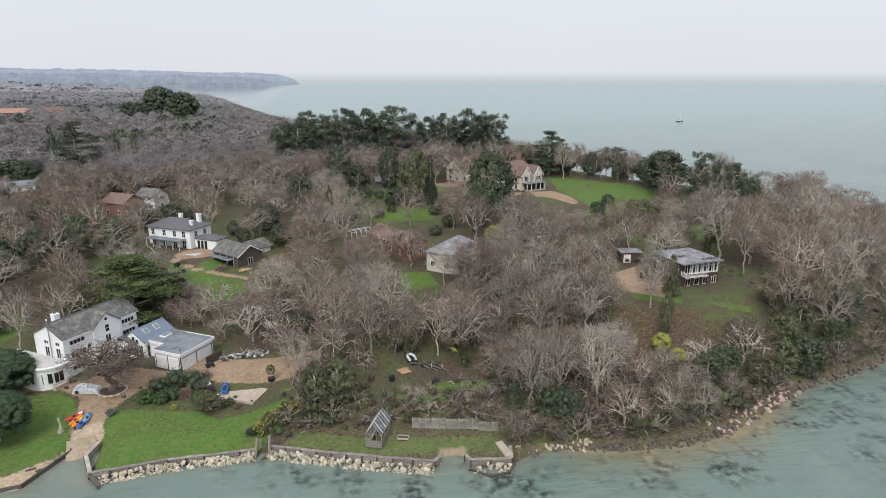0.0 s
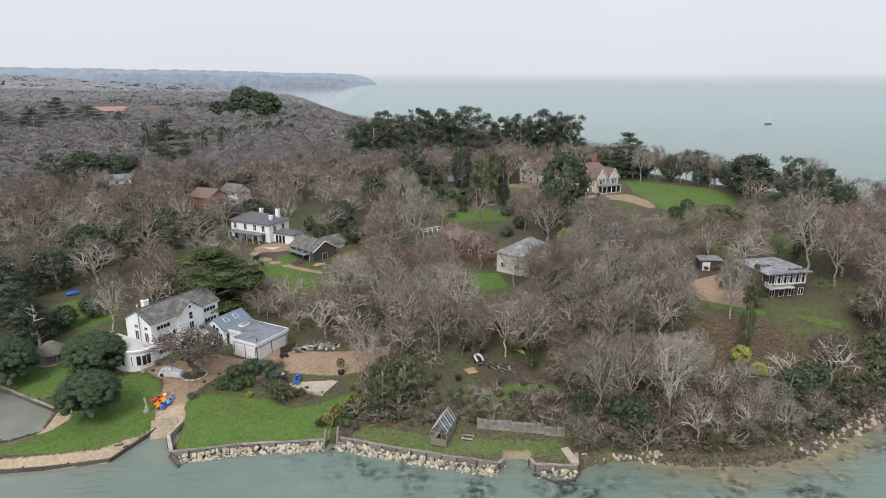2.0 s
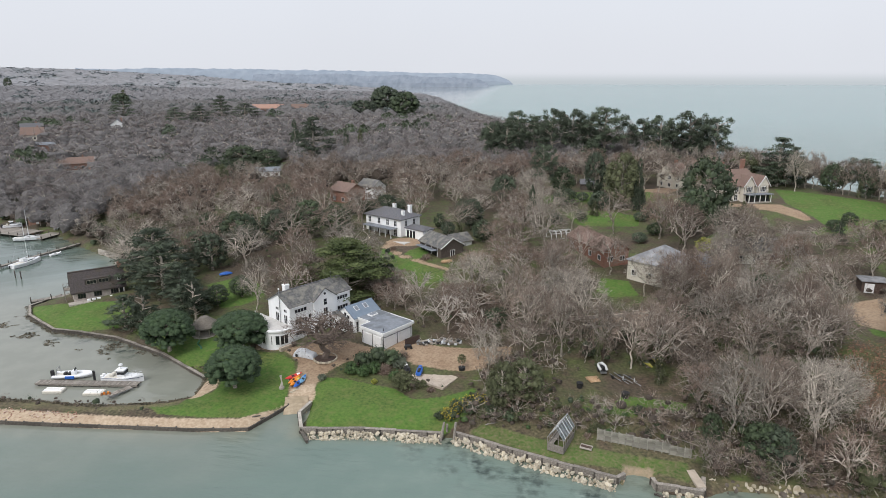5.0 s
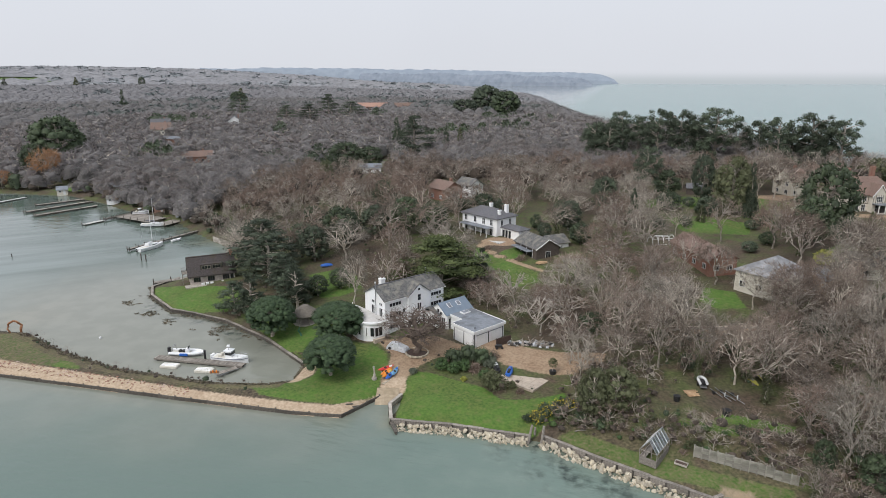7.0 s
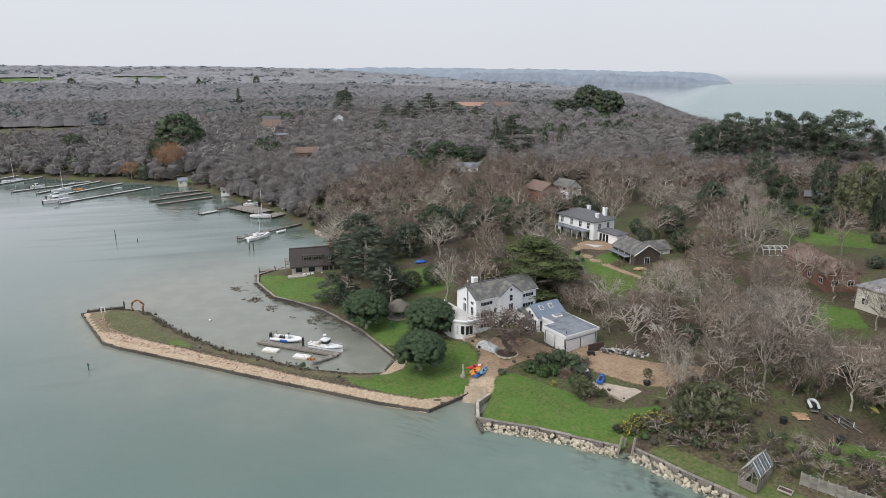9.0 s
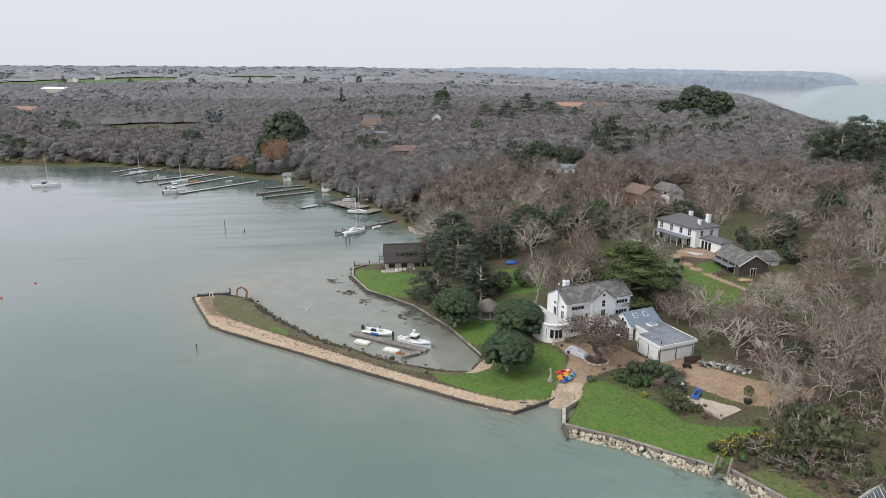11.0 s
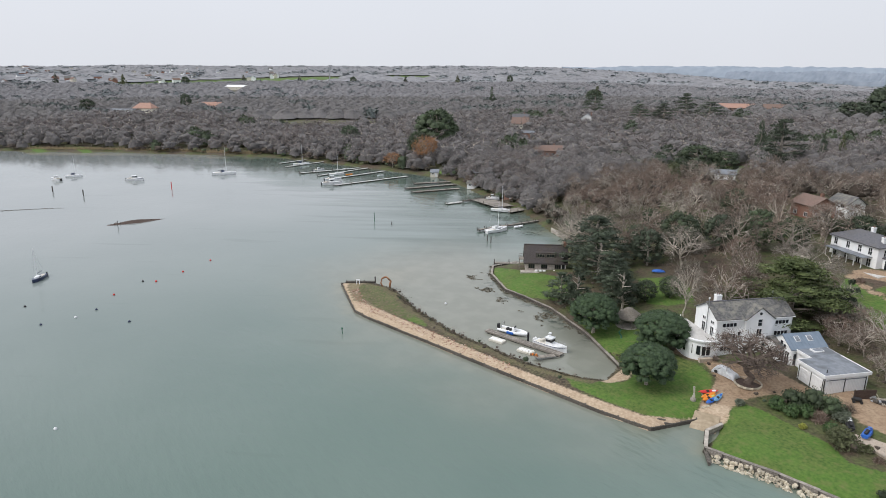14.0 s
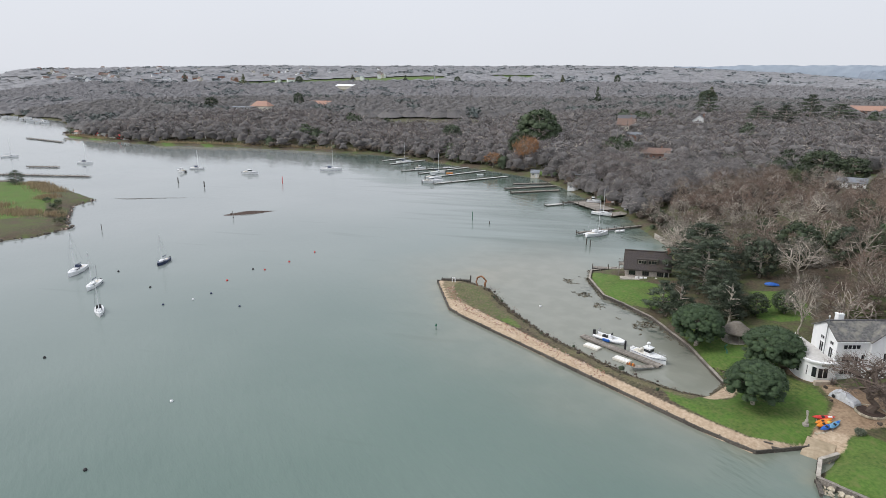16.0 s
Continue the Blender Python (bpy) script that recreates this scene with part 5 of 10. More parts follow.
def canopy(name, places, label, mats, templates, greens, h0, h1, wide, core=0.6, core_mat=None, closed=False, spread=0.0):
    """A wood of leafless trees, each with its own boughs and twigs, joined into one mesh."""
    x, y = np.array([p[0] for p in places]), np.array([p[1] for p in places])
    n = len(x)
    tone = rng.choice(len(mats), n, p=[m[1] for m in mats])
    patch = np.sin(x / 31 + 2.1 * np.sin(y / 47)) * np.cos(y / 37 + 1.7 * np.sin(x / 59))
    tone = np.where((tone >= len(mats) - 2) & (patch < 0.1), 0, tone)
    tone = np.where((patch > 0.75) & (rng.uniform(size=n) < 0.5), len(mats) - 1 - (rng.uniform(size=n) < 0.5), tone)
    tone = np.where((patch < -0.55) & (tone == 0), 1, tone)
    h = rng.uniform(h0, h1, n) * (0.7 + 0.3 * smooth(2, 30, outline_distance(x, y, MAINLAND)))
    r = np.maximum(h, 6) * rng.uniform(wide[0], wide[1], n)
    green = tone >= len(mats) - 2
    r = np.where(green, r * 0.72, r)
    foot = np.stack([x, y, heights(x, y) - 0.05], 1)
    turn = rng.uniform(0, 2 * math.pi, n)
    pick = rng.integers(0, len(templates), n)
    soup, index = [], []

    def spread_out(tri, rows):
        c, q = np.cos(turn[rows])[:, None], np.sin(turn[rows])[:, None]
        k, u = (r[rows] / 5)[:, None], (h[rows] / 10)[:, None]
        a, b, e = tri[:, 0][None], tri[:, 1][None], tri[:, 2][None]
        return np.stack([(a * c - b * q) * k + foot[rows, :1], (a * q + b * c) * k + foot[rows, 1:2], e * u + foot[rows, 2:]], 2).reshape(-1, 3)

    for t, (bark, twig) in enumerate(templates):
        rows = np.flatnonzero((pick == t) & ~green)
        if len(rows):
            soup += [spread_out(bark, rows), spread_out(twig, rows)]
            index += [np.full(len(rows) * len(bark) // 3, len(mats)), tone[rows].repeat(len(twig) // 3)]
    rows = np.flatnonzero(green)
    if len(rows):
        soup.append(spread_out(greens, rows))
        index.append(tone[rows].repeat(len(greens) // 3))
    # A solid dome in each crown; its dark colour paints the inner shade.
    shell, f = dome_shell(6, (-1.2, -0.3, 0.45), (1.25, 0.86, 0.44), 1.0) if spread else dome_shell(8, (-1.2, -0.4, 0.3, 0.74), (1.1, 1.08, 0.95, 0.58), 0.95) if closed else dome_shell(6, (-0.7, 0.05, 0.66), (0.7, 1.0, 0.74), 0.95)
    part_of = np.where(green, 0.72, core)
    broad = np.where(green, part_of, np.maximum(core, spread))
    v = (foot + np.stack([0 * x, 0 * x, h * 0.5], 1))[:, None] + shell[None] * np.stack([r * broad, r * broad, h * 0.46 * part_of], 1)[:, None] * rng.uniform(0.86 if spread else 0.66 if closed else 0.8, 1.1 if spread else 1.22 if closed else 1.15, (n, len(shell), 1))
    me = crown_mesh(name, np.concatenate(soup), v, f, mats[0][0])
    for mat in [m[0] for m in mats[1:]] + [M_BARK, core_mat or M_TWIG_SHADE]:
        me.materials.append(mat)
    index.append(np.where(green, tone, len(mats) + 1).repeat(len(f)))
    me.polygons.foreach_set("material_index", np.concatenate(index).astype(np.int32))
    return tagged(new(name, me), label, "woodland", kind="stuff")


def fuzz_soup(seed, count, length, width):
    """The bare twigs of a crown too far off to show its boughs."""
    rng = np.random.default_rng(seed)
    d = unit(rng.normal(size=(count, 3)) + [0, 0, 0.35])
    heart = np.array([0, 0, 4.8])
    p = heart + d * [4.0, 4.0, 3.8] * rng.uniform(0.55, 1.0, (count, 1))
    w = unit(d * 0.8 + rng.normal(size=(count, 3)) * 0.5 + [0, 0, 0.35])
    return np.zeros((0, 3)), slivers(rng, p, w, length * rng.uniform(0.6, 1.3, count), width * rng.uniform(0.7, 1.3, count))


def soup_of(seed, limbs, branches, sprigs, twigs, width, **shape):
    """A tree as loose triangles: its boughs and its twigs."""
    verts, faces, tri, _ = branching(seed, limbs, branches, sprigs, twigs, width=width, sides=(3, 3, 3), **shape)
    v, f = np.array(verts), np.array(faces)
    return v[np.concatenate([f[:, [0, 1, 2]], f[:, [0, 2, 3]]])].reshape(-1, 3), tri


# Core tones: shade between the boughs, given as colour.
M_CORE_SHADE = material("inner_core_shade", (0.118, 0.106, 0.098), (0.235, 0.213, 0.198), 1.4, 0.95, bump=1.0, deep=0.5, island=0.2)
M_CORE_SHADE_MID = material("middle_core_shade", (0.090, 0.084, 0.083), (0.163, 0.153, 0.150), 1.2, 0.95, bump=0.8, deep=0.8, island=0.18, detail=9.0)
# From here the tones grow greyer and bluer with distance: haze in the colour.
M_INNER_FAR = material("distant_branches_hazed", (0.111, 0.106, 0.104), (0.162, 0.154, 0.153), 0.5, 0.95, bump=0.3, deep=0.6, island=0.1, detail=9.0)
M_INNER_HILL = material("hill_branches_hazed", (0.229, 0.229, 0.240), (0.281, 0.281, 0.293), 0.1, 0.95, island=0.1)
FAR_BROWN = material("far_twigs_brown_hazed", (0.142, 0.131, 0.129), (0.258, 0.239, 0.235), 0.5, 0.95, island=0.12)
FAR_RED = material("far_twigs_reddish_hazed", (0.142, 0.124, 0.118), (0.254, 0.223, 0.213), 0.5, 0.95, island=0.12)
FAR_PALE = material("far_twigs_pale_hazed", (0.163, 0.155, 0.152), (0.297, 0.280, 0.275), 0.5, 0.95, island=0.2)
HAZED_DISTANT_TONES = [(material("distant_twigs_brown_hazed", (0.122, 0.115, 0.113), (0.182, 0.172, 0.169), 0.3, 0.95, island=0.06), 0.56, 0.7, 1.0), (material("distant_twigs_reddish_hazed", (0.125, 0.113, 0.109), (0.182, 0.167, 0.162), 0.3, 0.95, island=0.06), 0.2, 0.7, 1.0),
                 (material("distant_twigs_pale_hazed", (0.143, 0.139, 0.139), (0.207, 0.201, 0.202), 0.3, 0.95, island=0.06), 0.18, 0.7, 1.0), (material("distant_evergreen_hazed", (0.085, 0.10, 0.094), (0.14, 0.158, 0.148), 0.3, 0.9, island=0.15), 0.03, 0.8, 1.2),
                 (material("distant_pine_hazed", (0.075, 0.092, 0.088), (0.125, 0.143, 0.138), 0.3, 0.9, island=0.15), 0.03, 0.9, 1.2)]
M_INNER_RIDGE = material("ridge_branches_hazed", (0.164, 0.160, 0.165), (0.218, 0.213, 0.220), 0.2, 0.95, island=0.08)
HAZED_RIDGE_TONES = [(material("ridge_twigs_brown_hazed", (0.172, 0.166, 0.172), (0.237, 0.229, 0.237), 0.2, 0.95, island=0.1), 0.66, 0.7, 1.0), (material("ridge_twigs_pale_hazed", (0.185, 0.185, 0.193), (0.252, 0.252, 0.262), 0.2, 0.95, island=0.1), 0.26, 0.7, 1.0),
               (material("ridge_evergreen_hazed", (0.12, 0.137, 0.14), (0.175, 0.192, 0.195), 0.2, 0.9, island=0.12), 0.04, 0.8, 1.2), (material("ridge_pine_hazed", (0.115, 0.132, 0.135), (0.165, 0.182, 0.186), 0.2, 0.9, island=0.12), 0.04, 0.9, 1.2)]
HAZED_HILL_TONES = [(material("hill_twigs_brown_hazed", (0.232, 0.232, 0.243), (0.296, 0.296, 0.308), 0.1, 0.95, island=0.1), 0.62, 0.7, 1.0), (material("hill_twigs_pale_hazed", (0.253, 0.257, 0.268), (0.317, 0.320, 0.333), 0.1, 0.95, island=0.1), 0.26, 0.7, 1.0),
              (material("hill_evergreen_hazed", (0.19, 0.21, 0.22), (0.25, 0.27, 0.28), 0.1, 0.9, island=0.12), 0.06, 0.8, 1.2), (material("hill_pine_hazed", (0.18, 0.20, 0.21), (0.235, 0.255, 0.265), 0.1, 0.9, island=0.12), 0.06, 0.9, 1.2)]
TONES = [(M_TWIG, 0.41, 0.8, 1.0), (M_TWIG_RED, 0.28, 0.8, 1.0), (M_TWIG_PALE, 0.19, 0.8, 1.0), (M_LEAF, 0.05, 0.95, 1.2), (M_OLIVE, 0.07, 0.95, 1.2)]
NEAR_SOUP = [soup_of(200 + k, 8, 5, 4, 6, 0.065, low=1.9) for k in range(5)]
MID_SOUP = [soup_of(220 + k, 7, 4, 4, 5, 0.085, low=1.7, heavy=0.07) for k in range(5)]
FAR_SOUP = [soup_of(240 + k, 4, 2, 4, 4, 0.19, low=1.5, heavy=0.12) for k in range(5)]
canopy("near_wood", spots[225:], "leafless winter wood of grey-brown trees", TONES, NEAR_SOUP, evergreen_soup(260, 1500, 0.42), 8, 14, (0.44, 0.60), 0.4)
middle = [p for p in scatter(rng, 90000, (-420, 120, 200, 560), 8.6, 2.0) if not (p[0] > -140 and p[1] < 260)]
middle += [p for p in scatter(rng, 26000, (-620, -140, 60, 260), 8.6, 2.0)]
middle = [p for p in middle if math.hypot(p[0], p[1]) < 640 and abs(math.atan2(-p[0], p[1]) - 0.42) < 1.25]
# Twigs beyond the houses carry a slight haze tint in their colour.
HAZED_FAR_TONES = [(FAR_BROWN, 0.54, 0.72, 1.0), (FAR_RED, 0.2, 0.7, 1.0), (FAR_PALE, 0.18, 0.75, 1.0), (M_LEAF, 0.04, 0.8, 1.2), (M_PINE, 0.04, 0.9, 1.2)]
nearer = [p for p in middle if math.hypot(p[0], p[1]) < 340]
canopy("creek_wood", nearer, "leafless winter wood above the creek", HAZED_FAR_TONES, MID_SOUP, evergreen_soup(261, 800, 0.6), 8.8, 13.2, (0.54, 0.72), 0.58, M_CORE_SHADE_MID, True)
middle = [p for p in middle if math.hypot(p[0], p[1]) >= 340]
canopy("middle_wood", middle, "leafless winter wood beyond the houses", HAZED_FAR_TONES, FAR_SOUP, evergreen_soup(262, 300, 1.0), 10, 13.6, (0.6, 0.82), 0.54, M_CORE_SHADE_MID, True)
far = [p for p in scatter(rng, 60000, (-1500, 100, -120, 1500), 12, 1.0) if 640 <= math.hypot(p[0], p[1]) < 1500]
beyond = [p for p in far if math.hypot(p[0], p[1]) >= 980]
far = [p for p in far if math.hypot(p[0], p[1]) < 980]
canopy("far_wood", far, "leafless woods on the rising land", HAZED_DISTANT_TONES, [fuzz_soup(270 + k, 46, 1.4, 0.3) for k in range(4)], evergreen_soup(263, 60, 2.2), 10.6, 12.8, (0.85, 1.15), 0.7, M_INNER_FAR, True, 0.9)
canopy("ridge_wood", beyond, "leafless woods along the ridge", HAZED_RIDGE_TONES, [fuzz_soup(275 + k, 24, 1.5, 0.4) for k in range(4)], evergreen_soup(266, 40, 2.6), 10.8, 12.8, (0.9, 1.2), 0.62, M_INNER_RIDGE, True, 0.95)
for x, y, h in ((28.5, 128.5, 8), (33, 127, 9.5), (38, 128.5, 8.5), (43, 131, 9), (23, 140, 8.5), (17, 144, 9), (50, 218, 12), (55, 214, 10), (61, 216, 11), (46, 222, 10), (64, 198, 7)):
    plant("thin", x, y, h * 1.2, h * 0.6, rng.uniform(0, 360), int(rng.integers(4)), "garden trees by the houses", label="leafless garden tree in front of a house")
for _ in range(85):
    x, y = rng.uniform(-30, -6), rng.uniform(107, 142)
    if not is_clear(x, y, 1.0, False)[0] and outline_distance(np.array([x]), np.array([y]), CLEAR[13])[0] > 0 and not (x < -20 and y < 114):
        plant("thin", x, y, rng.uniform(3.6, 6.6), rng.uniform(2.4, 4.0), rng.uniform(0, 360), int(rng.integers(4)), "saplings behind the garage", label="small leafless garden tree behind the garage")
for k in range(20):
    x, y = 91 + 35 * k / 19 + rng.uniform(-2, 2), 236 - 34 * k / 19 + rng.uniform(0, 7)
    plant("round" if k % 4 == 1 else "thin", x, y, rng.uniform(7, 11) if k % 4 == 1 else rng.uniform(9, 14.5), rng.uniform(3.6, 5.4), rng.uniform(0, 360), k, "trees on the cliff edge", label="wind-bent tree on the edge above the sea")
TOWN = []
for k in range(74):
    a, d = rng.uniform(1.02, 1.52), rng.uniform(1500, 2300) if k % 2 else rng.uniform(1900, 3000)
    TOWN.append((-d * math.sin(a), d * math.cos(a)))
    taken.append((TOWN[-1][0], TOWN[-1][1], 36))
hills = [p for p in scatter(rng, 60000, (-4300, -100, -160, 4300), 35, 1.0) if 1500 <= math.hypot(p[0], p[1]) < 4200 and math.atan2(-p[0], p[1]) < 1.75]
canopy("hill_wood", hills, "woods and hedges on the distant hills", HAZED_HILL_TONES, [fuzz_soup(280 + k, 10, 1.2, 0.5) for k in range(4)], evergreen_soup(264, 24, 3.2), 11, 13.4, (1.7, 2.5), 0.6, M_INNER_HILL, True, 0.95)

# low growth under the trees
SMALL_SOUP = [soup_of(300 + k, 5, 3, 3, 4, 0.11, low=0.8, heavy=0.09) for k in range(5)]
saplings = [p for p in scatter(rng, 9000, (-10, 112, 70, 134), 2.9, 0.6, False) if outline_distance(np.array([p[0]]), np.array([p[1]]), DENSE)[0] > 2 and not (8 < p[0] < 28 and 84 < p[1] < 97)]
canopy("sapling_growth", saplings, "leafless saplings and coppice under the taller trees", TONES, SMALL_SOUP, evergreen_soup(265, 260, 0.8), 3.0, 6.4, (0.34, 0.5), 0.2)
low = scatter(rng, 34000, (-110, 140, 68, 190), 2.3, 0.2, False)
tall = [p for p in scatter(rng, 5000, (2, 112, 70, 104), 2.6, 0.4, False) if p[1] < 84 or p[0] > 28 and not (50 < p[0] < 84 and p[1] > 84)]
TANGLE = [(M_TWIG, 0.20, 0.6, 1.0), (M_TWIG_RED, 0.18, 0.6, 1.0), (M_LEAF, 0.22, 0.7, 1.2), (M_TWIG_PALE, 0.03, 0.6, 1.0), (M_OLIVE, 0.23, 0.6, 1.2), (M_TWIG_SHADE, 0.14, 0.6, 1.0)]
# The inner tone below is painted shade under the outer twigs.
wood("undergrowth", [p for p in low if p[1] < 150], "tangled brambles and saplings under the trees", TANGLE, 84, 0.22, 0.8, 2.6, 0, 0.012, 6, (0.5, 0.85), 0.28, fuzz=1.2, inner=M_TWIG_SHADE)
wood("thicket_growth", tall, "dense leafless thicket on the bank above the shore", TANGLE, 150, 0.3, 2.2, 5.2, 20, 0.02, 6, (0.45, 0.7), 0.28, fuzz=0.9, inner=M_TWIG_SHADE)
creek_edge = []
for (ax, ay), (bx, by) in zip(SHORE_HARBOUR[6:] + SHORE_CREEK, SHORE_HARBOUR[7:] + SHORE_CREEK[:6]):
    for _ in range(int(math.hypot(bx - ax, by - ay) / 2.2)):
        t, o = rng.uniform(), rng.uniform(1.5, 9)
        s = math.hypot(bx - ax, by - ay)
        p = (ax + (bx - ax) * t + (by - ay) / s * o, ay + (by - ay) * t - (bx - ax) / s * o)
        if outline_distance(np.array([p[0]]), np.array([p[1]]), MAINLAND)[0] > 1 and not is_clear(p[0], p[1], 2.0)[0]:
            creek_edge.append(p)
wood("creek_scrub", creek_edge, "dark scrub and low bushes along the creek", TANGLE, 50, 0.3, 1.5, 5.0, 3, 0.03, 6, (0.5, 0.9), 0.6, fuzz=0.9, inner=M_TWIG_SHADE)
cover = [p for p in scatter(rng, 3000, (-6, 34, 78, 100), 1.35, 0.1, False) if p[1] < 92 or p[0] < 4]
ROUGH = [(M_TWIG, 0.08, 0.6, 1.0), (M_TWIG_RED, 0.08, 0.6, 1.0), (M_TWIG_SHADE, 0.14, 0.6, 1.0), (M_CLIP, 0.30, 0.6, 1.2), (M_LEAF, 0.14, 0.6, 1.2), (M_OLIVE, 0.26, 0.6, 1.2)]
wood("bramble_cover", cover, "low brambles and rough weeds on the slope", ROUGH, 130, 0.2, 0.6, 1.7, 0, 0.02, 6, (0.7, 1.2), 0.4, fuzz=1.3, inner=M_TWIG_SHADE)
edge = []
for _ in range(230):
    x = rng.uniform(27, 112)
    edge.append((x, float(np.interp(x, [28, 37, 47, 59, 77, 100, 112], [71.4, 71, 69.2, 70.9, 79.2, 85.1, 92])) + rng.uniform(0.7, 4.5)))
wood("shore_scrub", edge, "leafless scrub and brambles overhanging the shore", TANGLE, 110, 0.3, 1.0, 2.8, 8, 0.012, 6, (0.55, 0.9), 0.28, fuzz=1.0, inner=M_TWIG_SHADE)

# russet leaves lying under the trees below the modern house
M_RUSSET = material("russet_fallen_leaves", (0.16, 0.085, 0.055), (0.30, 0.175, 0.12), 1.2, 0.95, island=0.3)
lx, ly = rng.uniform(44, 80, 16000), rng.uniform(78, 107, 16000)
keep = (outline_distance(lx, ly, [(48, 88), (51, 97), (58, 103), (67, 101), (74, 95), (68, 88), (59, 81), (50, 83)]) > rng.uniform(-3, 2, 16000)) & (outline_distance(lx, ly, MAINLAND) > 2)
lx, ly = lx[keep], ly[keep]
lp = np.stack([lx, ly, heights(lx, ly) + 0.05], 1)
lw = unit(rng.normal(size=lp.shape) * [1, 1, 0.15])
tagged(new("fallen_leaves", tri_mesh("fallen_leaves", slivers(rng, lp, lw, rng.uniform(0.18, 0.4, len(lp)), rng.uniform(0.14, 0.3, len(lp))), M_RUSSET)), "russet fallen leaves on the rough lawn", "leaves", kind="stuff")

M_KELP = material("dead_weed", (0.075, 0.064, 0.045), (0.16, 0.135, 0.092), 2.0, 0.8, island=0.3)
wx, wy = rng.uniform(-123, -50, 60000), rng.uniform(75, 96, 60000)
wd = outline_distance(wx, wy, MAINLAND)
inner = np.interp(wx, [-124, -118, -105, -90, -75, -60, -48], [89.2, 88.4, 85.2, 80.6, 79.0, 79.6, 82.2])
ragged = np.array([noise.noise(Vector((a * 0.35, b * 0.35, 2.0))) for a, b in zip(wx, wy)])
keep = (wy > inner - 0.6) & (rng.uniform(size=len(wx)) < 0.6) & (wd > -0.3 + 0.6 * ragged) & (wd < 1.2 + 1.6 * ragged)
wx, wy = wx[keep], wy[keep]
lp = np.stack([wx, wy, np.maximum(heights(wx, wy), 0) + rng.uniform(0.02, 0.12, len(wx))], 1)
tagged(new("wrack_bank", tri_mesh("wrack_bank", slivers(rng, lp, unit(rng.normal(size=lp.shape) * [1, 1, 0.2]), rng.uniform(0.25, 0.6, len(lp)), rng.uniform(0.12, 0.32, len(lp))), M_KELP)), "dark bank of dead weed along the inside of the spit", "seaweed", kind="stuff")
wx, wy = rng.uniform(-108, -58, 60000), rng.uniform(96, 123, 60000)
wd = outline_distance(wx, wy, MAINLAND)
ragged = np.array([noise.noise(Vector((a * 0.22, b * 0.22, 7.0))) + 0.5 * noise.noise(Vector((a * 0.9, b * 0.9, 1.0))) for a, b in zip(wx, wy)])
keep = (wd < 0) & (rng.uniform(size=len(wx)) < 0.45) & ((wd > -0.8 + ragged) | ((wd > -6.5) & (ragged > 0.2 - 0.03 * wd))) & (wx < -64)
wx, wy = wx[keep], wy[keep]
# and a long thin raft drifting in the creek
along, across = rng.beta(2, 2, 420), rng.normal(size=420)
wx = np.concatenate([wx, -289.1 + 13.9 * along + 1.6 * across])
wy = np.concatenate([wy, 34.6 + 25.5 * along + 2.6 * across * np.sin(2.4 * along)])
lp = np.stack([wx, wy, rng.uniform(0.015, 0.06, len(wx))], 1)
tagged(new("floating_weed", tri_mesh("floating_weed", slivers(rng, lp, unit(rng.normal(size=lp.shape) * [1, 1, 0.05]), rng.uniform(0.2, 0.55, len(lp)), rng.uniform(0.1, 0.3, len(lp))), M_KELP)), "rafts of brown weed afloat under the harbour wall", "seaweed", kind="stuff")

# ---------------------------------------------------------------- distance
def headland(name, base, top, mat, label):
    """A wooded head of land, far off in the haze: a bluff with an uneven, tree-lined crest."""
    verts, faces = [], []
    steps, levels = 260, ((0, -1), (10, 0.3), (24, 0.55), (38, 0.75), (50, 0.9), (60, 1.0), (300, 0.8), (700, 0))
    for k in range(steps + 1):
        t = k / steps
        x = base[0][0] + (base[1][0] - base[0][0]) * t
        y = base[0][1] + (base[1][1] - base[0][1]) * t
        fall = (1 - 0.4 * t * t) * (min(1.0, ((1 - t) / 0.05) ** 0.5) if t > 0.95 else 1.0)
        h = top * fall * (0.86 + 0.14 * noise.noise(Vector((t * 7, top, 0)))) + 5 * noise.noise(Vector((t * 40, 1, 2)))
        for j, (back, share) in enumerate(levels):
            tree = 4 + 4 * noise.noise(Vector((k * 0.45, j * 1.7, top))) if 0 < j < 7 else 0
            verts.append((x - back * 0.15, y + back + 5 * noise.noise(Vector((k * 0.22, j * 0.9, top))), max(0.4, h * share + tree) if share >= 0 and j < 7 else -1))
        if k:
            n, a = len(levels), (k - 1) * len(levels)
            faces += [(a + i, a + n + i, a + n + i + 1, a + i + 1) for i in range(n - 1)]
    faces.append(tuple(range(len(verts) - len(levels), len(verts))))
    me = bpy.data.meshes.new(name)
    me.from_pydata(verts, [], faces)
    me.materials.append(mat)
    return tagged(new(name, me), label, "headland", kind="structure")


# The blue of both headlands is distance haze painted into the base colour.
M_DISTANT = material("blue_haze_distance", (0.25, 0.295, 0.355), (0.30, 0.345, 0.405), 0.02, 0.95)
M_HEAD = material("hazed_wooded_slope", (0.19, 0.225, 0.275), (0.255, 0.29, 0.34), 0.03, 0.95)
headland("backdrop_near_head", ((-1400, 3350), (-130, 3450)), 72, M_HEAD, "wooded headland in blue-grey haze across the water")
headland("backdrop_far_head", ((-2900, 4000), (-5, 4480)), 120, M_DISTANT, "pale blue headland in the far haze")

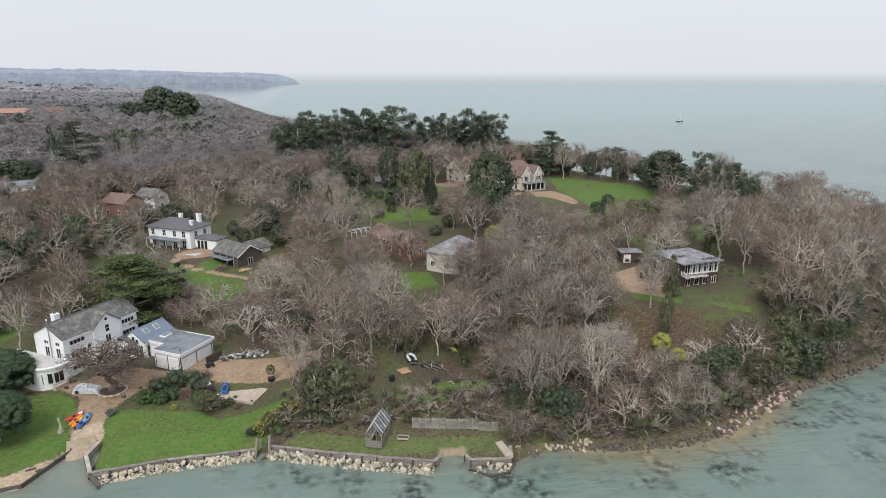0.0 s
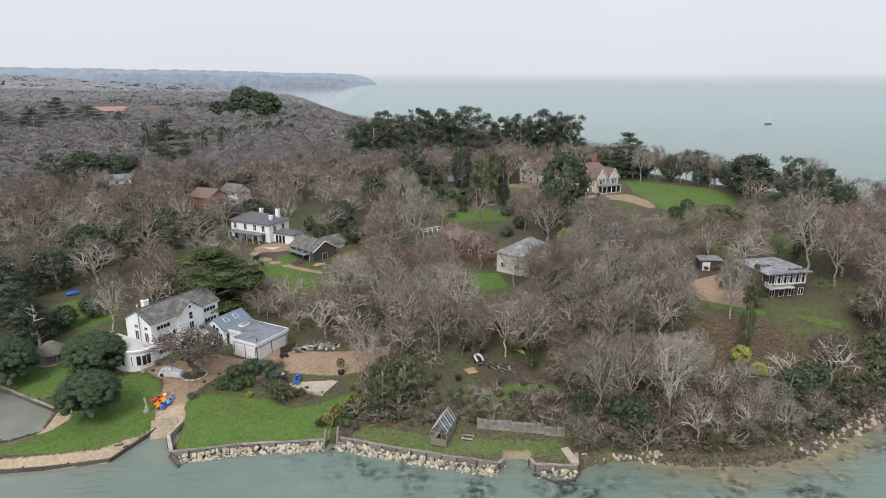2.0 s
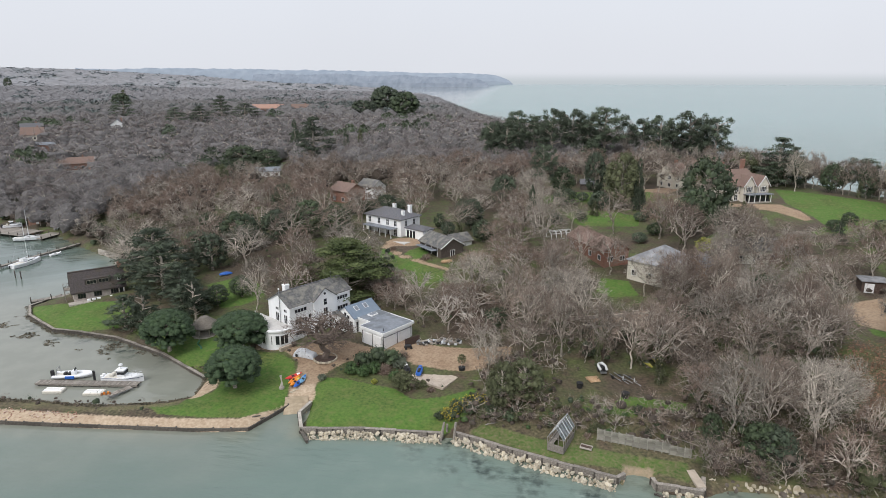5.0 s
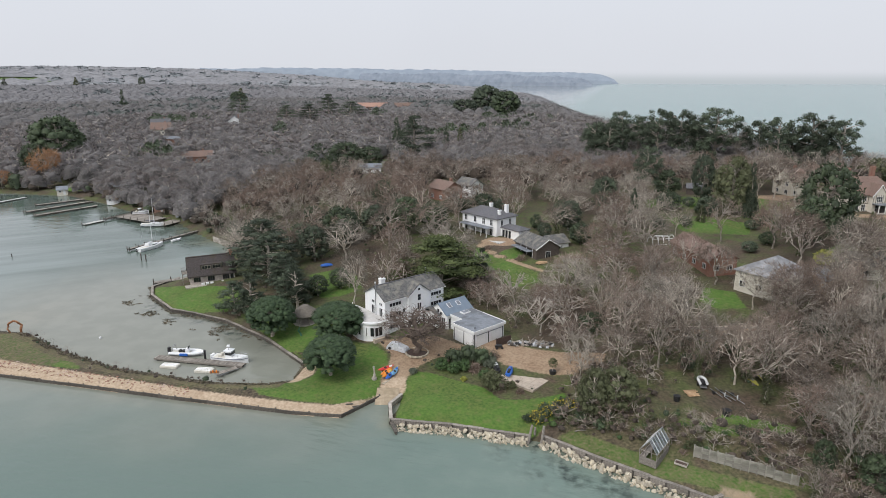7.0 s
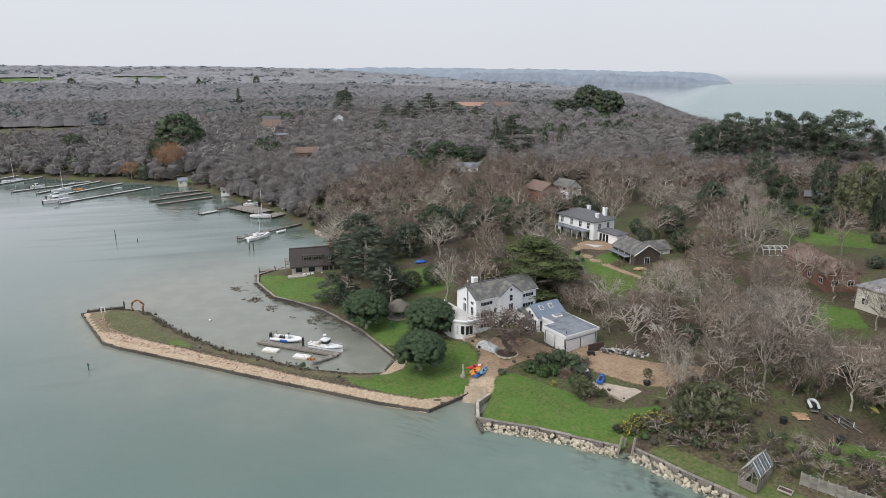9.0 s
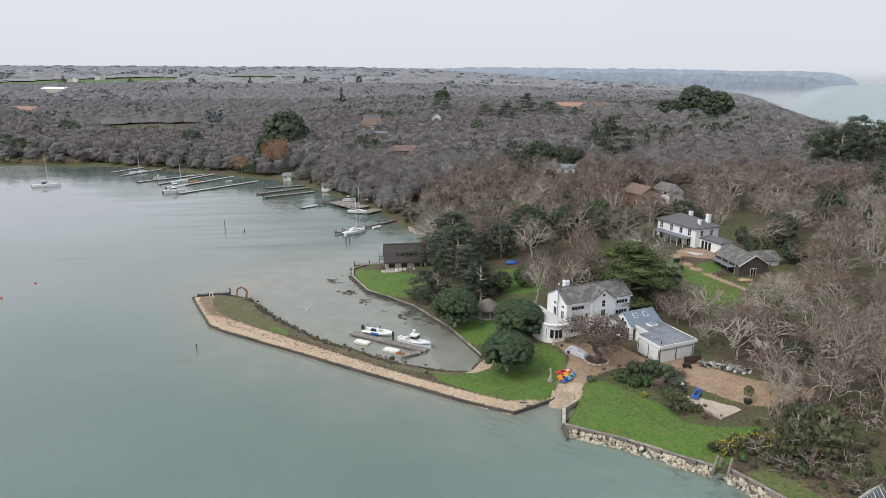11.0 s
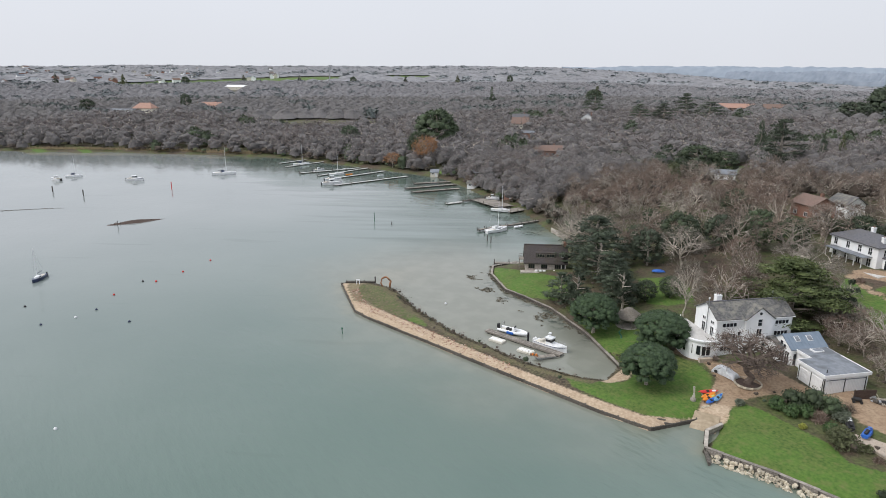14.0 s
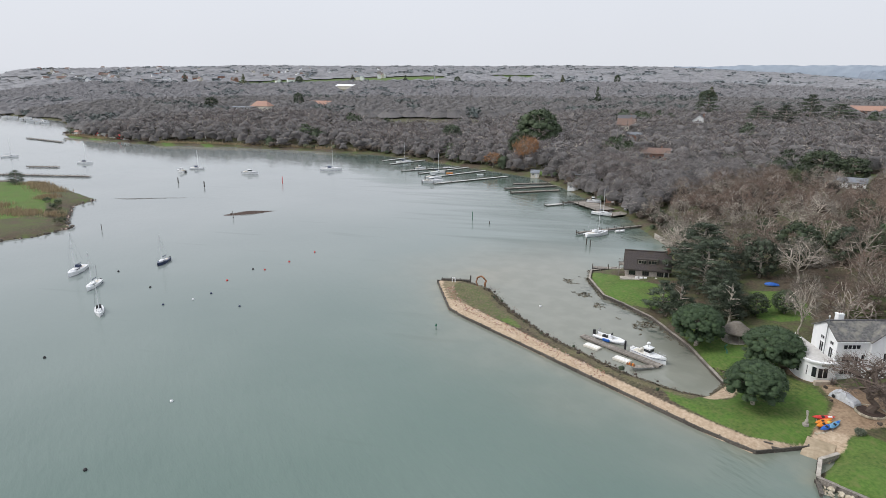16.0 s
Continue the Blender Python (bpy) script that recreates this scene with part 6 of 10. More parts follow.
# ---------------------------------------------------------------- the white house
def chimney(parent, x, y, z0, z1, w, mat, pots=2):
    bm = box(x - w / 2, y - w / 2, z0, x + w / 2, y + w / 2, z1)
    add_box(bm, x - w / 2 - 0.06, y - w / 2 - 0.06, z1 - 0.2, x + w / 2 + 0.06, y + w / 2 + 0.06, z1 - 0.05)
    c = part("chimney", bm, mat, parent)
    for k in range(pots):
        part("chimney_pot", rod((x + (k - (pots - 1) / 2) * 0.32, y, z1 - 0.04), (x + (k - (pots - 1) / 2) * 0.32, y, z1 + 0.38), 0.13, 0.10, 8), M_TILE, c, "clay pot")


def railing(parent, points, z, height, mat, gap=1.2, name="railing"):
    """A balustrade of posts, rails and balusters along a line."""
    bm = bmesh.new()
    for (ax, ay), (bx, by) in zip(points, points[1:]):
        length = math.hypot(bx - ax, by - ay)
        for k in range(max(2, int(length / 0.22))):
            t = k / max(2, int(length / 0.22))
            add_box(bm, ax + (bx - ax) * t - 0.015, ay + (by - ay) * t - 0.015, z, ax + (bx - ax) * t + 0.015, ay + (by - ay) * t + 0.015, z + height)
        add_rod(bm, (ax, ay, z + height), (bx, by, z + height), 0.045, None, 4)
        add_rod(bm, (ax, ay, z + 0.12), (bx, by, z + 0.12), 0.03, None, 4)
        add_box(bm, ax - 0.05, ay - 0.05, z, ax + 0.05, ay + 0.05, z + height + 0.08)
    return part(name, bm, mat, parent)


def arc(points, n=6):
    """A smooth closed-ended curve through points."""
    out = []
    pts = [points[0], *points, points[-1]]
    for a, b, c, d in zip(pts, pts[1:], pts[2:], pts[3:]):
        for k in range(n):
            t = k / n
            out.append(tuple(0.5 * (2 * b[i] + (c[i] - a[i]) * t + (2 * a[i] - 5 * b[i] + 4 * c[i] - d[i]) * t * t + (3 * b[i] - a[i] - 3 * c[i] + d[i]) * t ** 3) for i in range(2)))
    return out + [points[-1]]


def white_house():
    h = thing("white_house", -39.8, 104.5, 2.55, 54.9, "large white rendered house with grey slate roofs and a curved bay", "house")
    part("wall", gable_walls(0, 0, 14.4, 6.8, -1.0, 6.6, 1.9), M_WHITE, h)
    part("roof", roof_gable(0, 0, 14.4, 6.8, 6.62, 1.9, over=0.3), M_SLATE, h)
    g = part("front_gable", gable_walls(5.2, -0.5, 10.4, 3.4, -1.0, 6.5, 2.0, axis="y"), M_WHITE, h)
    part("gable_roof", roof_gable(5.2, -0.5, 10.4, 3.4, 6.52, 2.02, over=0.25, axis="y"), M_SLATE, h)
    part("ridge_cap", box(-0.3, 3.28, 8.66, 14.7, 3.52, 8.78), M_SLATE_D, h)
    for z, dx in ((5.15, 0.0), (2.95, 0.0), (0.7, 0.0)):
        hh = 0.66 if z > 5 else 0.85
        window(h, 2.4, -0.02, z, 2.7, hh, 0, 4)
        window(h, 12.4, -0.02, z, 2.6, hh, 0, 4)
    window(h, 4.4, -0.02, 3.4, 0.6, 0.7, 0, 1)
    window(g, 7.8, -0.52, 5.2, 0.8, 1.2, 0, 1, 2)
    window(g, 7.8, -0.52, 2.7, 1.0, 1.9, 0, 2)
    window(g, 6.4, -0.52, 0.4, 1.2, 1.6, 0, 2)
    window(g, 9.2, -0.52, 0.4, 1.2, 1.6, 0, 2)
    bm = rod((7.8, -0.53, 7.45), (7.8, -0.48, 7.45), 0.26, None, 14)
    part("round_window", bm, M_GLASS, h)
    part("balcony", box(6.9, -1.2, 2.45, 8.7, -0.5, 2.6), M_WHITE, h)
    railing(h, [(6.9, -0.52), (6.9, -1.18), (8.7, -1.18), (8.7, -0.52)], 2.6, 0.9, M_FRAME, name="balcony_railing")
    for y in (1.3, 3.9):
        window(h, -0.02, y, 5.35, 0.9, 0.5, -90, 2)
        window(h, -0.02, y, 3.12, 0.95, 1.65, -90, 2, name="terrace_door")
    window(h, 14.42, 3.4, 3.0, 1.2, 1.2, 90, 2)
    chimney(h, 2.6, 4.6, 6.8, 9.5, 0.95, M_WHITE)
    fl = part("flue", rod((-0.3, 2.6, 3.1), (-0.3, 2.6, 9.6), 0.09, None, 8), M_METAL, h, "tall grey metal flue")
    part("cowl", rod((-0.3, 2.6, 9.6), (-0.3, 2.6, 9.85), 0.17, 0.12, 8), M_FRAME, fl)
    part("flue", rod((14.0, 5.4, 7.0), (14.0, 5.4, 9.3), 0.08, None, 8), M_METAL, h)
    outline = arc([(0.0, -0.8), (-2.3, -0.6), (-3.9, 0.8), (-4.4, 3.2), (-3.7, 6.4), (-1.6, 9.4)], 5) + [(0.0, 9.4)]
    part("bay", prism(outline, -1.0, 2.75), M_WHITE, h, "curved single-storey bay")
    part("bay_cornice", prism([(x * 1.05, (y - 4) * 1.05 + 4) for x, y in outline], 2.75, 3.05, 0.01), M_WHITE, h)
    part("roof_terrace", prism([(x * 0.95 - 0.02, (y - 4) * 0.95 + 4) for x, y in outline], 3.05, 3.09), M_TERRACE, h, "pale decked roof terrace")
    for x, y, a in ((-2.0, -0.72, -4), (-3.35, 0.12, -50), (-4.22, 1.75, -72), (-4.36, 4.0, -98)):
        window(h, x, y, 0.35, 1.55, 1.7, a, 2)
    railing(h, [(-1.5, 9.2), (-3.4, 6.4), (-4.1, 4.2)], 3.09, 0.95, M_FRAME)
    part("door_step", box(-3.4, -1.5, -0.6, -1.0, -0.9, 0.1), M_SLAB, h)
    part("gutter", rod((-0.3, -0.32, 6.42), (5.0, -0.32, 6.42), 0.06, None, 5), M_FRAME, h)
    part("gutter", rod((10.6, -0.32, 6.42), (14.7, -0.32, 6.42), 0.06, None, 5), M_FRAME, h)
    part("drainpipe", rod((14.2, -0.1, 0.0), (14.2, -0.1, 6.4), 0.045, None, 6), M_FRAME, h)


def garden_room():
    h = thing("garden_room", -28.9, 109.0, 2.6, 54.9, "white glazed garden room with a blue-grey metal roof", "extension")
    part("wall", gable_walls(0, 0, 6.4, 5.0, -1.0, 3.2, 1.6), M_WHITE, h)
    r = part("roof", roof_gable(0, 0, 6.4, 5.0, 3.22, 1.62, over=0.3, thick=0.12), M_ZINC, h)
    a = 1.62 / 2.5
    for k in range(12):
        x = -0.2 + k * 0.62
        bm = rod((x, -0.28, 3.22 - 0.28 * a + 0.14), (x, 2.5, 4.84 + 0.14), 0.03, None, 4)
        part("seam", bm, M_ZINC, r)
    for x in (1.9, 4.2):
        bm = box(-0.45, -0.55, 0, 0.45, 0.55, 0.09)
        sk = part("skylight", bm, M_FRAME, h, m=pose(x, 1.5, 3.22 + 1.5 * a + 0.1, math.degrees(math.atan(a)), 0, 0))
        part("pane", box(-0.38, -0.48, 0.09, 0.38, 0.48, 0.10), M_LEAD, sk)
    for y in (0.9, 2.0, 3.1, 4.2):
        window(h, -0.02, y, 0.15, 0.95, 2.2, -90, 2)
    for y, hh in ((1.7, 0.7), (2.5, 1.1), (3.3, 0.7)):
        window(h, -0.02, y, 2.65, 0.7, hh, -90, 1)
    for x in (1.0, 2.6, 4.2, 5.6):
        window(h, x, -0.02, 0.2, 1.2, 2.1, 0, 2)
    link = thing("entrance_link", -33.5, 108.5, 2.6, 54.9, "low white entrance link beside the white house", "extension")
    part("wall", box(2.2, -1.6, -1.0, 6.4, 3.2, 2.7), M_WHITE, link)
    part("roof", roof_gable(2.2, -1.6, 6.4, 3.2, 2.72, 0.8, over=0.25), M_SLATE, link)
    window(link, 4.2, -1.62, 0.3, 1.6, 1.9, 0, 2)


def flat_garage():
    h = thing("garage", -22.0, 102.4, 2.6, 56, "white flat-roofed garage block with timber doors", "garage")
    part("wall", box(0, 0, -1.0, 7.6, 5.6, 2.75), M_WHITE, h)
    part("fascia", box(-0.3, -0.3, 2.75, 7.9, 5.9, 3.2), M_WHITE, h)
    part("roof", box(-0.12, -0.12, 3.2, 7.72, 5.72, 3.23), M_LEAD, h, "grey sheet roof with dark stains")
    part("rear_wall", box(2.6, 5.9, -1.0, 7.7, 9.25, 2.74), M_WHITE, h)
    part("rear_fascia", box(2.3, 5.9, 2.74, 8.0, 9.25, 3.2), M_WHITE, h)
    part("rear_roof", box(2.42, 5.72, 3.2, 7.88, 9.2, 3.225), M_LEAD, h)
    part("roof_edge", box(-0.3, -0.3, 3.2, 7.9, -0.18, 3.27), M_FRAME, h)
    part("roof_edge", box(-0.3, 5.78, 3.2, 2.3, 5.9, 3.27), M_FRAME, h)
    part("roof_edge", box(-0.3, -0.18, 3.2, -0.18, 5.78, 3.27), M_FRAME, h)
    part("roof_edge", box(7.78, -0.18, 3.2, 7.9, 5.9, 3.27), M_FRAME, h)
    part("roof_edge", box(2.3, 5.9, 3.2, 2.42, 9.25, 3.27), M_FRAME, h)
    sk = part("skylight", box(4.2, 7.3, 3.225, 6.0, 8.6, 3.5, bevel=0.05), M_FRAME, h)
    part("pane", box(4.35, 7.45, 3.5, 5.85, 8.45, 3.52), M_LEAD, sk)
    for x0, y0, x1, y1 in ((1.2, 2.6, 3.4, 4.2), (4.6, 0.8, 6.8, 2.0)):
        part("roof_sheet", box(x0, y0, 3.23, x1, y1, 3.236), M_LEAD, h)
    part("vent_pipe", rod((0.8, 0.7, 3.2), (0.8, 0.7, 3.7), 0.08, None, 6), M_BLACK, h)
    for y0 in (0.35, 2.9):
        d = part("garage_door", box(-0.06, y0, -0.2, -0.003, y0 + 2.3, 2.2), M_FRAME, h, "white boarded double door")
        for k in range(9):
            part("batten", box(-0.085, y0 + 0.05 + k * 0.265, -0.15, -0.06, y0 + 0.09 + k * 0.265, 2.15), M_WHITE, d)
    for x0 in (0.5, 4.2):
        d = part("garage_door", box(x0, -0.06, -0.2, x0 + 2.9, -0.003, 2.2), M_FRAME, h, "white boarded double door")
        for k in range(11):
            part("batten", box(x0 + 0.05 + k * 0.27, -0.085, -0.15, x0 + 0.09 + k * 0.27, -0.06, 2.15), M_WHITE, d)
    part("corner_post", box(-0.1, -0.1, -0.3, 0.02, 0.02, 2.75), M_BLACK, h)
    # Black strips laid on the wall as the shade of the door gaps.
    for y in (0.22, 2.7, 5.28):
        part("door_reveal", box(-0.05, y, -0.3, -0.003, y + 0.12, 2.4), M_BLACK, h)
    for x in (3.5, 7.2):
        part("door_reveal", box(x, -0.05, -0.3, x + 0.14, -0.003, 2.4), M_BLACK, h)
    part("door_lintel", box(0.3, -0.07, 2.22, 7.3, -0.003, 2.32), M_LEAD, h)
    part("ramp", box(1.0, -1.7, -0.5, 3.6, -0.1, -0.22), M_OLDWOOD, h)


def fence_panels(name, points, height, mat, label, z=None, width=1.8, gap=0.06):
    """A fence of separate panels between posts."""
    x0, y0 = points[0]
    t = thing(name, x0, y0, ground_z(x0, y0) if z is None else z, 0, label, "fence")
    for (ax, ay), (bx, by) in zip(points, points[1:]):
        n = max(1, round(math.hypot(bx - ax, by - ay) / width))
        ang = math.degrees(math.atan2(by - ay, bx - ax))
        length = math.hypot(bx - ax, by - ay) / n
        for k in range(n):
            px, py = ax + (bx - ax) * k / n, ay + (by - ay) * k / n
            pz = (ground_z(px, py) if z is None else z) - t.matrix_world.translation.z
            m = pose(px - x0, py - y0, pz, 0, 0, ang)
            part("post", box(-0.07, -0.07, -0.4, 0.07, 0.07, height + 0.12), mat, t, m=m)
            pn = part("panel", box(0.07, -0.03, 0.02, length - 0.07, 0.03, height), mat, t, m=m)
            for j in range(int(length / 0.3)):
                part("board", box(0.1 + j * 0.3, -0.05, 0.02, 0.1 + j * 0.3 + 0.25, -0.03, height - 0.03 * (j % 2)), mat, pn)
    return t


white_house()
garden_room()
flat_garage()
fence_panels("yard_fence", [(-18.2, 103.8), (-15.9, 106.2)], 1.5, M_BROWN, "brown close-boarded fence beside the garage")


# ---------------------------------------------------------------- the villa and its barn
def villa():
    h = thing("villa", -29.0, 161.4, 8.2, -33.3, "white two-storey villa with a hipped slate roof", "house")
    part("wall", box(-13.3, 0, -1.5, 0, 7.6, 5.1), M_WHITE, h)
    part("roof", roof_gable(-13.3, 0, 0, 7.6, 5.12, 1.7, over=0.5, hip=4.2), M_SLATE_D, h)
    part("eave_board", box(-13.6, -0.3, 4.75, 0.3, 7.9, 4.9), M_FRAME, h)
    chimney(h, -1.6, 5.4, 5.2, 8.1, 0.9, M_WHITE)
    chimney(h, -8.2, 6.2, 5.2, 7.5, 0.8, M_WHITE)
    chimney(h, -1.2, 2.2, 5.2, 7.0, 0.7, M_WHITE, 1)
    for x in (-11.8, -8.2, -4.9, -2.0):
        window(h, x, -0.02, 3.0, 1.0, 1.5, 0, 2, 2)
        window(h, x, -0.02, 0.3, 1.1, 1.8, 0, 2, 2)
    for y in (2.0, 5.2):
        window(h, 0.02, y, 3.0, 0.9, 1.4, 90, 2, 2)
    window(h, 0.02, 2.2, 0.4, 1.1, 1.7, 90, 2, 2)
    v = part("veranda", box(-12.2, -2.4, 2.35, -1.4, -0.02, 2.5), M_FRAME, h, "white veranda along the front")
    part("veranda_roof", prism([(-12.4, -2.6), (-1.2, -2.6), (-1.2, -0.02), (-12.4, -0.02)], 2.5, 2.62), M_LEAD, v)
    for k in range(6):
        x = -12.0 + k * 2.08
        part("veranda_post", box(x - 0.07, -2.35, -1.0, x + 0.07, -2.21, 2.36), M_FRAME, v)
    part("terrace", box(-13, -3.6, -1.2, 4.5, -0.02, -0.12), M_TERRACE, h)
    for k in range(4):
        part("step", box(-10.5, -3.9 - 0.3 * k, -1.4, -7.5, -3.6 - 0.3 * k, -0.25 - 0.16 * k), M_CONCRETE, h)
    a = part("annex", box(0.02, 1.6, -1.4, 6.6, 5.6, 2.6), M_WHITE, h, "white single-storey sun room")
    part("annex_roof", roof_gable(0.05, 1.6, 6.6, 5.6, 2.62, 0.75, over=0.3, hip=1.6), M_SLATE_D, a)
    for x in (1.1, 2.2, 3.3):
        window(a, x, 1.58, 0.05, 0.9, 2.1, 0, 1)
    window(a, 6.62, 3.6, 0.6, 1.0, 1.2, 90, 2)


def barn():
    h = thing("barn_garage", -16.6, 147.4, 6.95, 41, "dark weatherboarded barn garage with grey slate roofs", "garage")
    part("wall", gable_walls(0, 0, 6.7, 9.5, -1.2, 2.6, 2.0, axis="y"), M_BOARD, h)
    part("roof", roof_gable(0, 0, 6.7, 9.5, 2.62, 2.0, over=0.4, axis="y"), M_SLATE, h)
    part("bargeboard", rod((-0.45, -0.45, 2.38), (3.35, -0.45, 4.66), 0.10, None, 4), M_FRAME, h)
    part("bargeboard", rod((7.15, -0.45, 2.38), (3.35, -0.45, 4.66), 0.10, None, 4), M_FRAME, h)
    for k in range(22):
        part("batten", box(0.15 + k * 0.3, -0.03, -0.6, 0.19 + k * 0.3, -0.003, 2.55), M_BOARD, h)
    window(h, 3.4, -0.04, 0.1, 1.3, 1.5, 0, 2, name="door")
    part("wing", gable_walls(6.72, 3.2, 12.0, 8.6, -1.2, 2.3, 1.5), M_WHITE, h)
    part("wing_roof", roof_gable(6.4, 3.2, 12.0, 8.6, 2.32, 1.5, over=0.35), M_SLATE, h)
    window(h, 9.4, 3.18, 0.5, 1.2, 1.1, 0, 2)
    for k in range(3):
        part("bay_post", box(-0.12, 1.5 + k * 2.6, -0.8, 0.0, 1.7 + k * 2.6, 2.6), M_FRAME, h)
        # A black sheet on the closed wall stands for the bay's shade.
        part("bay_opening", box(-0.03, 1.9 + k * 2.6, -0.6, -0.003, 3.8 + k * 2.6, 1.9), M_BLACK, h)
    part("lean_to", box(-1.9, 1.2, 1.75, -0.1, 8.8, 1.85), M_LEAD, h)


def car(name, x, y, rot, paint, label):
    z = ground_z(x, y)
    t = thing(name, x, y, z, rot, label, "car")
    bm = bmesh.new()
    prof = [(-2.1, 0.32), (-2.15, 0.75), (-1.95, 0.95), (-1.0, 1.0), (1.1, 0.98), (1.95, 0.86), (2.12, 0.62), (2.08, 0.32)]
    rows = [[bm.verts.new((px, s * (0.86 if 0.5 < pz < 0.96 else 0.80), pz)) for px, pz in prof] for s in (-1, 1)]
    n = len(prof)
    for k in range(n):
        bm.faces.new([rows[0][k], rows[0][(k + 1) % n], rows[1][(k + 1) % n], rows[1][k]])
    bm.faces.new(list(reversed(rows[0])))
    bm.faces.new(rows[1])
    bmesh.ops.recalc_face_normals(bm, faces=bm.faces[:])
    part("body", bm, paint, t)
    bm = bmesh.new()
    lo = [bm.verts.new(p) for p in ((-1.75, -0.76, 0.97), (1.05, -0.76, 0.97), (1.05, 0.76, 0.97), (-1.75, 0.76, 0.97))]
    up = [bm.verts.new(p) for p in ((-1.35, -0.6, 1.46), (0.35, -0.6, 1.46), (0.35, 0.6, 1.46), (-1.35, 0.6, 1.46))]
    for k in range(4):
        bm.faces.new([lo[k], lo[(k + 1) % 4], up[(k + 1) % 4], up[k]])
    part("windows", bm, M_GLASS, t)
    part("car_roof", box(-1.4, -0.62, 1.45, 0.4, 0.62, 1.5, bevel=0.02), paint, t)
    for px in (-1.35, 1.3):
        for s in (-1, 1):
            w = part("wheel", rod((px, s * 0.72, 0.32), (px, s * 0.9, 0.32), 0.32, None, 12), M_BLACK, t)
            part("rim", rod((px, s * 0.9, 0.32), (px, s * 0.915, 0.32), 0.2, None, 10), M_METAL, w)
    for s in (-1, 1):
        part("headlight", box(2.02, s * 0.62 - 0.15, 0.66, 2.11, s * 0.62 + 0.15, 0.78), M_FRAME, t)


villa()
barn()
car("car", -22.6, 162.4, 30, M_CAR_D, "dark estate car parked beside the villa")
car("car", -20.6, 159.6, 25, M_CAR_S, "silver car parked beside the villa's sun room")
car("car", 26.6, 198.5, 10, M_CAR_S, "silver-blue car parked between garden hedges")
car("car", 71.4, 119.0, 60, M_CAR_D, "dark car parked on pale gravel")


# ---------------------------------------------------------------- other houses
def thatched_house():
    h = thing("thatched_house", -95.6, 121.6, 1.7, 40, "pale stone cottage with a steep dark roof and a wide dormer", "house")
    part("wall", gable_walls(0, 0.4, 10.3, 6.0, -1.0, 2.3, 3.4), M_PINKSTONE, h)
    part("roof", roof_gable(0, 0.4, 10.3, 6.0, 2.32, 3.5, over=0.45, thick=0.35), M_THATCH, h)
    part("ridge", rod((-0.4, 3.2, 6.08), (10.7, 3.2, 6.08), 0.22, None, 6), M_THATCH, h)
    d = part("dormer", box(2.6, 0.9, 3.1, 7.6, 3.0, 4.6), M_THATCH, h, "wide flat-topped dormer")
    for x in (3.9, 6.3):
        window(d, x, 0.88, 3.45, 1.9, 0.75, 0, 3, 1, M_OLDWOOD)
    window(h, 9.4, 0.6, 3.6, 0.5, 0.9, 0, 1)
    for x in (1.6, 4.8, 8.2):
        window(h, x, 0.38, 0.6, 1.5, 1.1, 0, 3, 1, M_WETWOOD)
    window(h, 9.6, 0.38, 0.0, 0.9, 1.9, 0, 1, name="door")
    part("balcony", box(-1.6, 2.0, 2.3, -0.02, 4.4, 2.4), M_OLDWOOD, h)
    railing(h, [(-0.1, 2.0), (-1.6, 2.0), (-1.6, 4.4), (-0.1, 4.4)], 2.4, 0.9, M_OLDWOOD)
    for x, y in ((-1.5, 2.1), (-1.5, 4.3)):
        part("balcony_post", box(x - 0.07, y - 0.07, -1.2, x + 0.07, y + 0.07, 2.3), M_OLDWOOD, h)
    part("terrace", box(-1.2, -1.6, -0.9, 10.0, 0.38, 0.02), M_CONCRETE, h)
    for x in (2.4, 3.4, 4.4, 7.0):
        part("garden_seat", box(x, -0.9, 0.02, x + 0.75, -0.3, 0.45, bevel=0.05), M_FRAME, h)
    chimney(h, 10.0, 3.2, 5.0, 7.0, 0.7, M_BRICK, 1)


def pole_building(name, x, y, r, label):
    """A round open shelter under a conical thatched roof."""
    h = thing(name, x, y, ground_z(x, y), 0, label, "shelter")
    n = 12
    bm = bmesh.new()
    lo = [bm.verts.new((r * 1.12 * math.cos(2 * math.pi * k / n), r * 1.12 * math.sin(2 * math.pi * k / n), 1.95)) for k in range(n)]
    li = [bm.verts.new((v.co.x * 0.98, v.co.y * 0.98, 1.72)) for v in lo]
    up = [bm.verts.new((r * 0.3 * math.cos(2 * math.pi * k / n), r * 0.3 * math.sin(2 * math.pi * k / n), 3.55)) for k in range(n)]
    for k in range(n):
        j = (k + 1) % n
        bm.faces.new([lo[k], lo[j], up[j], up[k]])
        bm.faces.new([li[j], li[k], lo[k], lo[j]][::-1])
    bm.faces.new(up)
    bm.faces.new(list(reversed(li)))
    part("roof", bm, M_PALE_THATCH, h)
    for k in range(8):
        a = 2 * math.pi * k / 8
        part("post", rod((r * 0.95 * math.cos(a), r * 0.95 * math.sin(a), -0.2), (r * 0.95 * math.cos(a), r * 0.95 * math.sin(a), 1.9), 0.09, None, 6), M_OLDWOOD, h)
    part("floor", prism([(r * math.cos(2 * math.pi * k / n), r * math.sin(2 * math.pi * k / n)) for k in range(n)], -0.3, 0.1), M_CONCRETE, h)
    part("back_screen", prism([(r * 0.9 * math.cos(a), r * 0.9 * math.sin(a)) for a in np.linspace(0.6, 2.8, 8)] + [(r * 0.86 * math.cos(a), r * 0.86 * math.sin(a)) for a in np.linspace(2.8, 0.6, 8)], 0.1, 1.6), M_BOARD, h)


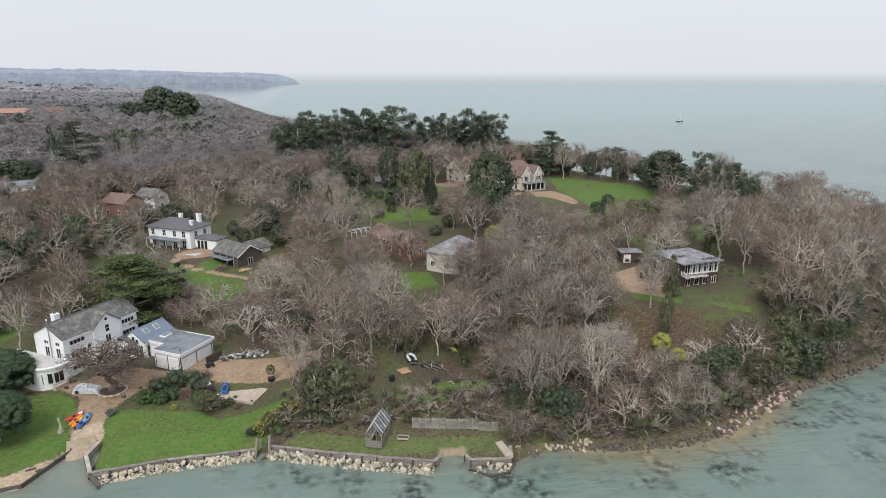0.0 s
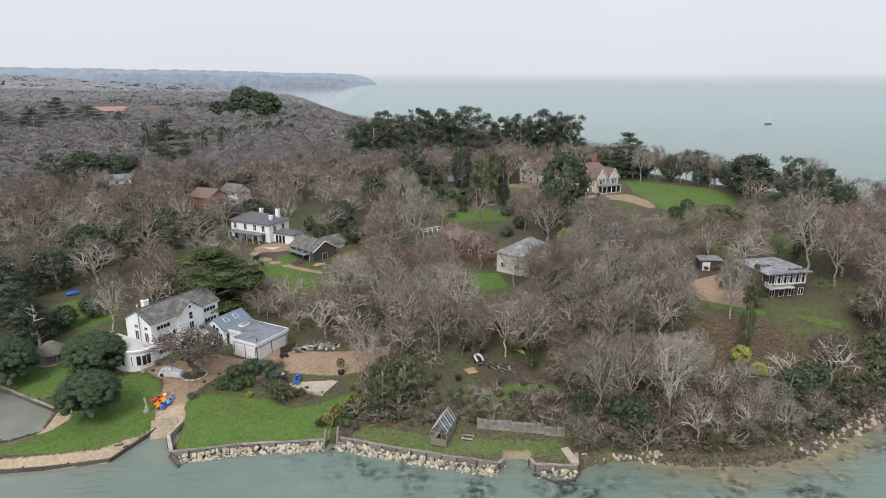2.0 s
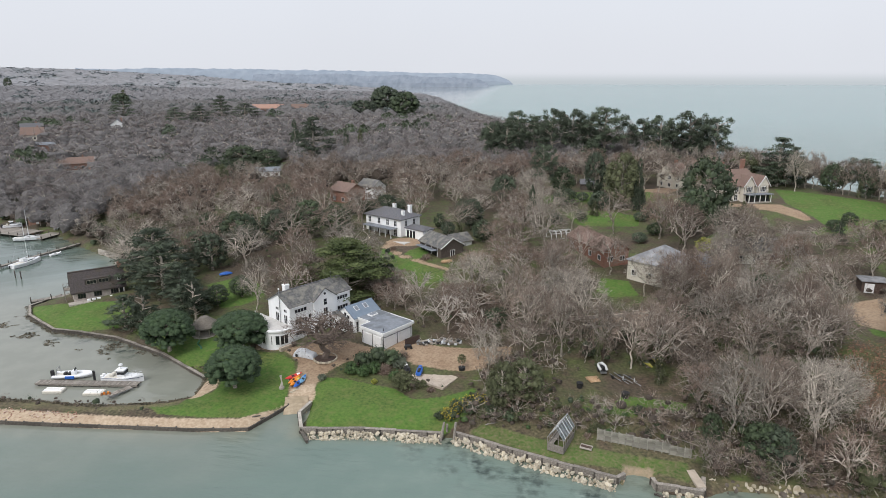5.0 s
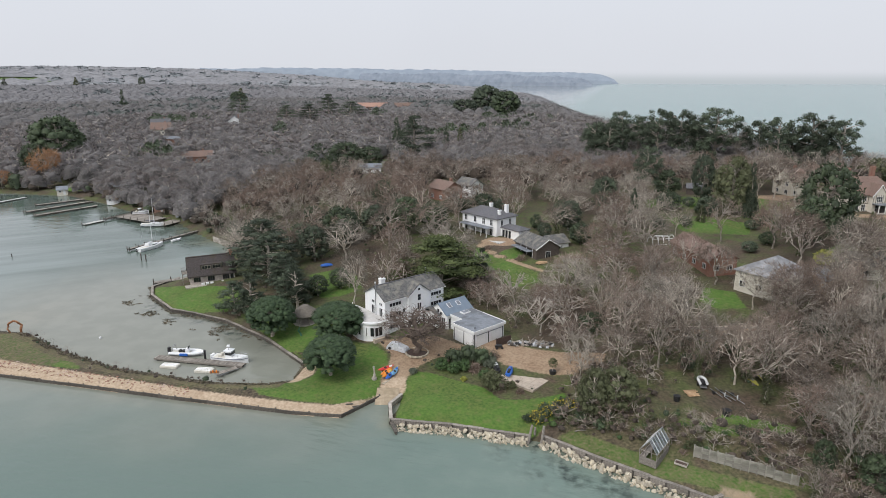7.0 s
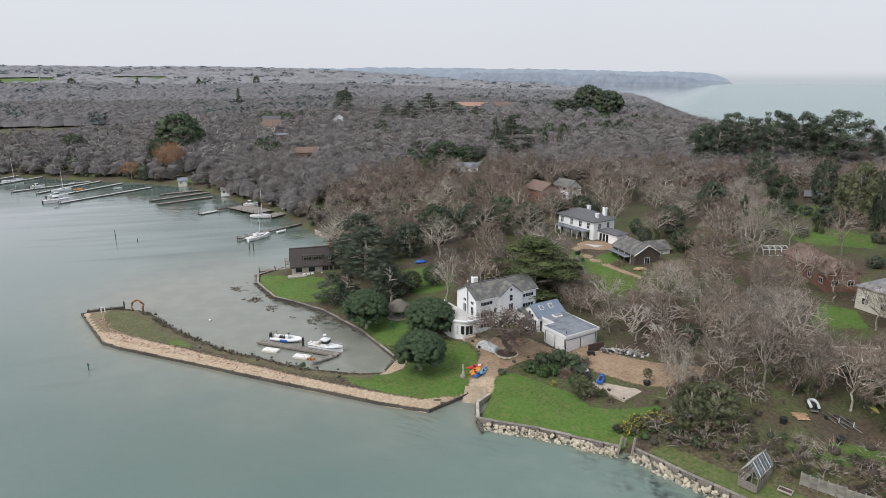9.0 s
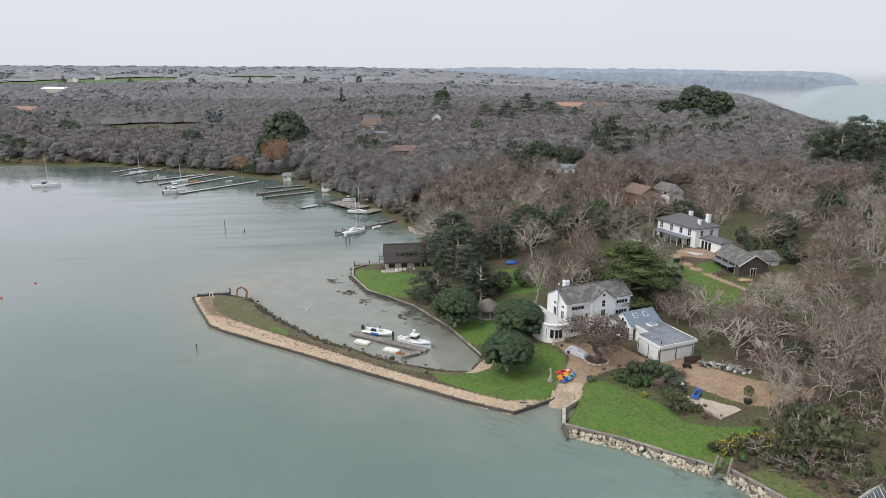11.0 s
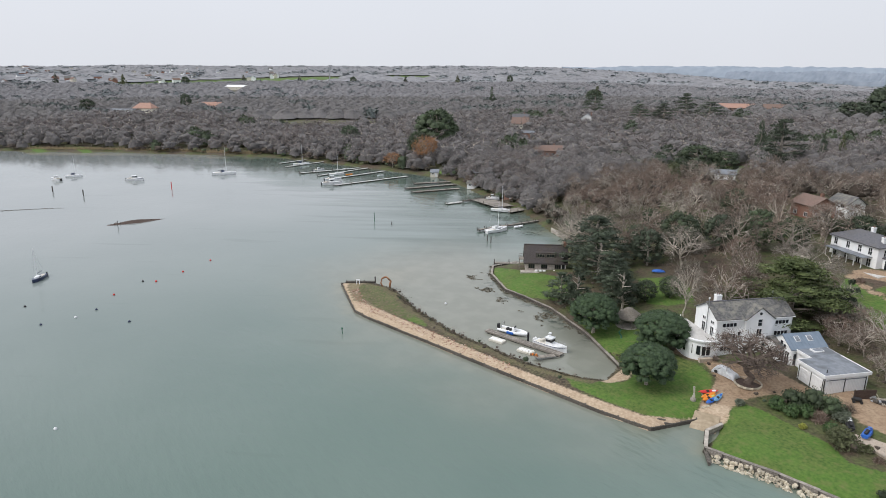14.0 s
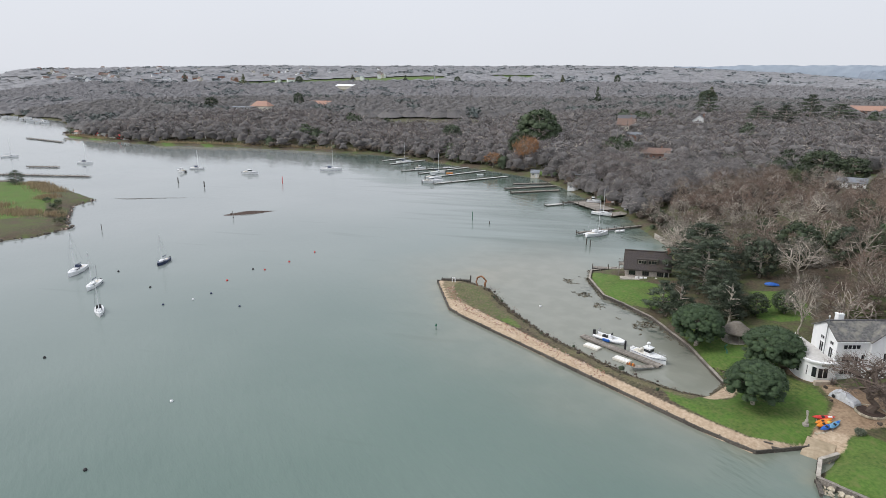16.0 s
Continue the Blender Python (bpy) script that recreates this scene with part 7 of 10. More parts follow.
def modern_house():
    h = thing("modern_house", 76.3, 111.8, 7.0, 7, "brown-clad modern house with glazed upper floor and grey roofs", "house")
    part("wall", box(0, 0, -2.2, 9.2, 9.6, 2.5), M_BROWN, h)
    u = part("upper_wall", box(0, 0.6, 2.5, 9.0, 9.6, 5.1), M_BROWN, h)
    part("roof", box(-0.7, -0.5, 5.1, 9.7, 10.2, 5.35), M_FELT, h, "grey sheet roof with raised ridges")
    for k in range(4):
        part("roof_ridge", roof_gable(5.0 + k * 1.05, 1.0, 6.0 + k * 1.05, 5.6, 5.36, 0.42, over=0.0, thick=0.05, axis="y"), M_FELT, h)
    for k in range(3):
        part("roof_ridge", roof_gable(0.2 + k * 1.3, 4.4, 1.4 + k * 1.3, 9.4, 5.36, 0.36, over=0.0, thick=0.05, axis="y"), M_FELT, h)
    for k in range(6):
        window(u, 1.3 + k * 1.42, 0.58, 2.75, 1.25, 2.1, 0, 2)
    for x in [2.95 + k * 1.42 for k in range(5)]:
        part("mullion", box(x - 0.55 - 0.09, 0.42, 2.6, x - 0.55 + 0.09, 0.54, 5.0), M_FRAME, u)
    part("glazing_head", box(2.2, 0.40, 4.86, 9.1, 0.55, 5.06), M_FRAME, u)
    part("glazing_sill", box(2.2, 0.36, 2.6, 9.1, 0.55, 2.78), M_FRAME, u)
    part("transom", box(2.2, 0.44, 4.2, 9.1, 0.53, 4.32), M_FRAME, u)
    part("corner_post", box(8.98, 0.36, 2.55, 9.2, 0.56, 5.06), M_FRAME, u)
    part("fascia", box(-0.72, -0.54, 5.06, 9.74, -0.48, 5.3), M_LEAD, h)
    for k in range(3):
        window(u, 9.02, 1.6 + k * 1.6, 2.75, 1.35, 2.1, 90, 2)
    for k in range(4):
        window(h, 1.2 + k * 2.25, -0.02, 0.4, 1.2, 1.35, 0, 2)
    for y in (2.2, 5.6, 8.2):
        window(u, -0.02, y, 3.4, 1.2, 1.0, -90, 2)
        window(h, -0.02, y, 0.4, 1.2, 1.2, -90, 2)
    part("balcony", box(-0.4, -1.2, 2.44, 5.3, 0.0, 2.58), M_OLDWOOD, h, "pale weathered timber balcony deck")
    part("balcony_edge", box(-0.45, -1.26, 2.42, 5.35, -1.2, 2.6), M_FRAME, h)
    railing(h, [(-0.4, 0.3), (-0.4, -1.15), (5.2, -1.15)], 2.6, 0.95, M_FRAME)
    for x in (-0.3, 2.5, 5.2):
        part("balcony_post", box(x - 0.05, -1.2, -2.0, x + 0.05, -1.1, 2.42), M_BROWN, h)
    part("plinth", box(-0.2, -0.25, -2.3, 9.4, -0.02, -0.1), M_BRICK, h)
    s = thing("garden_shed", 70.6, 128.0, ground_z(70.6, 128), -10, "brown shed with a white door", "shed")
    part("wall", box(0, 0, -0.6, 4.6, 3.4, 2.3), M_BROWN, s)
    part("roof", box(-0.3, -0.3, 2.3, 4.9, 3.7, 2.5), M_FELT, s)
    part("door", box(0.5, -0.05, -0.2, 2.2, -0.003, 1.9), M_FRAME, s)


def manor():
    h = thing("manor_house", 71.5, 206.0, 11.9, 20, "gabled manor house with pale walls and red tiled roofs", "house")
    part("wall", box(-6, 0, -1.5, 9, 9, 5.2), M_CREAM, h)
    part("roof", roof_gable(-6, 0, 9, 9, 5.22, 4.2, over=0.5, hip=3.5), M_TILE, h)
    for x0 in (1.0, 6.2):
        g = part("gable", gable_walls(x0, -1.6, x0 + 4.0, 4.5, -1.5, 5.0, 2.8, axis="y"), M_CREAM, h)
        part("gable_roof", roof_gable(x0, -1.6, x0 + 4.0, 4.5, 5.02, 2.85, over=0.35, axis="y"), M_TILE, h)
        part("bargeboard", rod((x0 - 0.4, -1.98, 4.55), (x0 + 2, -1.98, 7.95), 0.12, None, 4), M_FRAME, g)
        part("bargeboard", rod((x0 + 4.4, -1.98, 4.55), (x0 + 2, -1.98, 7.95), 0.12, None, 4), M_FRAME, g)
        window(g, x0 + 2, -1.62, 3.0, 1.7, 1.5, 0, 3, 2)
        window(g, x0 + 2, -1.62, 0.2, 2.0, 1.8, 0, 3, 2)
        for k in range(6):
            part("timber", box(x0 + 0.15 + k * 0.72, -1.66, 2.3, x0 + 0.27 + k * 0.72, -1.6, 5.0), M_BOARD, g)
        part("timber", box(x0, -1.67, 2.2, x0 + 4, -1.6, 2.38), M_BOARD, g)
    for x in (-4.6, -2.4, -0.4):
        window(h, x, -0.02, 3.0, 1.2, 1.4, 0, 2, 2)
        window(h, x, -0.02, 0.2, 1.2, 1.8, 0, 2, 2)
    part("porch", box(1.2, -4.2, -1.2, 9.8, -1.7, 0.1), M_CONCRETE, h)
    for k in range(5):
        part("porch_post", box(1.3 + k * 2.0, -4.1, 0.1, 1.48 + k * 2.0, -3.92, 2.4), M_FRAME, h)
    part("porch_roof", box(1.0, -4.4, 2.4, 10.0, -1.65, 2.6), M_LEAD, h)
    part("porch_glazing", box(1.5, -3.0, 0.1, 9.6, -2.9, 2.4), M_GLASS, h)
    for k in range(12):
        part("timber", box(-5.8 + k * 0.6, -0.07, 2.3, -5.66 + k * 0.6, -0.004, 5.1), M_BOARD, h)
    for z in (0.0, 2.2, 5.0):
        part("timber", box(-5.9, -0.08, z, 1.0, -0.004, z + 0.16), M_BOARD, h)
    chimney(h, -3.5, 4.5, 8.0, 12.0, 1.1, M_BRICK, 3)
    chimney(h, 5.0, 5.5, 8.0, 12.4, 1.1, M_BRICK, 3)
    t = part("turret", prism([(-5.5 + 1.6 * math.cos(k * math.pi / 4), 1.0 + 1.6 * math.sin(k * math.pi / 4)) for k in range(8)], -1, 7.5), M_CREAM, h)
    bm = bmesh.new()
    bmesh.ops.create_cone(bm, cap_ends=True, segments=8, radius1=2.1, radius2=0.02, depth=3.6, matrix=Matrix.Translation((-5.5, 1.0, 9.3)))
    part("spire", bm, M_TILE, t)


def house(x, y, rot, L, W, wall_h, rise, wall, roof, label, name="house", hip=0.0, axis="x", frame_mat=None, z=None, chim=True, wins=True):
    """A plain house with windows on its two long sides and its ends."""
    h = thing(name, x, y, ground_z(x, y) if z is None else z, rot, label, "house")
    if hip:
        part("wall", box(-L / 2, -W / 2, -1.5, L / 2, W / 2, wall_h), wall, h)
    else:
        part("wall", gable_walls(-L / 2, -W / 2, L / 2, W / 2, -1.5, wall_h, rise, axis=axis), wall, h)
    part("roof", roof_gable(-L / 2, -W / 2, L / 2, W / 2, wall_h + 0.02, rise, over=0.45, hip=hip, axis=axis), roof, h)
    if chim:
        chimney(h, L * 0.22, W * 0.12, wall_h, wall_h + rise + 1.0, 0.8, M_BRICK, 2)
    if wins:
        for z0 in ((0.6, 3.2) if wall_h > 4.2 else (0.6,)):
            n = max(2, int(L / 3.2))
            for k in range(n):
                window(h, -L / 2 + L * (k + 0.5) / n, -W / 2 - 0.02, z0, 1.3, 1.15, 0, 2, 1, frame_mat)
            n = max(1, int(W / 3.5))
            for k in range(n):
                window(h, -L / 2 - 0.02, -W / 2 + W * (k + 0.5) / n, z0, 1.2, 1.15, -90, 2, 1, frame_mat)
                window(h, L / 2 + 0.02, -W / 2 + W * (k + 0.5) / n, z0, 1.2, 1.15, 90, 2, 1, frame_mat)
    return h


thatched_house()
pole_building("summer_house", -58.6, 108.4, 2.5, "round summer house with a pale conical thatched roof")
modern_house()
manor()
house(33.9, 138.8, 50, 10.6, 10.6, 4.0, 3.0, M_CREAM, M_FELT, "low house with a pyramid-shaped grey slate roof", hip=5.0, chim=False)
house(41.5, 137.5, 48, 4.5, 5.0, 2.6, 1.6, M_LOG, M_LEAD, "tan timber outbuilding with a grey roof", name="outbuilding", chim=False)
house(21.6, 152.8, 25, 6.6, 16.5, 3.2, 2.0, M_BRICK, M_TILE, "long brick bungalow with a brown tiled gable roof", axis="y", chim=False)
house(55.0, 146.5, 10, 12, 7, 3.0, 1.9, M_CREAM, M_SLATE, "low house with a mossy grey roof", chim=False)
house(57.0, 228.5, 30, 7, 8, 4.8, 3.4, M_CREAM, M_TILE, "lodge wing with a steep red tiled roof", name="lodge")
house(-123.2, 293, 30, 9, 9, 3.0, 2.2, M_BRICK, M_TILE, "brick bungalow with a gabled brown roof", name="bungalow")
house(-114.5, 285, 20, 11, 6.5, 2.6, 1.5, M_WHITE, M_LEAD, "low bungalow wing with a blue-grey roof", name="bungalow", chim=False)
house(-56.5, 211, -35, 9, 8, 4.0, 2.2, M_BRICK, M_TILE, "red brick house with a tiled roof among trees")
house(-49, 216.5, -35, 7.5, 6, 4.4, 2.0, M_WHITE, M_SLATE, "cream rendered house behind bare branches", chim=False)
house(26.8, 223, 0, 5, 3.5, 2.2, 1.2, M_BOARD, M_SLATE_D, "small dark timber garden shed", name="garden_shed", chim=False, wins=False)
house(-300.7, 458.6, 30, 13, 9, 5.5, 5.0, M_WHITE, M_SLATE_D, "house with a steep white gable in the wood", axis="y")
house(-345, 425, 40, 14, 9, 6, 4.0, M_WHITE, M_SLATE_D, "white house with dark roofs among bare trees")
house(-318, 392, 25, 13, 8, 6, 4.5, M_CREAM, M_TILE, "tall brick villa with pale window surrounds")
house(-274.6, 346, 35, 11, 8, 6, 1.0, M_BRICK, M_LEAD, "square red brick house in the trees", chim=False)
house(-225, 303, 35, 17, 8, 3.2, 2.6, M_BRICK, M_TILE, "long brick bungalow with brown tiles")
house(-196, 268, 30, 13, 7, 3.0, 2.4, M_BRICK, M_SLATE, "low brick house above the creek")
house(-275, 700, 20, 34, 9, 5.0, 4.0, M_BRICK, M_ORANGE, "long building with a red tiled roof in far woods")
house(-240, 710, 25, 22, 9, 5.0, 4.0, M_BRICK, M_TILE, "long red-roofed building in far woods")
house(-690, 240, 35, 22, 12, 7, 5, M_CREAM, M_ORANGE, "large house with a bright orange tiled roof", hip=5.5)
house(-705, 222, 35, 34, 10, 5, 0.8, M_WHITE, M_LEAD, "long low white building beside the orange roof", chim=False)
house(-742, 332, 35, 30, 9, 5, 4, M_BRICK, M_ORANGE, "long far building with an orange tiled roof")
house(-1119, 556, 30, 40, 20, 5, 3, M_CREAM, M_WHITE, "large white farm shed on the hill", chim=False, wins=False)
for k, (x, y) in enumerate(TOWN):
    house(x, y, rng.uniform(0, 180), rng.uniform(10, 20), 9, 8.5, 4.2, (M_WHITE, M_WHITE, M_CREAM, M_WHITE, M_BRICK)[k % 5], (M_SLATE, M_TILE, M_LEAD)[k % 3],
          "distant house on the wooded hillside", chim=False, wins=False)

# ---------------------------------------------------------------- sea walls, rocks and the shore
def wall_along(name, points, top, label, mat, cap_mat, post_mat, width=2.4, drop=1.8, thick=0.3, cap=True, planks=3):
    """A retaining wall of boarded panels between posts, with a capping rail."""
    x0, y0 = points[0]
    t = thing(name, x0, y0, top, 0, label, "sea wall")
    meshes = {}
    for (ax, ay), (bx, by) in zip(points, points[1:]):
        length = math.hypot(bx - ax, by - ay)
        n = max(1, round(length / width))
        ang = math.degrees(math.atan2(by - ay, bx - ax))
        step = length / n
        for k in range(n):
            m = pose(ax + (bx - ax) * k / n - x0, ay + (by - ay) * k / n - y0, random.uniform(-0.05, 0.05), 0, 0, ang)
            for j in range(planks):
                h = drop / planks
                key = (round(step, 1), j)
                if key not in meshes:
                    bm = box(0.0, -thick / 2 - 0.02 * (j % 2), -drop + j * h + 0.015, step, thick / 2, -drop + (j + 1) * h - 0.015, bevel=0.012)
                    me = bpy.data.meshes.new("plank")
                    bm.to_mesh(me)
                    bm.free()
                    me.materials.append(mat)
                    meshes[key] = me
                shared("plank", meshes[key], t, m)
            part("post", box(-0.1, -thick / 2 - 0.16, -drop, 0.1, -thick / 2, random.uniform(-0.03, 0.09)), post_mat, t, m=m)
            if cap:
                part("capping", box(-0.02, -thick / 2 - 0.1, 0.0, step + 0.02, thick / 2 + 0.12, 0.09, bevel=0.02), cap_mat, t, m=m)
    return t


wall_along("sea_wall", [(-29.3, 78.3), (-20.1, 79.3), (-8.6, 79.2)], 0.82, "weathered timber sea wall along the front lawn", M_OLDWOOD, M_OLDWOOD, M_WETWOOD)
wall_along("slipway_wall", [(-30.2, 85.8), (-31.0, 82.5), (-29.3, 78.3)], 0.92, "timber wall beside the concrete slipway", M_OLDWOOD, M_CONCRETE, M_WETWOOD)
wall_along("groyne", [(-29.3, 78.3), (-27.6, 75.8)], 0.45, "short dark timber groyne at the wall's corner", M_WETWOOD, M_WETWOOD, M_WETWOOD, drop=1.2)
wall_along("sea_wall", [(-6.8, 79.4), (1.3, 76.0), (9.2, 73.0), (14.4, 71.2), (15.6, 72.2)], 0.98, "old grey timber sea wall below the greenhouse", M_OLDWOOD, M_OLDWOOD, M_WETWOOD)
wall_along("sea_wall", [(18.9, 71.6), (19.2, 70.4), (24.6, 69.6), (25.4, 72.4)], 0.98, "corner of old timber sea wall beside the sand slip", M_OLDWOOD, M_OLDWOOD, M_WETWOOD)
wall_along("low_breakwater", [(19.0, 69.6), (21.2, 67.6), (23.6, 67.8), (25.0, 69.4)], 0.25, "half-sunk dark timber breakwater", M_WETWOOD, M_WETWOOD, M_WETWOOD, drop=0.8, cap=False, planks=2)
wall_along("spit_wall", [(-33.6, 85.2), (-37.2, 78.0), (-44.8, 77.0), (-65.3, 76.1), (-82.7, 75.6), (-100.3, 75.0), (-105.6, 75.3), (-114.5, 79.7), (-123.1, 84.1)], 0.55,
           "dark tarred wall that edges the shingle spit", M_WETWOOD, M_WETWOOD, M_WETWOOD, width=3.0, thick=0.2, cap=False)
wall_along("spit_end_wall", [(-123.1, 84.1), (-119.0, 89.2), (-115.5, 90.2)], 0.55, "timber wall at the spit's end", M_WETWOOD, M_WETWOOD, M_WETWOOD, cap=False)
wall_along("harbour_wall", [(-51.0, 92.6), (-62.9, 100.6), (-76.4, 107.0), (-84.7, 108.6)], 0.62, "low timber wall around the small harbour", M_WETWOOD, M_OLDWOOD, M_OLDWOOD, width=2.8)
wall_along("harbour_wall", [(-84.7, 108.6), (-91.3, 109.2), (-102.1, 116.1), (-106.1, 121.1), (-104.4, 129)], 0.72, "low brown wall below the cottage lawn", M_WETWOOD, M_OLDWOOD, M_OLDWOOD, width=2.8)
wall_along("quay_wall", [(-100.2, 142), (-109.6, 159.5), (-119.5, 165)], 1.5, "stone-coloured quay wall along the creek", M_CONCRETE, M_CONCRETE, M_CONCRETE, width=4)

M_SLIP = material("sandy_concrete", (0.30, 0.235, 0.16), (0.46, 0.375, 0.27), 1.5, 0.9, c=(0.24, 0.19, 0.12), c_scale=0.5)
slip = thing("slipway", -32.2, 84.6, -0.42, 14, "pale concrete slipway down to the water", "slipway", kind="structure")
bm = bmesh.new()
v = [bm.verts.new(p) for p in ((-1.9, -5.5, -0.7), (1.7, -5.5, -0.7), (1.7, 2.6, 1.42), (-1.9, 2.6, 1.42), (-1.9, -5.5, -1.4), (1.7, -5.5, -1.4), (1.7, 2.6, 0.2), (-1.9, 2.6, 0.2))]
for q in ((0, 1, 2, 3), (7, 6, 5, 4), (0, 4, 5, 1), (2, 6, 7, 3), (1, 5, 6, 2), (3, 7, 4, 0)):
    bm.faces.new([v[i] for i in q])
part("slab", bm, M_SLIP, slip)


def boulder_mesh(seed, mat, fine=2):
    r = np.random.default_rng(seed)
    bm = bmesh.new()
    bmesh.ops.create_icosphere(bm, subdivisions=fine, radius=0.5)
    off = r.uniform(0, 50, 3)
    for vert in bm.verts:
        c = vert.co
        vert.co = c * (1 + 0.6 * noise.noise(Vector(c * 2.1 + Vector(off))) + 0.3 * noise.cell(Vector(c * 3.4 + Vector(off))) + 0.18 * noise.noise(Vector(c * 5.0 + Vector(off))))
        vert.co.z *= 0.72
    me = bpy.data.meshes.new("boulder")
    bm.to_mesh(me)
    bm.free()
    me.polygons.foreach_set("use_smooth", [False] * len(me.polygons))
    me.materials.append(mat)
    return me


PALE_ROCKS = [boulder_mesh(k, M_STONE) for k in range(5)]
DARK_ROCKS = [boulder_mesh(20 + k, M_ROCK, 1) for k in range(4)]
BRICK_BITS = [boulder_mesh(40 + k, M_BRICKBIT, 1) for k in range(3)]
PINK_ROCKS = [boulder_mesh(30 + k, M_PINKROCK, 1) for k in range(3)]


def rocks_along(points, count, off, spread, size, meshes, label, group, zr=(0.0, 0.7), name="boulder"):
    """Loose boulders in a heap along a line, each a thing of its own."""
    seg = [math.hypot(b[0] - a[0], b[1] - a[1]) for a, b in zip(points, points[1:])]
    for _ in range(count):
        s = random.uniform(0, sum(seg))
        k = 0
        while s > seg[k] and k < len(seg) - 1:
            s -= seg[k]
            k += 1
        (ax, ay), (bx, by) = points[k], points[k + 1]
        dx, dy = (bx - ax) / seg[k], (by - ay) / seg[k]
        o = off + random.uniform(0, spread)
        u = (o - off) / max(spread, 0.01)
        me = random.choice(meshes)
        sc = random.uniform(*size)
        m = pose(ax + dx * s + dy * o, ay + dy * s - dx * o, zr[1] + (zr[0] - zr[1]) * u + random.uniform(-0.1, 0.1), random.uniform(0, 360), random.uniform(0, 360), random.uniform(0, 360)) @ Matrix.Diagonal(
            (sc * random.uniform(0.85, 1.3), sc, sc * random.uniform(0.75, 1.1), 1))
        if not label:
            HEAP.append((me, m))
            continue
        ob = new(name, me)
        ob.matrix_world = m
        tagged(ob, label, "boulder", group)


def join_rocks():
    """The many small rocks of the other shores, as one object."""
    co, idx, tone = [], [], []
    start = 0
    for me, m in HEAP:
        co += [tuple(m @ v.co) for v in me.vertices]
        idx += [tuple(i + start for i in p.vertices) for p in me.polygons]
        tone += [[M_STONE, M_ROCK, M_PINKROCK, M_BRICKBIT].index(me.materials[0])] * len(me.polygons)
        start = len(co)
    me = bpy.data.meshes.new("shore_rocks")
    me.from_pydata(co, [], idx)
    for mat in (M_STONE, M_ROCK, M_PINKROCK, M_BRICKBIT):
        me.materials.append(mat)
    me.polygons.foreach_set("material_index", tone)
    tagged(new("shore_rocks", me), "dark and pale rocks strewn along the shore", "rocks", kind="stuff")


rocks_along([(-28.2, 78.2), (-20.1, 79.1), (-8.8, 79.0)], 130, 0.3, 1.25, (0.4, 0.72), PALE_ROCKS, "pale limestone boulder of the rock armour", "rock armour", (-0.1, 0.5))
rocks_along([(-6.6, 79.2), (1.3, 75.8), (9.2, 72.8), (14.6, 71.0)], 140, 0.3, 1.3, (0.4, 0.8), PALE_ROCKS, "pale limestone boulder of the rock armour", "rock armour", (-0.1, 0.55))
rocks_along([(19.6, 70.2), (24.6, 69.4)], 26, 0.3, 1.2, (0.35, 0.65), PALE_ROCKS, "pale limestone boulder of the rock armour", "rock armour", (-0.1, 0.5))
HEAP = []
PALE_STONES = [boulder_mesh(50 + k, M_STONE, 1) for k in range(3)]
rocks_along([(-28.2, 78.2), (-20.1, 79.1), (-8.8, 79.0)], 150, 0.25, 1.3, (0.22, 0.45), PALE_STONES, "", "", (-0.1, 0.42))
rocks_along([(-6.6, 79.2), (1.3, 75.8), (9.2, 72.8), (14.6, 71.0)], 170, 0.25, 1.35, (0.22, 0.45), PALE_STONES, "", "", (-0.1, 0.45))
rocks_along([(26.0, 71.6), (28.1, 71.4), (37.1, 71.0)], 60, -0.9, 1.6, (0.3, 0.8), PALE_ROCKS + DARK_ROCKS, "", "", (0.0, 0.5))
rocks_along([(37.1, 71.0), (47.4, 69.2), (59.4, 70.9)], 260, -0.9, 2.0, (0.25, 0.8), DARK_ROCKS, "", "", (0.0, 0.5))
rocks_along([(56, 70.5), (66, 74), (77.4, 79.2)], 170, -1.6, 2.6, (0.35, 0.95), DARK_ROCKS + PINK_ROCKS, "", "", (0.0, 0.9))
rocks_along([(67, 76.8), (72, 79.4), (77, 81.2)], 60, -1.5, 3.4, (0.4, 1.0), PINK_ROCKS, "", "", (0.2, 1.6))
rocks_along([(77.4, 79.2), (100, 85.1), (116, 95)], 170, -0.9, 2.0, (0.4, 1.1), DARK_ROCKS, "", "", (0.0, 0.6))
rocks_along([(-111.1, 90.8), (-98.2, 86.0), (-82.4, 82.4), (-70, 82.2), (-58, 83)], 200, -0.7, 1.3, (0.2, 0.5), DARK_ROCKS, "", "", (-0.1, 0.35))
rocks_along([(-56, 96), (-76, 107), (-91, 109)], 90, 0.2, 1.6, (0.2, 0.5), DARK_ROCKS, "", "", (-0.15, 0.15))
rocks_along([(-290, 28), (-282, 19), (-251, 14), (-240, 15), (-233, 4), (-232, -20)], 110, -1.0, 1.6, (0.4, 1.1), DARK_ROCKS + PINK_ROCKS[:1], "", "", (0.0, 0.8))
for k in range(420):
    x = -116 + 52 * random.random() ** 1.3
    y = 76.4 + max(0.0, (-105.5 - x) * 0.5) + random.uniform(0.2, 2.4)
    HEAP.append((random.choice(BRICK_BITS * 2 + PINK_ROCKS), pose(x, y, ground_z(x, y) + 0.03, 0, 0, random.uniform(0, 360)) @ Matrix.Diagonal((random.uniform(0.2, 0.5), 0.22, 0.16, 1))))
join_rocks()
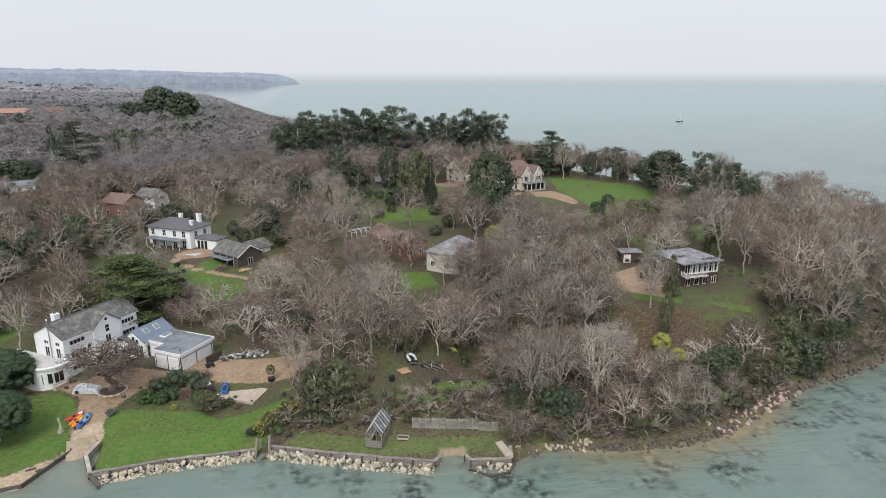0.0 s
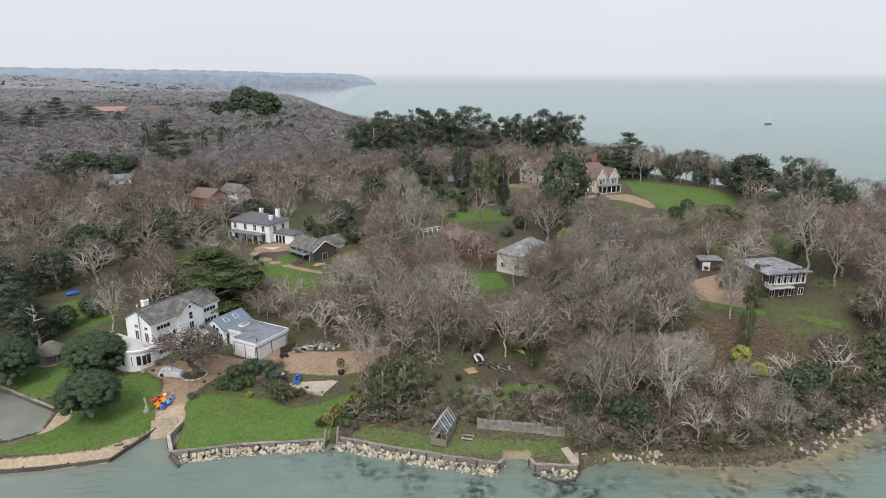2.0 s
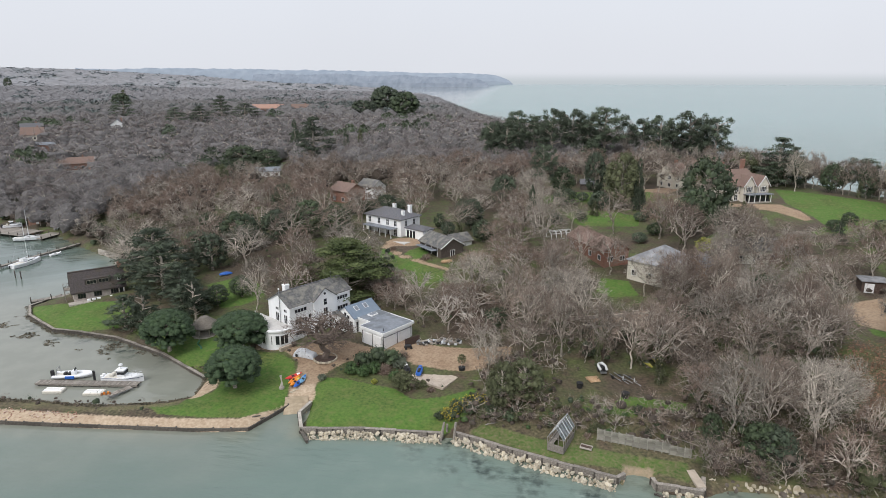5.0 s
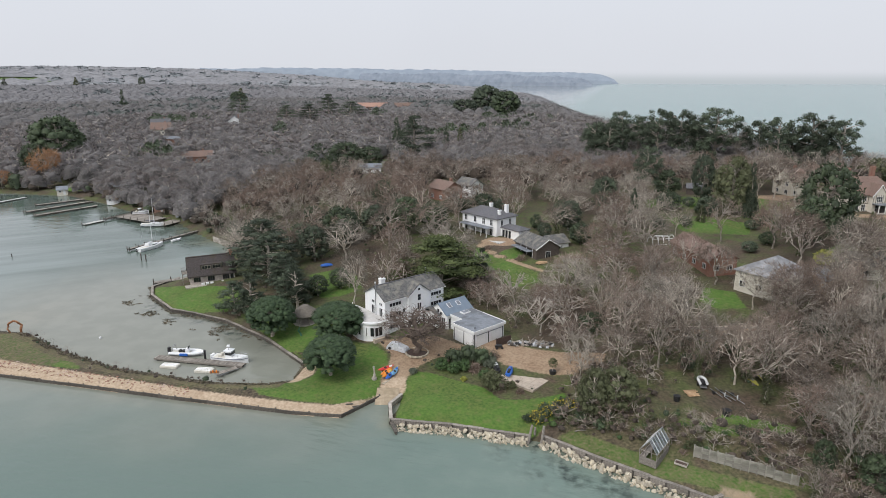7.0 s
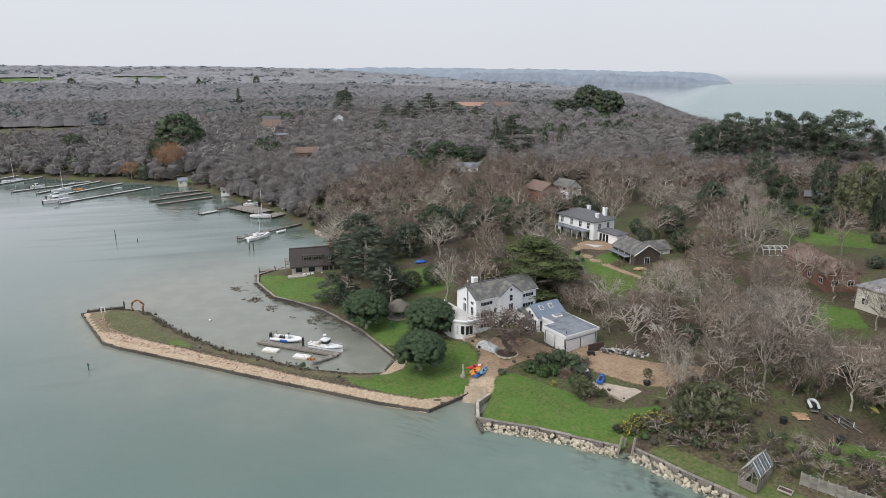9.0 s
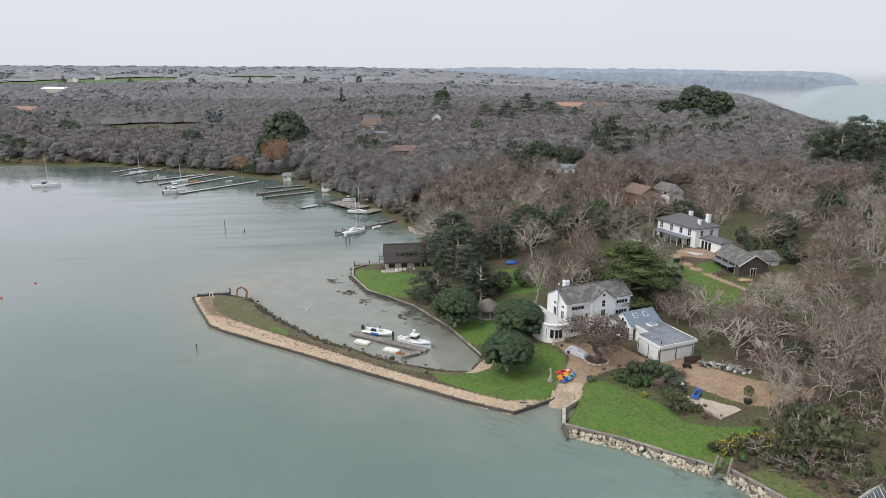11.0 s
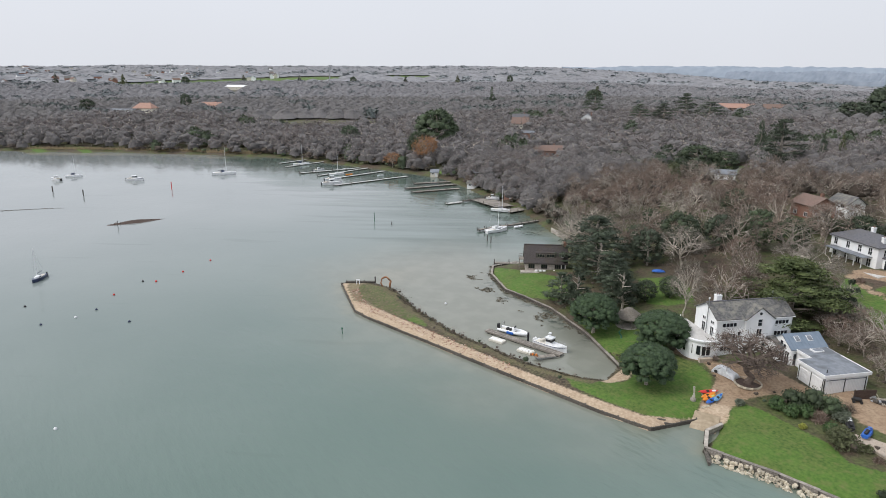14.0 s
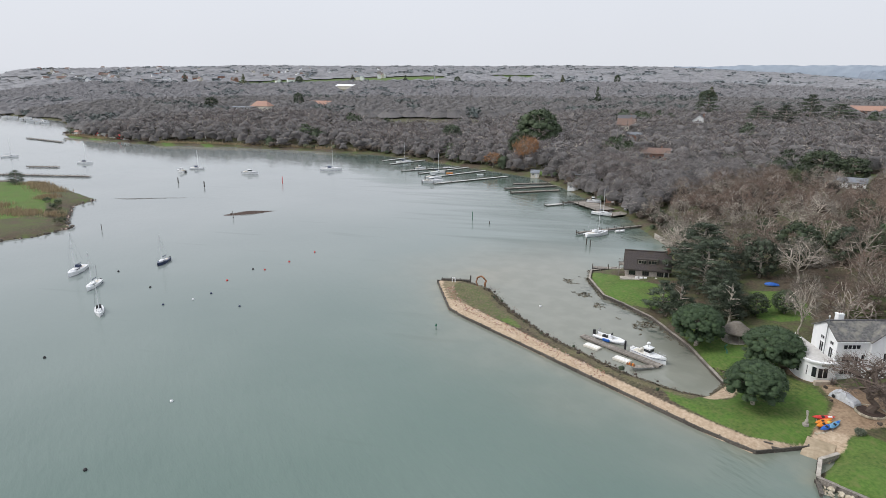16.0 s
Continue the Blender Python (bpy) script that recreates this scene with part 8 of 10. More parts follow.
for x, y in ((44, 68.2), (48, 67.4), (52.5, 68.0), (57, 69.0), (40.5, 69.0), (33, 69.4), (61, 68.6)):
    ob = new("stone", random.choice(DARK_ROCKS))
    ob.matrix_world = pose(x, y, 0.02, 0, 0, random.uniform(0, 360)) @ Matrix.Diagonal((0.7, 0.5, 0.5, 1))
    tagged(ob, "lone dark stone standing in shallow water", "boulder", "stones in the shallows")
for k in range(16):
    x = random.uniform(40, 62)
    y = 71.6 + abs(x - 48) * 0.12 + random.uniform(0.0, 2.6)
    log = thing("driftwood", x, y, max(0.5, ground_z(x, y) + 0.15), random.uniform(0, 360), "bleached driftwood branch on the bank", "driftwood", "driftwood")
    part("branch", rod((-1.4, 0, 0), (1.4, 0.3, 0.25), 0.09, 0.04, 5), M_BARK, log)
    part("branch", rod((0.1, 0.1, 0.1), (0.9, 0.9, 0.5), 0.05, 0.02, 4), M_BARK, log)

# leaning mooring timbers at the gap in the wall
for (x, y), (dx, dy), tall in (((-9.0, 78.4), (0.5, 0.8), 3.0), ((-7.1, 78.7), (0.25, 0.5), 3.1), ((-8.2, 80.2), (0.0, 0.2), 2.0)):
    t = thing("mooring_timber", x, y, -0.4, 0, "leaning weathered mooring timber in the sea wall", "post", "mooring timbers")
    part("post", rod((0, 0, 0), (dx, dy, tall), 0.22, 0.17, 7), M_OLDWOOD, t)


# ---------------------------------------------------------------- greenhouse terrace
def greenhouse():
    h = thing("greenhouse", 5.9, 76.3, 1.35, -24, "old timber greenhouse with a dwarf wall and glass roof", "greenhouse")
    W, L, E, R = 2.3, 4.4, 1.7, 3.3
    part("base_wall", box(0, 0, -0.3, W, 0.12, 0.75), M_OLDWOOD, h)
    part("base_wall", box(0, L - 0.12, -0.3, W, L, 0.75), M_OLDWOOD, h)
    part("base_wall", box(0, 0.12, -0.3, 0.12, L - 0.12, 0.75), M_OLDWOOD, h)
    part("base_wall", box(W - 0.12, 0.12, -0.3, W, L - 0.12, 0.75), M_OLDWOOD, h)
    for x in (0, W):
        for k in range(7):
            y = k * L / 6
            part("mullion", box(x - 0.035, y - 0.035, 0.75, x + 0.035, y + 0.035, E), M_OLDWOOD, h)
            part("rafter", rod((x, y, E), (W / 2, y, R), 0.045, None, 4), M_FRAME if k % 2 else M_METAL, h)
        part("eave_bar", rod((x, 0, E), (x, L, E), 0.05, None, 4), M_OLDWOOD, h)
        for k in range(6):
            y0, y1 = k * L / 6 + 0.05, (k + 1) * L / 6 - 0.05
            bm = bmesh.new()
            a = bm.verts.new((x, y0, E)), bm.verts.new((x, y1, E)), bm.verts.new((W / 2, y1, R)), bm.verts.new((W / 2, y0, R))
            bm.faces.new(a)
            bmesh.ops.solidify(bm, geom=bm.faces[:], thickness=0.01)
            part("pane", bm, M_PANE, h)
    part("ridge_bar", rod((W / 2, -0.1, R), (W / 2, L + 0.1, R), 0.06, None, 4), M_METAL, h)
    for y in (0.06, L - 0.06):
        for x in (0.0, 0.75, 1.55, W):
            top = E + (R - E) * (1 - abs(x - W / 2) / (W / 2))
            part("gable_bar", box(x - 0.04, y - 0.04, 0.0 if 0 < x < W else 0.7, x + 0.04, y + 0.04, top), M_OLDWOOD, h)
        part("tie_bar", rod((0, y, E), (W, y, E), 0.04, None, 4), M_OLDWOOD, h)
    part("finial", rod((W / 2, 0, R), (W / 2, 0, R + 0.35), 0.03, 0.01, 5), M_METAL, h)
    part("bench", box(0.15, 0.4, 0.55, 0.7, L - 0.3, 0.6), M_OLDWOOD, h)


M_PANE = material("old_greenhouse_glass", (0.30, 0.36, 0.40), (0.42, 0.48, 0.52), 1.0, 0.15)
M_PANE.node_tree.nodes["Principled BSDF"].inputs["Alpha"].default_value = 0.45
greenhouse()

M_PANEL = material("weathered_panels", (0.20, 0.19, 0.165), (0.36, 0.34, 0.30), 1.6, 0.92, bump=0.5, c=(0.13, 0.135, 0.10), c_scale=0.9, c_amount=0.7, per_object=0.2)
cf = thing("concrete_fence", 12.9, 78.9, 1.5, 0, "grey concrete-panel retaining fence with worn posts", "fence")
span = math.hypot(11.9, -3.1)
for k in range(13):
    ang = math.degrees(math.atan2(-3.1, 11.9))
    if 4 < k < 7:
        drop = -0.08
    else:
        drop = 0.0
    m = pose(11.9 * k / 13, -3.1 * k / 13, (-0.1 if k > 9 else 0.25) + drop - 0.25, random.uniform(-3, 3), 0, ang + random.uniform(-1.5, 1.5))
    part("post", box(-0.07, -0.12, -0.3, 0.07, 0.1, 1.75), M_PANEL, cf, m=m)
    for j in range(4):
        part("panel", box(0.08, -0.05, 0.02 + j * 0.4, span / 13 - 0.08, 0.03, 0.40 + j * 0.4), M_PANEL, cf, m=m)
rail = thing("broken_rail", 21.8, 79.2, 2.2, -28, "pale fallen wooden rail on the bank", "rail")
part("bar", rod((0, 0, 0.6), (5.6, 0, 0.3), 0.06, None, 5), M_OLDWOOD, rail)
for x in (1.2, 3.6):
    part("stake", rod((x, 0, -0.4), (x, 0, 0.5), 0.05, None, 5), M_OLDWOOD, rail)
bed = thing("cold_frame", 11.2, 76.9, 1.32, -20, "small wooden cold frame on the grass", "planter")
for a in ((-0.8, -0.45, 0, 0.8, -0.39, 0.25), (-0.8, 0.39, 0, 0.8, 0.45, 0.25), (-0.8, -0.39, 0, -0.74, 0.39, 0.25), (0.74, -0.39, 0, 0.8, 0.39, 0.25)):
    part("board", box(*a), M_CONCRETE, bed)
part("soil", box(-0.74, -0.39, 0, 0.74, 0.39, 0.12), M_BROWN, bed)
for k in range(5):
    x, y = -1.0 + random.uniform(-1.5, 1.8), 82.4 + random.uniform(-1, 1.4)
    t = thing("timber_offcut", x, y, ground_z(x, y) + 0.06, random.uniform(0, 40), "pale old timber lying in the grass", "timber", "old timbers")
    part("plank", box(-0.9, -0.08, -0.04, 0.9, 0.08, 0.04), M_OLDWOOD, t)
pier = thing("concrete_pad", 24.3, 72.0, 1.05, 8, "pale concrete strip at the wall's corner", "concrete", kind="structure")
part("slab", box(-0.55, -1.9, -0.3, 0.55, 1.7, 0.06, bevel=0.02), M_SLAB, pier)


# ---------------------------------------------------------------- garden of the white house
def bush(x, y, r, h, mat, label, seed, count=900, name="bush", flowers=None, group=""):
    """A clipped or loose bush: a mass of small leaves on short stems."""
    g = np.random.default_rng(seed)
    c, rr = [], []
    for _ in range(22):
        d = unit(g.normal(size=3))
        c.append((r * 0.55 * d[0], r * 0.55 * d[1], h * 0.5 + h * 0.28 * d[2]))
        rr.append(g.uniform(0.3, 0.5) * min(r, h * 0.8))
    c, rr = np.array(c), np.array(rr)
    t = thing(name, x, y, ground_z(x, y) - 0.03, 0, label, "bush", group)
    if mat.name.startswith("twigs"):
        way = unit(g.normal(size=(count, 3)) + [0, 0, 0.35])
        way[:, 2] = abs(way[:, 2])
        start = way * g.uniform(0.1, 0.75, count)[:, None] * [r, r, h]
        me = tri_mesh("shoot_mass", slivers(g, start, unit(way + g.normal(size=(count, 3)) * 0.5), g.uniform(0.3, 0.9, count) * min(r, 1.6) * 0.6, g.uniform(0.03, 0.06, count)), mat)
        shared("crown", me, t, Matrix())
    else:
        me = crown_mesh("leaves", *leaf_clumps(g, c, rr, count, 0.11 + 0.03 * r if mat in (M_CLIP, M_LEAF) else 0.15 + 0.04 * r, 0.9, 0.9, 0.66 if mat in (M_CLIP, M_LEAF) else 0.4), mat)
        shared("leaves", me, t, Matrix())
    if flowers:
        me = tri_mesh("flowers", leaf_clumps(g, c, rr * 1.08, count // 2, 0.16, 0.95, 1.2)[0], flowers)
        tagged(shared("bloom", me, t, Matrix()), "clusters of yellow flowers", kind="stuff")
    for k in range(4):
        a = k * 1.57 + 0.4
        part("stem", rod((0.05 * math.cos(a), 0.05 * math.sin(a), -0.05), (0.5 * r * math.cos(a), 0.5 * r * math.sin(a), h * 0.6), 0.05, 0.02, 4), M_BARK, t)
    return t


M_GREY = material("grey_green_leaves", (0.10, 0.12, 0.085), (0.18, 0.20, 0.145), 0.8, 0.8, island=0.3)
for k, (x, y, r, h, mat, label) in enumerate([
        (-26.0, 94.6, 1.25, 1.9, M_CLIP, "round clipped dark green bush"), (-23.8, 94.1, 1.2, 1.8, M_CLIP, "round clipped dark green bush"), (-24.4, 97.0, 1.6, 2.3, M_LEAF, "dense dark evergreen bush"),
        (-22.2, 98.2, 1.9, 2.6, M_LEAF, "large dense dark evergreen bush"), (-19.9, 97.6, 1.8, 2.6, M_LEAF, "large dense dark evergreen bush"), (-22.0, 95.2, 1.2, 1.7, M_CLIP, "clipped green bush"),
        (-20.2, 95.0, 1.2, 1.9, M_TWIG_RED, "round russet bush"), (-18.0, 97.0, 1.2, 1.5, M_GREY, "pale grey-green bush"), (-16.2, 90.8, 2.4, 2.3, M_OLIVE, "broad olive-green bush with fresh tips"),
        (-17.8, 93.0, 1.3, 1.6, M_CLIP, "fresh green clipped bush"), (-17.9, 99.6, 1.3, 2.0, M_TWIG, "leafless brown bush"), (-21.4, 91.9, 0.6, 0.6, M_LIME, "small yellow-green bush"),
        (-13.6, 91.6, 1.2, 1.0, M_OLIVE, "low spreading bush beside the paving"), (-11.9, 90.4, 1.0, 0.9, M_TWIG_RED, "low russet bush"), (-39.0, 103.2, 0.8, 1.2, M_TWIG, "bare bush by the bay"),
        (-9.6, 82.8, 1.0, 1.2, M_LEAF, "dark bush on the lawn's edge"), (-30.4, 92.4, 0.9, 0.8, M_GREY, "grey-green bush beside the kayaks"), (-29.6, 152.0, 1.5, 1.4, M_TWIG_RED, "low russet bush"),
        (-20.2, 146.6, 2.0, 2.0, M_TWIG_RED, "round russet bush in the villa garden"), (-76.5, 111, 2.2, 2.2, M_TWIG_RED, "bare russet bush by the harbour wall")]):
    bush(x, y, r * (1.22 if k < 10 else 1), h * (1.12 if k < 10 else 1), mat, label + " in a garden bed", 200 + k, 1300 if k < 10 else 700)
for k, (x, y, r, h) in enumerate([(-8.0, 82.8, 1.4, 1.8), (-7.0, 84.6, 1.5, 2.0), (-5.4, 86.0, 1.4, 1.8), (-3.6, 86.6, 1.2, 1.5)]):
    bush(x, y, r, h, M_LEAF, "dark bush covered in yellow flowers by the wall", 240 + k, 700, "gorse_bush", M_YELLOW, "yellow flowering bushes")
for k in range(40):
    x = random.uniform(-6, 24)
    y = 82.5 - 0.2 * (x + 6) + random.uniform(0, 6.5)
    if 4.5 < x < 11 and y < 81.5 or 12 < x and y < 80.3 - 0.25 * (x - 12):
        continue
    bush(x, y, random.uniform(0.8, 1.7), random.uniform(0.7, 1.5), random.choice([M_TWIG, M_TWIG_RED, M_OLIVE, M_LEAF, M_OLIVE]), "tangled bramble bush on the bank", 300 + k, 260, "bramble_bush", None, "brambles on the bank")
for k in range(60):
    x = random.uniform(27, 100)
    base = float(np.interp(x, [28, 37, 47, 59, 77, 100], [71.4, 71, 69.2, 70.9, 79.2, 85.1]))
    y = base + random.uniform(1.2, 7.5)
    bush(x, y, random.uniform(1.2, 2.6), random.uniform(1.2, 3.2), random.choice([M_TWIG_RED, M_TWIG, M_TWIG_RED, M_OLIVE, M_LEAF, M_TWIG_PALE]), "thorny thicket on the wooded shore bank", 400 + k, 420, "thicket", None, "thickets on the shore bank")

ring = thing("stone_ring", -31.8, 99.2, ground_z(-31.8, 99.2), 0, "ring of edging stones round the oak's bed", "edging")
for k in range(26):
    a = 2 * math.pi * k / 26
    part("edging_stone", box(-0.25, -0.13, -0.1, 0.25, 0.13, 0.24, bevel=0.04), M_STONE, ring, m=pose(2.0 * math.cos(a), 2.0 * math.sin(a), random.uniform(-0.03, 0.03), 0, 0, math.degrees(a) + 90))
part("soil", prism([(1.85 * math.cos(2 * math.pi * k / 20), 1.85 * math.sin(2 * math.pi * k / 20)) for k in range(20)], -0.2, 0.12), M_BROWN, ring)


def kayak(x, y, rot, tilt, mats, label):
    z = ground_z(x, y)
    t = thing("kayak", x, y, z + 0.35, rot, label, "kayak", "kayaks on the rack")
    bm = bmesh.new()
    rows = []
    for k in range(13):
        s = -1 + k / 6
        w = 0.36 * (1 - abs(s) ** 2.4) + 0.012
        zz = 0.16 * s * s
        rows.append([bm.verts.new((1.65 * s, w * math.cos(a), zz + 0.17 * math.sin(a) * (1 - 0.6 * s * s))) for a in np.linspace(0, 2 * math.pi, 10, endpoint=False)])
    for a, b in zip(rows, rows[1:]):
        for k in range(10):
            bm.faces.new([a[k], b[k], b[(k + 1) % 10], a[(k + 1) % 10]])
    bm.faces.new(rows[0])
    bm.faces.new(list(reversed(rows[-1])))
    bmesh.ops.recalc_face_normals(bm, faces=bm.faces[:])
    tilt_m = pose(0, 0, 0, tilt, 0, 0)
    hull = part("hull", bm, mats[0], t, m=tilt_m)
    part("seat", box(-0.35, -0.2, 0.12, 0.15, 0.2, 0.19, bevel=0.03), M_BLACK, hull)
    part("end_panel", box(0.6, -0.16, 0.13, 1.25, 0.16, 0.2, bevel=0.04), mats[1], hull)


kayak(-35.3, 92.4, 52, 25, (M_RED, M_HULL), "red and white kayak lying on the lawn's edge")
kayak(-34.8, 91.2, 74, 25, (M_ORNG, M_ORNG), "orange kayak lying on the lawn's edge")
kayak(-34.4, 90.6, 78, 25, (M_ORNG, M_YEL), "orange and yellow kayak beside the drive")
kayak(-33.4, 91.6, 92, 25, (M_LBLUE, M_BLUE), "light blue kayak beside the drive")
kayak(-33.8, 90.2, 84, 20, (M_BLUE, M_LBLUE), "blue kayak beside the drive")
rack = thing("kayak_rack", -34.6, 91.2, ground_z(-34.6, 91.2), 30, "low timber rack under the kayaks", "rack")
for x in (-0.9, 0.9):
    part("bearer", box(x - 0.06, -1.7, 0.02, x + 0.06, 1.6, 0.16), M_OLDWOOD, rack)
edge_stones = thing("drive_edging", -33.6, 88.6, ground_z(-33.6, 88.6), 0, "row of rough stones along the drive", "edging")
for k in range(7):
    shared("stone", random.choice(PALE_ROCKS), edge_stones, pose(-0.6 + 0.25 * k, 0.5 * k - 0.5, 0.05, 0, 0, 40 * k) @ Matrix.Diagonal((0.5, 0.4, 0.4, 1)))

sc = thing("garden_sculpture", -36.1, 89.0, ground_z(-36.1, 89.0), 20, "tall pale abstract stone on a round plinth", "sculpture")
bm = bmesh.new()
rows = []
for k in range(9):
    t_ = k / 8
    r = 0.17 + 0.06 * math.sin(t_ * 9.0) * (1 - t_) + 0.04 * math.cos(t_ * 5)
    rows.append([bm.verts.new((r * math.cos(a) + 0.06 * math.sin(t_ * 4), r * 0.7 * math.sin(a), 0.3 + 2.0 * t_)) for a in np.linspace(0, 2 * math.pi, 8, endpoint=False)])
for a, b in zip(rows, rows[1:]):
    for k in range(8):
        bm.faces.new([a[k], a[(k + 1) % 8], b[(k + 1) % 8], b[k]])
bm.faces.new(rows[-1])
part("stone", bm, M_CONCRETE, sc)
part("plinth", rod((0, 0, -0.1), (0, 0, 0.3), 0.45, 0.42, 14), M_CONCRETE, sc)
sc2 = thing("dark_sculpture", -56.6, 102.0, ground_z(-56.6, 102.0), 0, "dark twisted metal sculpture on the grass", "sculpture")
bm = bmesh.new()
for k in range(8):
    a = k * 0.7
    add_rod(bm, (0.25 * math.cos(a), 0.25 * math.sin(a), 0.22 * k), (0.25 * math.cos(a + 0.7), 0.25 * math.sin(a + 0.7), 0.22 * k + 0.3), 0.17 - 0.008 * k, None, 6)
part("metal", bm, M_GREEN, sc2)

cc = thing("covered_car", -35.6, 99.6, ground_z(-35.6, 99.6), -12, "small car under a crumpled silver cover", "car")
bm = bmesh.new()
prof = [(-2.0, 0.0, 0.85), (-2.0, 0.55, 0.85), (-1.75, 0.95, 0.82), (-1.1, 1.35, 0.66), (0.2, 1.38, 0.66), (0.9, 1.0, 0.8), (1.75, 0.85, 0.84), (2.0, 0.5, 0.84), (2.02, 0.0, 0.86)]
rows = []
for px, pz, w in prof:
    rows.append([bm.verts.new((px + random.uniform(-0.05, 0.05), w * c, pz * s + random.uniform(-0.04, 0.04))) for c, s in ((-1.06, 0.02), (-1.0, 0.55), (-0.85, 0.9), (-0.4, 1.02), (0.0, 1.0), (0.4, 1.02), (0.85, 0.9), (1.0, 0.55), (1.06, 0.02))])
for a, b in zip(rows, rows[1:]):
    for k in range(8):
        bm.faces.new([a[k], b[k], b[k + 1], a[k + 1]])
bmesh.ops.recalc_face_normals(bm, faces=bm.faces[:])
part("cover", bm, M_SILVER, cc)
for px in (-1.3, 1.25):
    for s in (-1, 1):
        part("wheel", rod((px, s * 0.66, 0.29), (px, s * 0.82, 0.29), 0.28, None, 12), M_BLACK, cc)

slab = thing("paved_pad", -12.0, 94.4, ground_z(-12.0, 94.4) + 0.02, -27, "pale square paving beside the drive", "paving", kind="structure")
for i in range(4):
    for j in range(3):
        part("paver", box(-3.4 + i * 1.75, -2.4 + j * 1.55, -0.3, -1.68 + i * 1.75, -0.88 + j * 1.55, 0.08 + 0.01 * ((i + j) % 2), bevel=0.01), M_SLAB, slab)


def jet_ski(x, y, rot, a, b, label):
    t = thing("jet_ski", x, y, ground_z(x, y) + 0.1, rot, label, "jet ski", "jet skis on the paving")
    bm = bmesh.new()
    rows = []
    for s, w, zt in ((-1.4, 0.48, 0.55), (-0.7, 0.55, 0.6), (0.1, 0.56, 0.66), (0.8, 0.46, 0.72), (1.3, 0.24, 0.68), (1.55, 0.05, 0.6)):
        rows.append([bm.verts.new(p) for p in ((s, -w * 0.5, 0.12), (s, -w, 0.36), (s, -w * 0.8, zt), (s, w * 0.8, zt), (s, w, 0.36), (s, w * 0.5, 0.12))])
    for p, q in zip(rows, rows[1:]):
        for k in range(6):
            bm.faces.new([p[k], q[k], q[(k + 1) % 6], p[(k + 1) % 6]])
    bm.faces.new(rows[0])
    bm.faces.new(list(reversed(rows[-1])))
    bmesh.ops.recalc_face_normals(bm, faces=bm.faces[:])
    part("hull", bm, a, t)
    part("seat", box(-1.1, -0.2, 0.6, 0.1, 0.2, 0.92, bevel=0.08), M_BLACK, t)
    part("bonnet", box(0.15, -0.3, 0.66, 1.1, 0.3, 0.95, bevel=0.12), b, t)
    part("handlebar", rod((0.2, -0.38, 1.08), (0.2, 0.38, 1.08), 0.03, None, 6), M_BLACK, t)
    part("trolley", box(-1.2, -0.35, -0.08, 1.0, 0.35, 0.12), M_METAL, t)


jet_ski(-16.7, 96.0, 112, M_BLACK, M_HULL, "white and black jet ski on a trolley")
jet_ski(-14.4, 95.4, 88, M_BLUE, M_BLUE, "blue jet ski partly under a blue cover")
tub = thing("planter_tub", -7.4, 97.0, ground_z(-7.4, 97), 0, "dark round tub with a small clipped tree", "planter")
part("tub", rod((0, 0, -0.05), (0, 0, 0.55), 0.5, 0.6, 12), M_BLACK, tub)
part("stem", rod((0, 0, 0.5), (0, 0, 1.6), 0.05, 0.04, 5), M_BARK, tub)
shared("leaves", crown_mesh("tub_leaves", *leaf_clumps(np.random.default_rng(3), np.array([[0, 0, 2.0]]), np.array([0.75]), 420, 0.16, 1.0), M_OLIVE), tub, Matrix())
for k, (x, y) in enumerate([(-15.0, 105.6), (-13.6, 106.0), (-12.2, 106.3), (-10.6, 106.6), (-9.4, 106.2)]):
    t = thing("salvage_heap", x, y, ground_z(x, y), random.uniform(0, 90), "heap of grey tarpaulins and salvaged timber", "heap", "heaps beside the track")
    for j in range(9):
        m = pose(random.uniform(-1.1, 1.1), random.uniform(-0.7, 0.7), random.uniform(0.0, 0.35), random.uniform(-25, 25), random.uniform(-25, 25), random.uniform(0, 180))
        part("lump", box(-random.uniform(0.2, 0.6), -0.25, -0.1, random.uniform(0.2, 0.6), 0.25, random.uniform(0.1, 0.35), bevel=0.05), (M_METAL, M_OLDWOOD, M_SILVER, M_WETWOOD, M_BLACK)[(j + k) % 5], t, m=m)
    for j in range(7):
        a = random.uniform(0, 6.28)
        part("branch", rod((-1.3 * math.cos(a), -1.3 * math.sin(a), 0.15), (1.5 * math.cos(a + 0.4), 1.5 * math.sin(a + 0.4), random.uniform(0.2, 1.1)), 0.07, 0.02, 5), M_DEADWOOD, t)
bk = thing("garden_machine", -17.6, 103.2, ground_z(-17.6, 103.2), 20, "dark mower and tools parked beside the garage", "garden machine")
part("body", box(-0.6, -0.35, 0.3, 0.5, 0.35, 0.75, bevel=0.1), M_BLACK, bk)
for x in (-0.5, 0.5):
    for s in (-0.42, 0.42):
        part("wheel", rod((x, s - 0.07, 0.22), (x, s + 0.07, 0.22), 0.22, None, 10), M_BLACK, bk)
part("handle", rod((-0.5, 0, 0.7), (-0.9, 0, 1.1), 0.03, None, 5), M_METAL, bk)

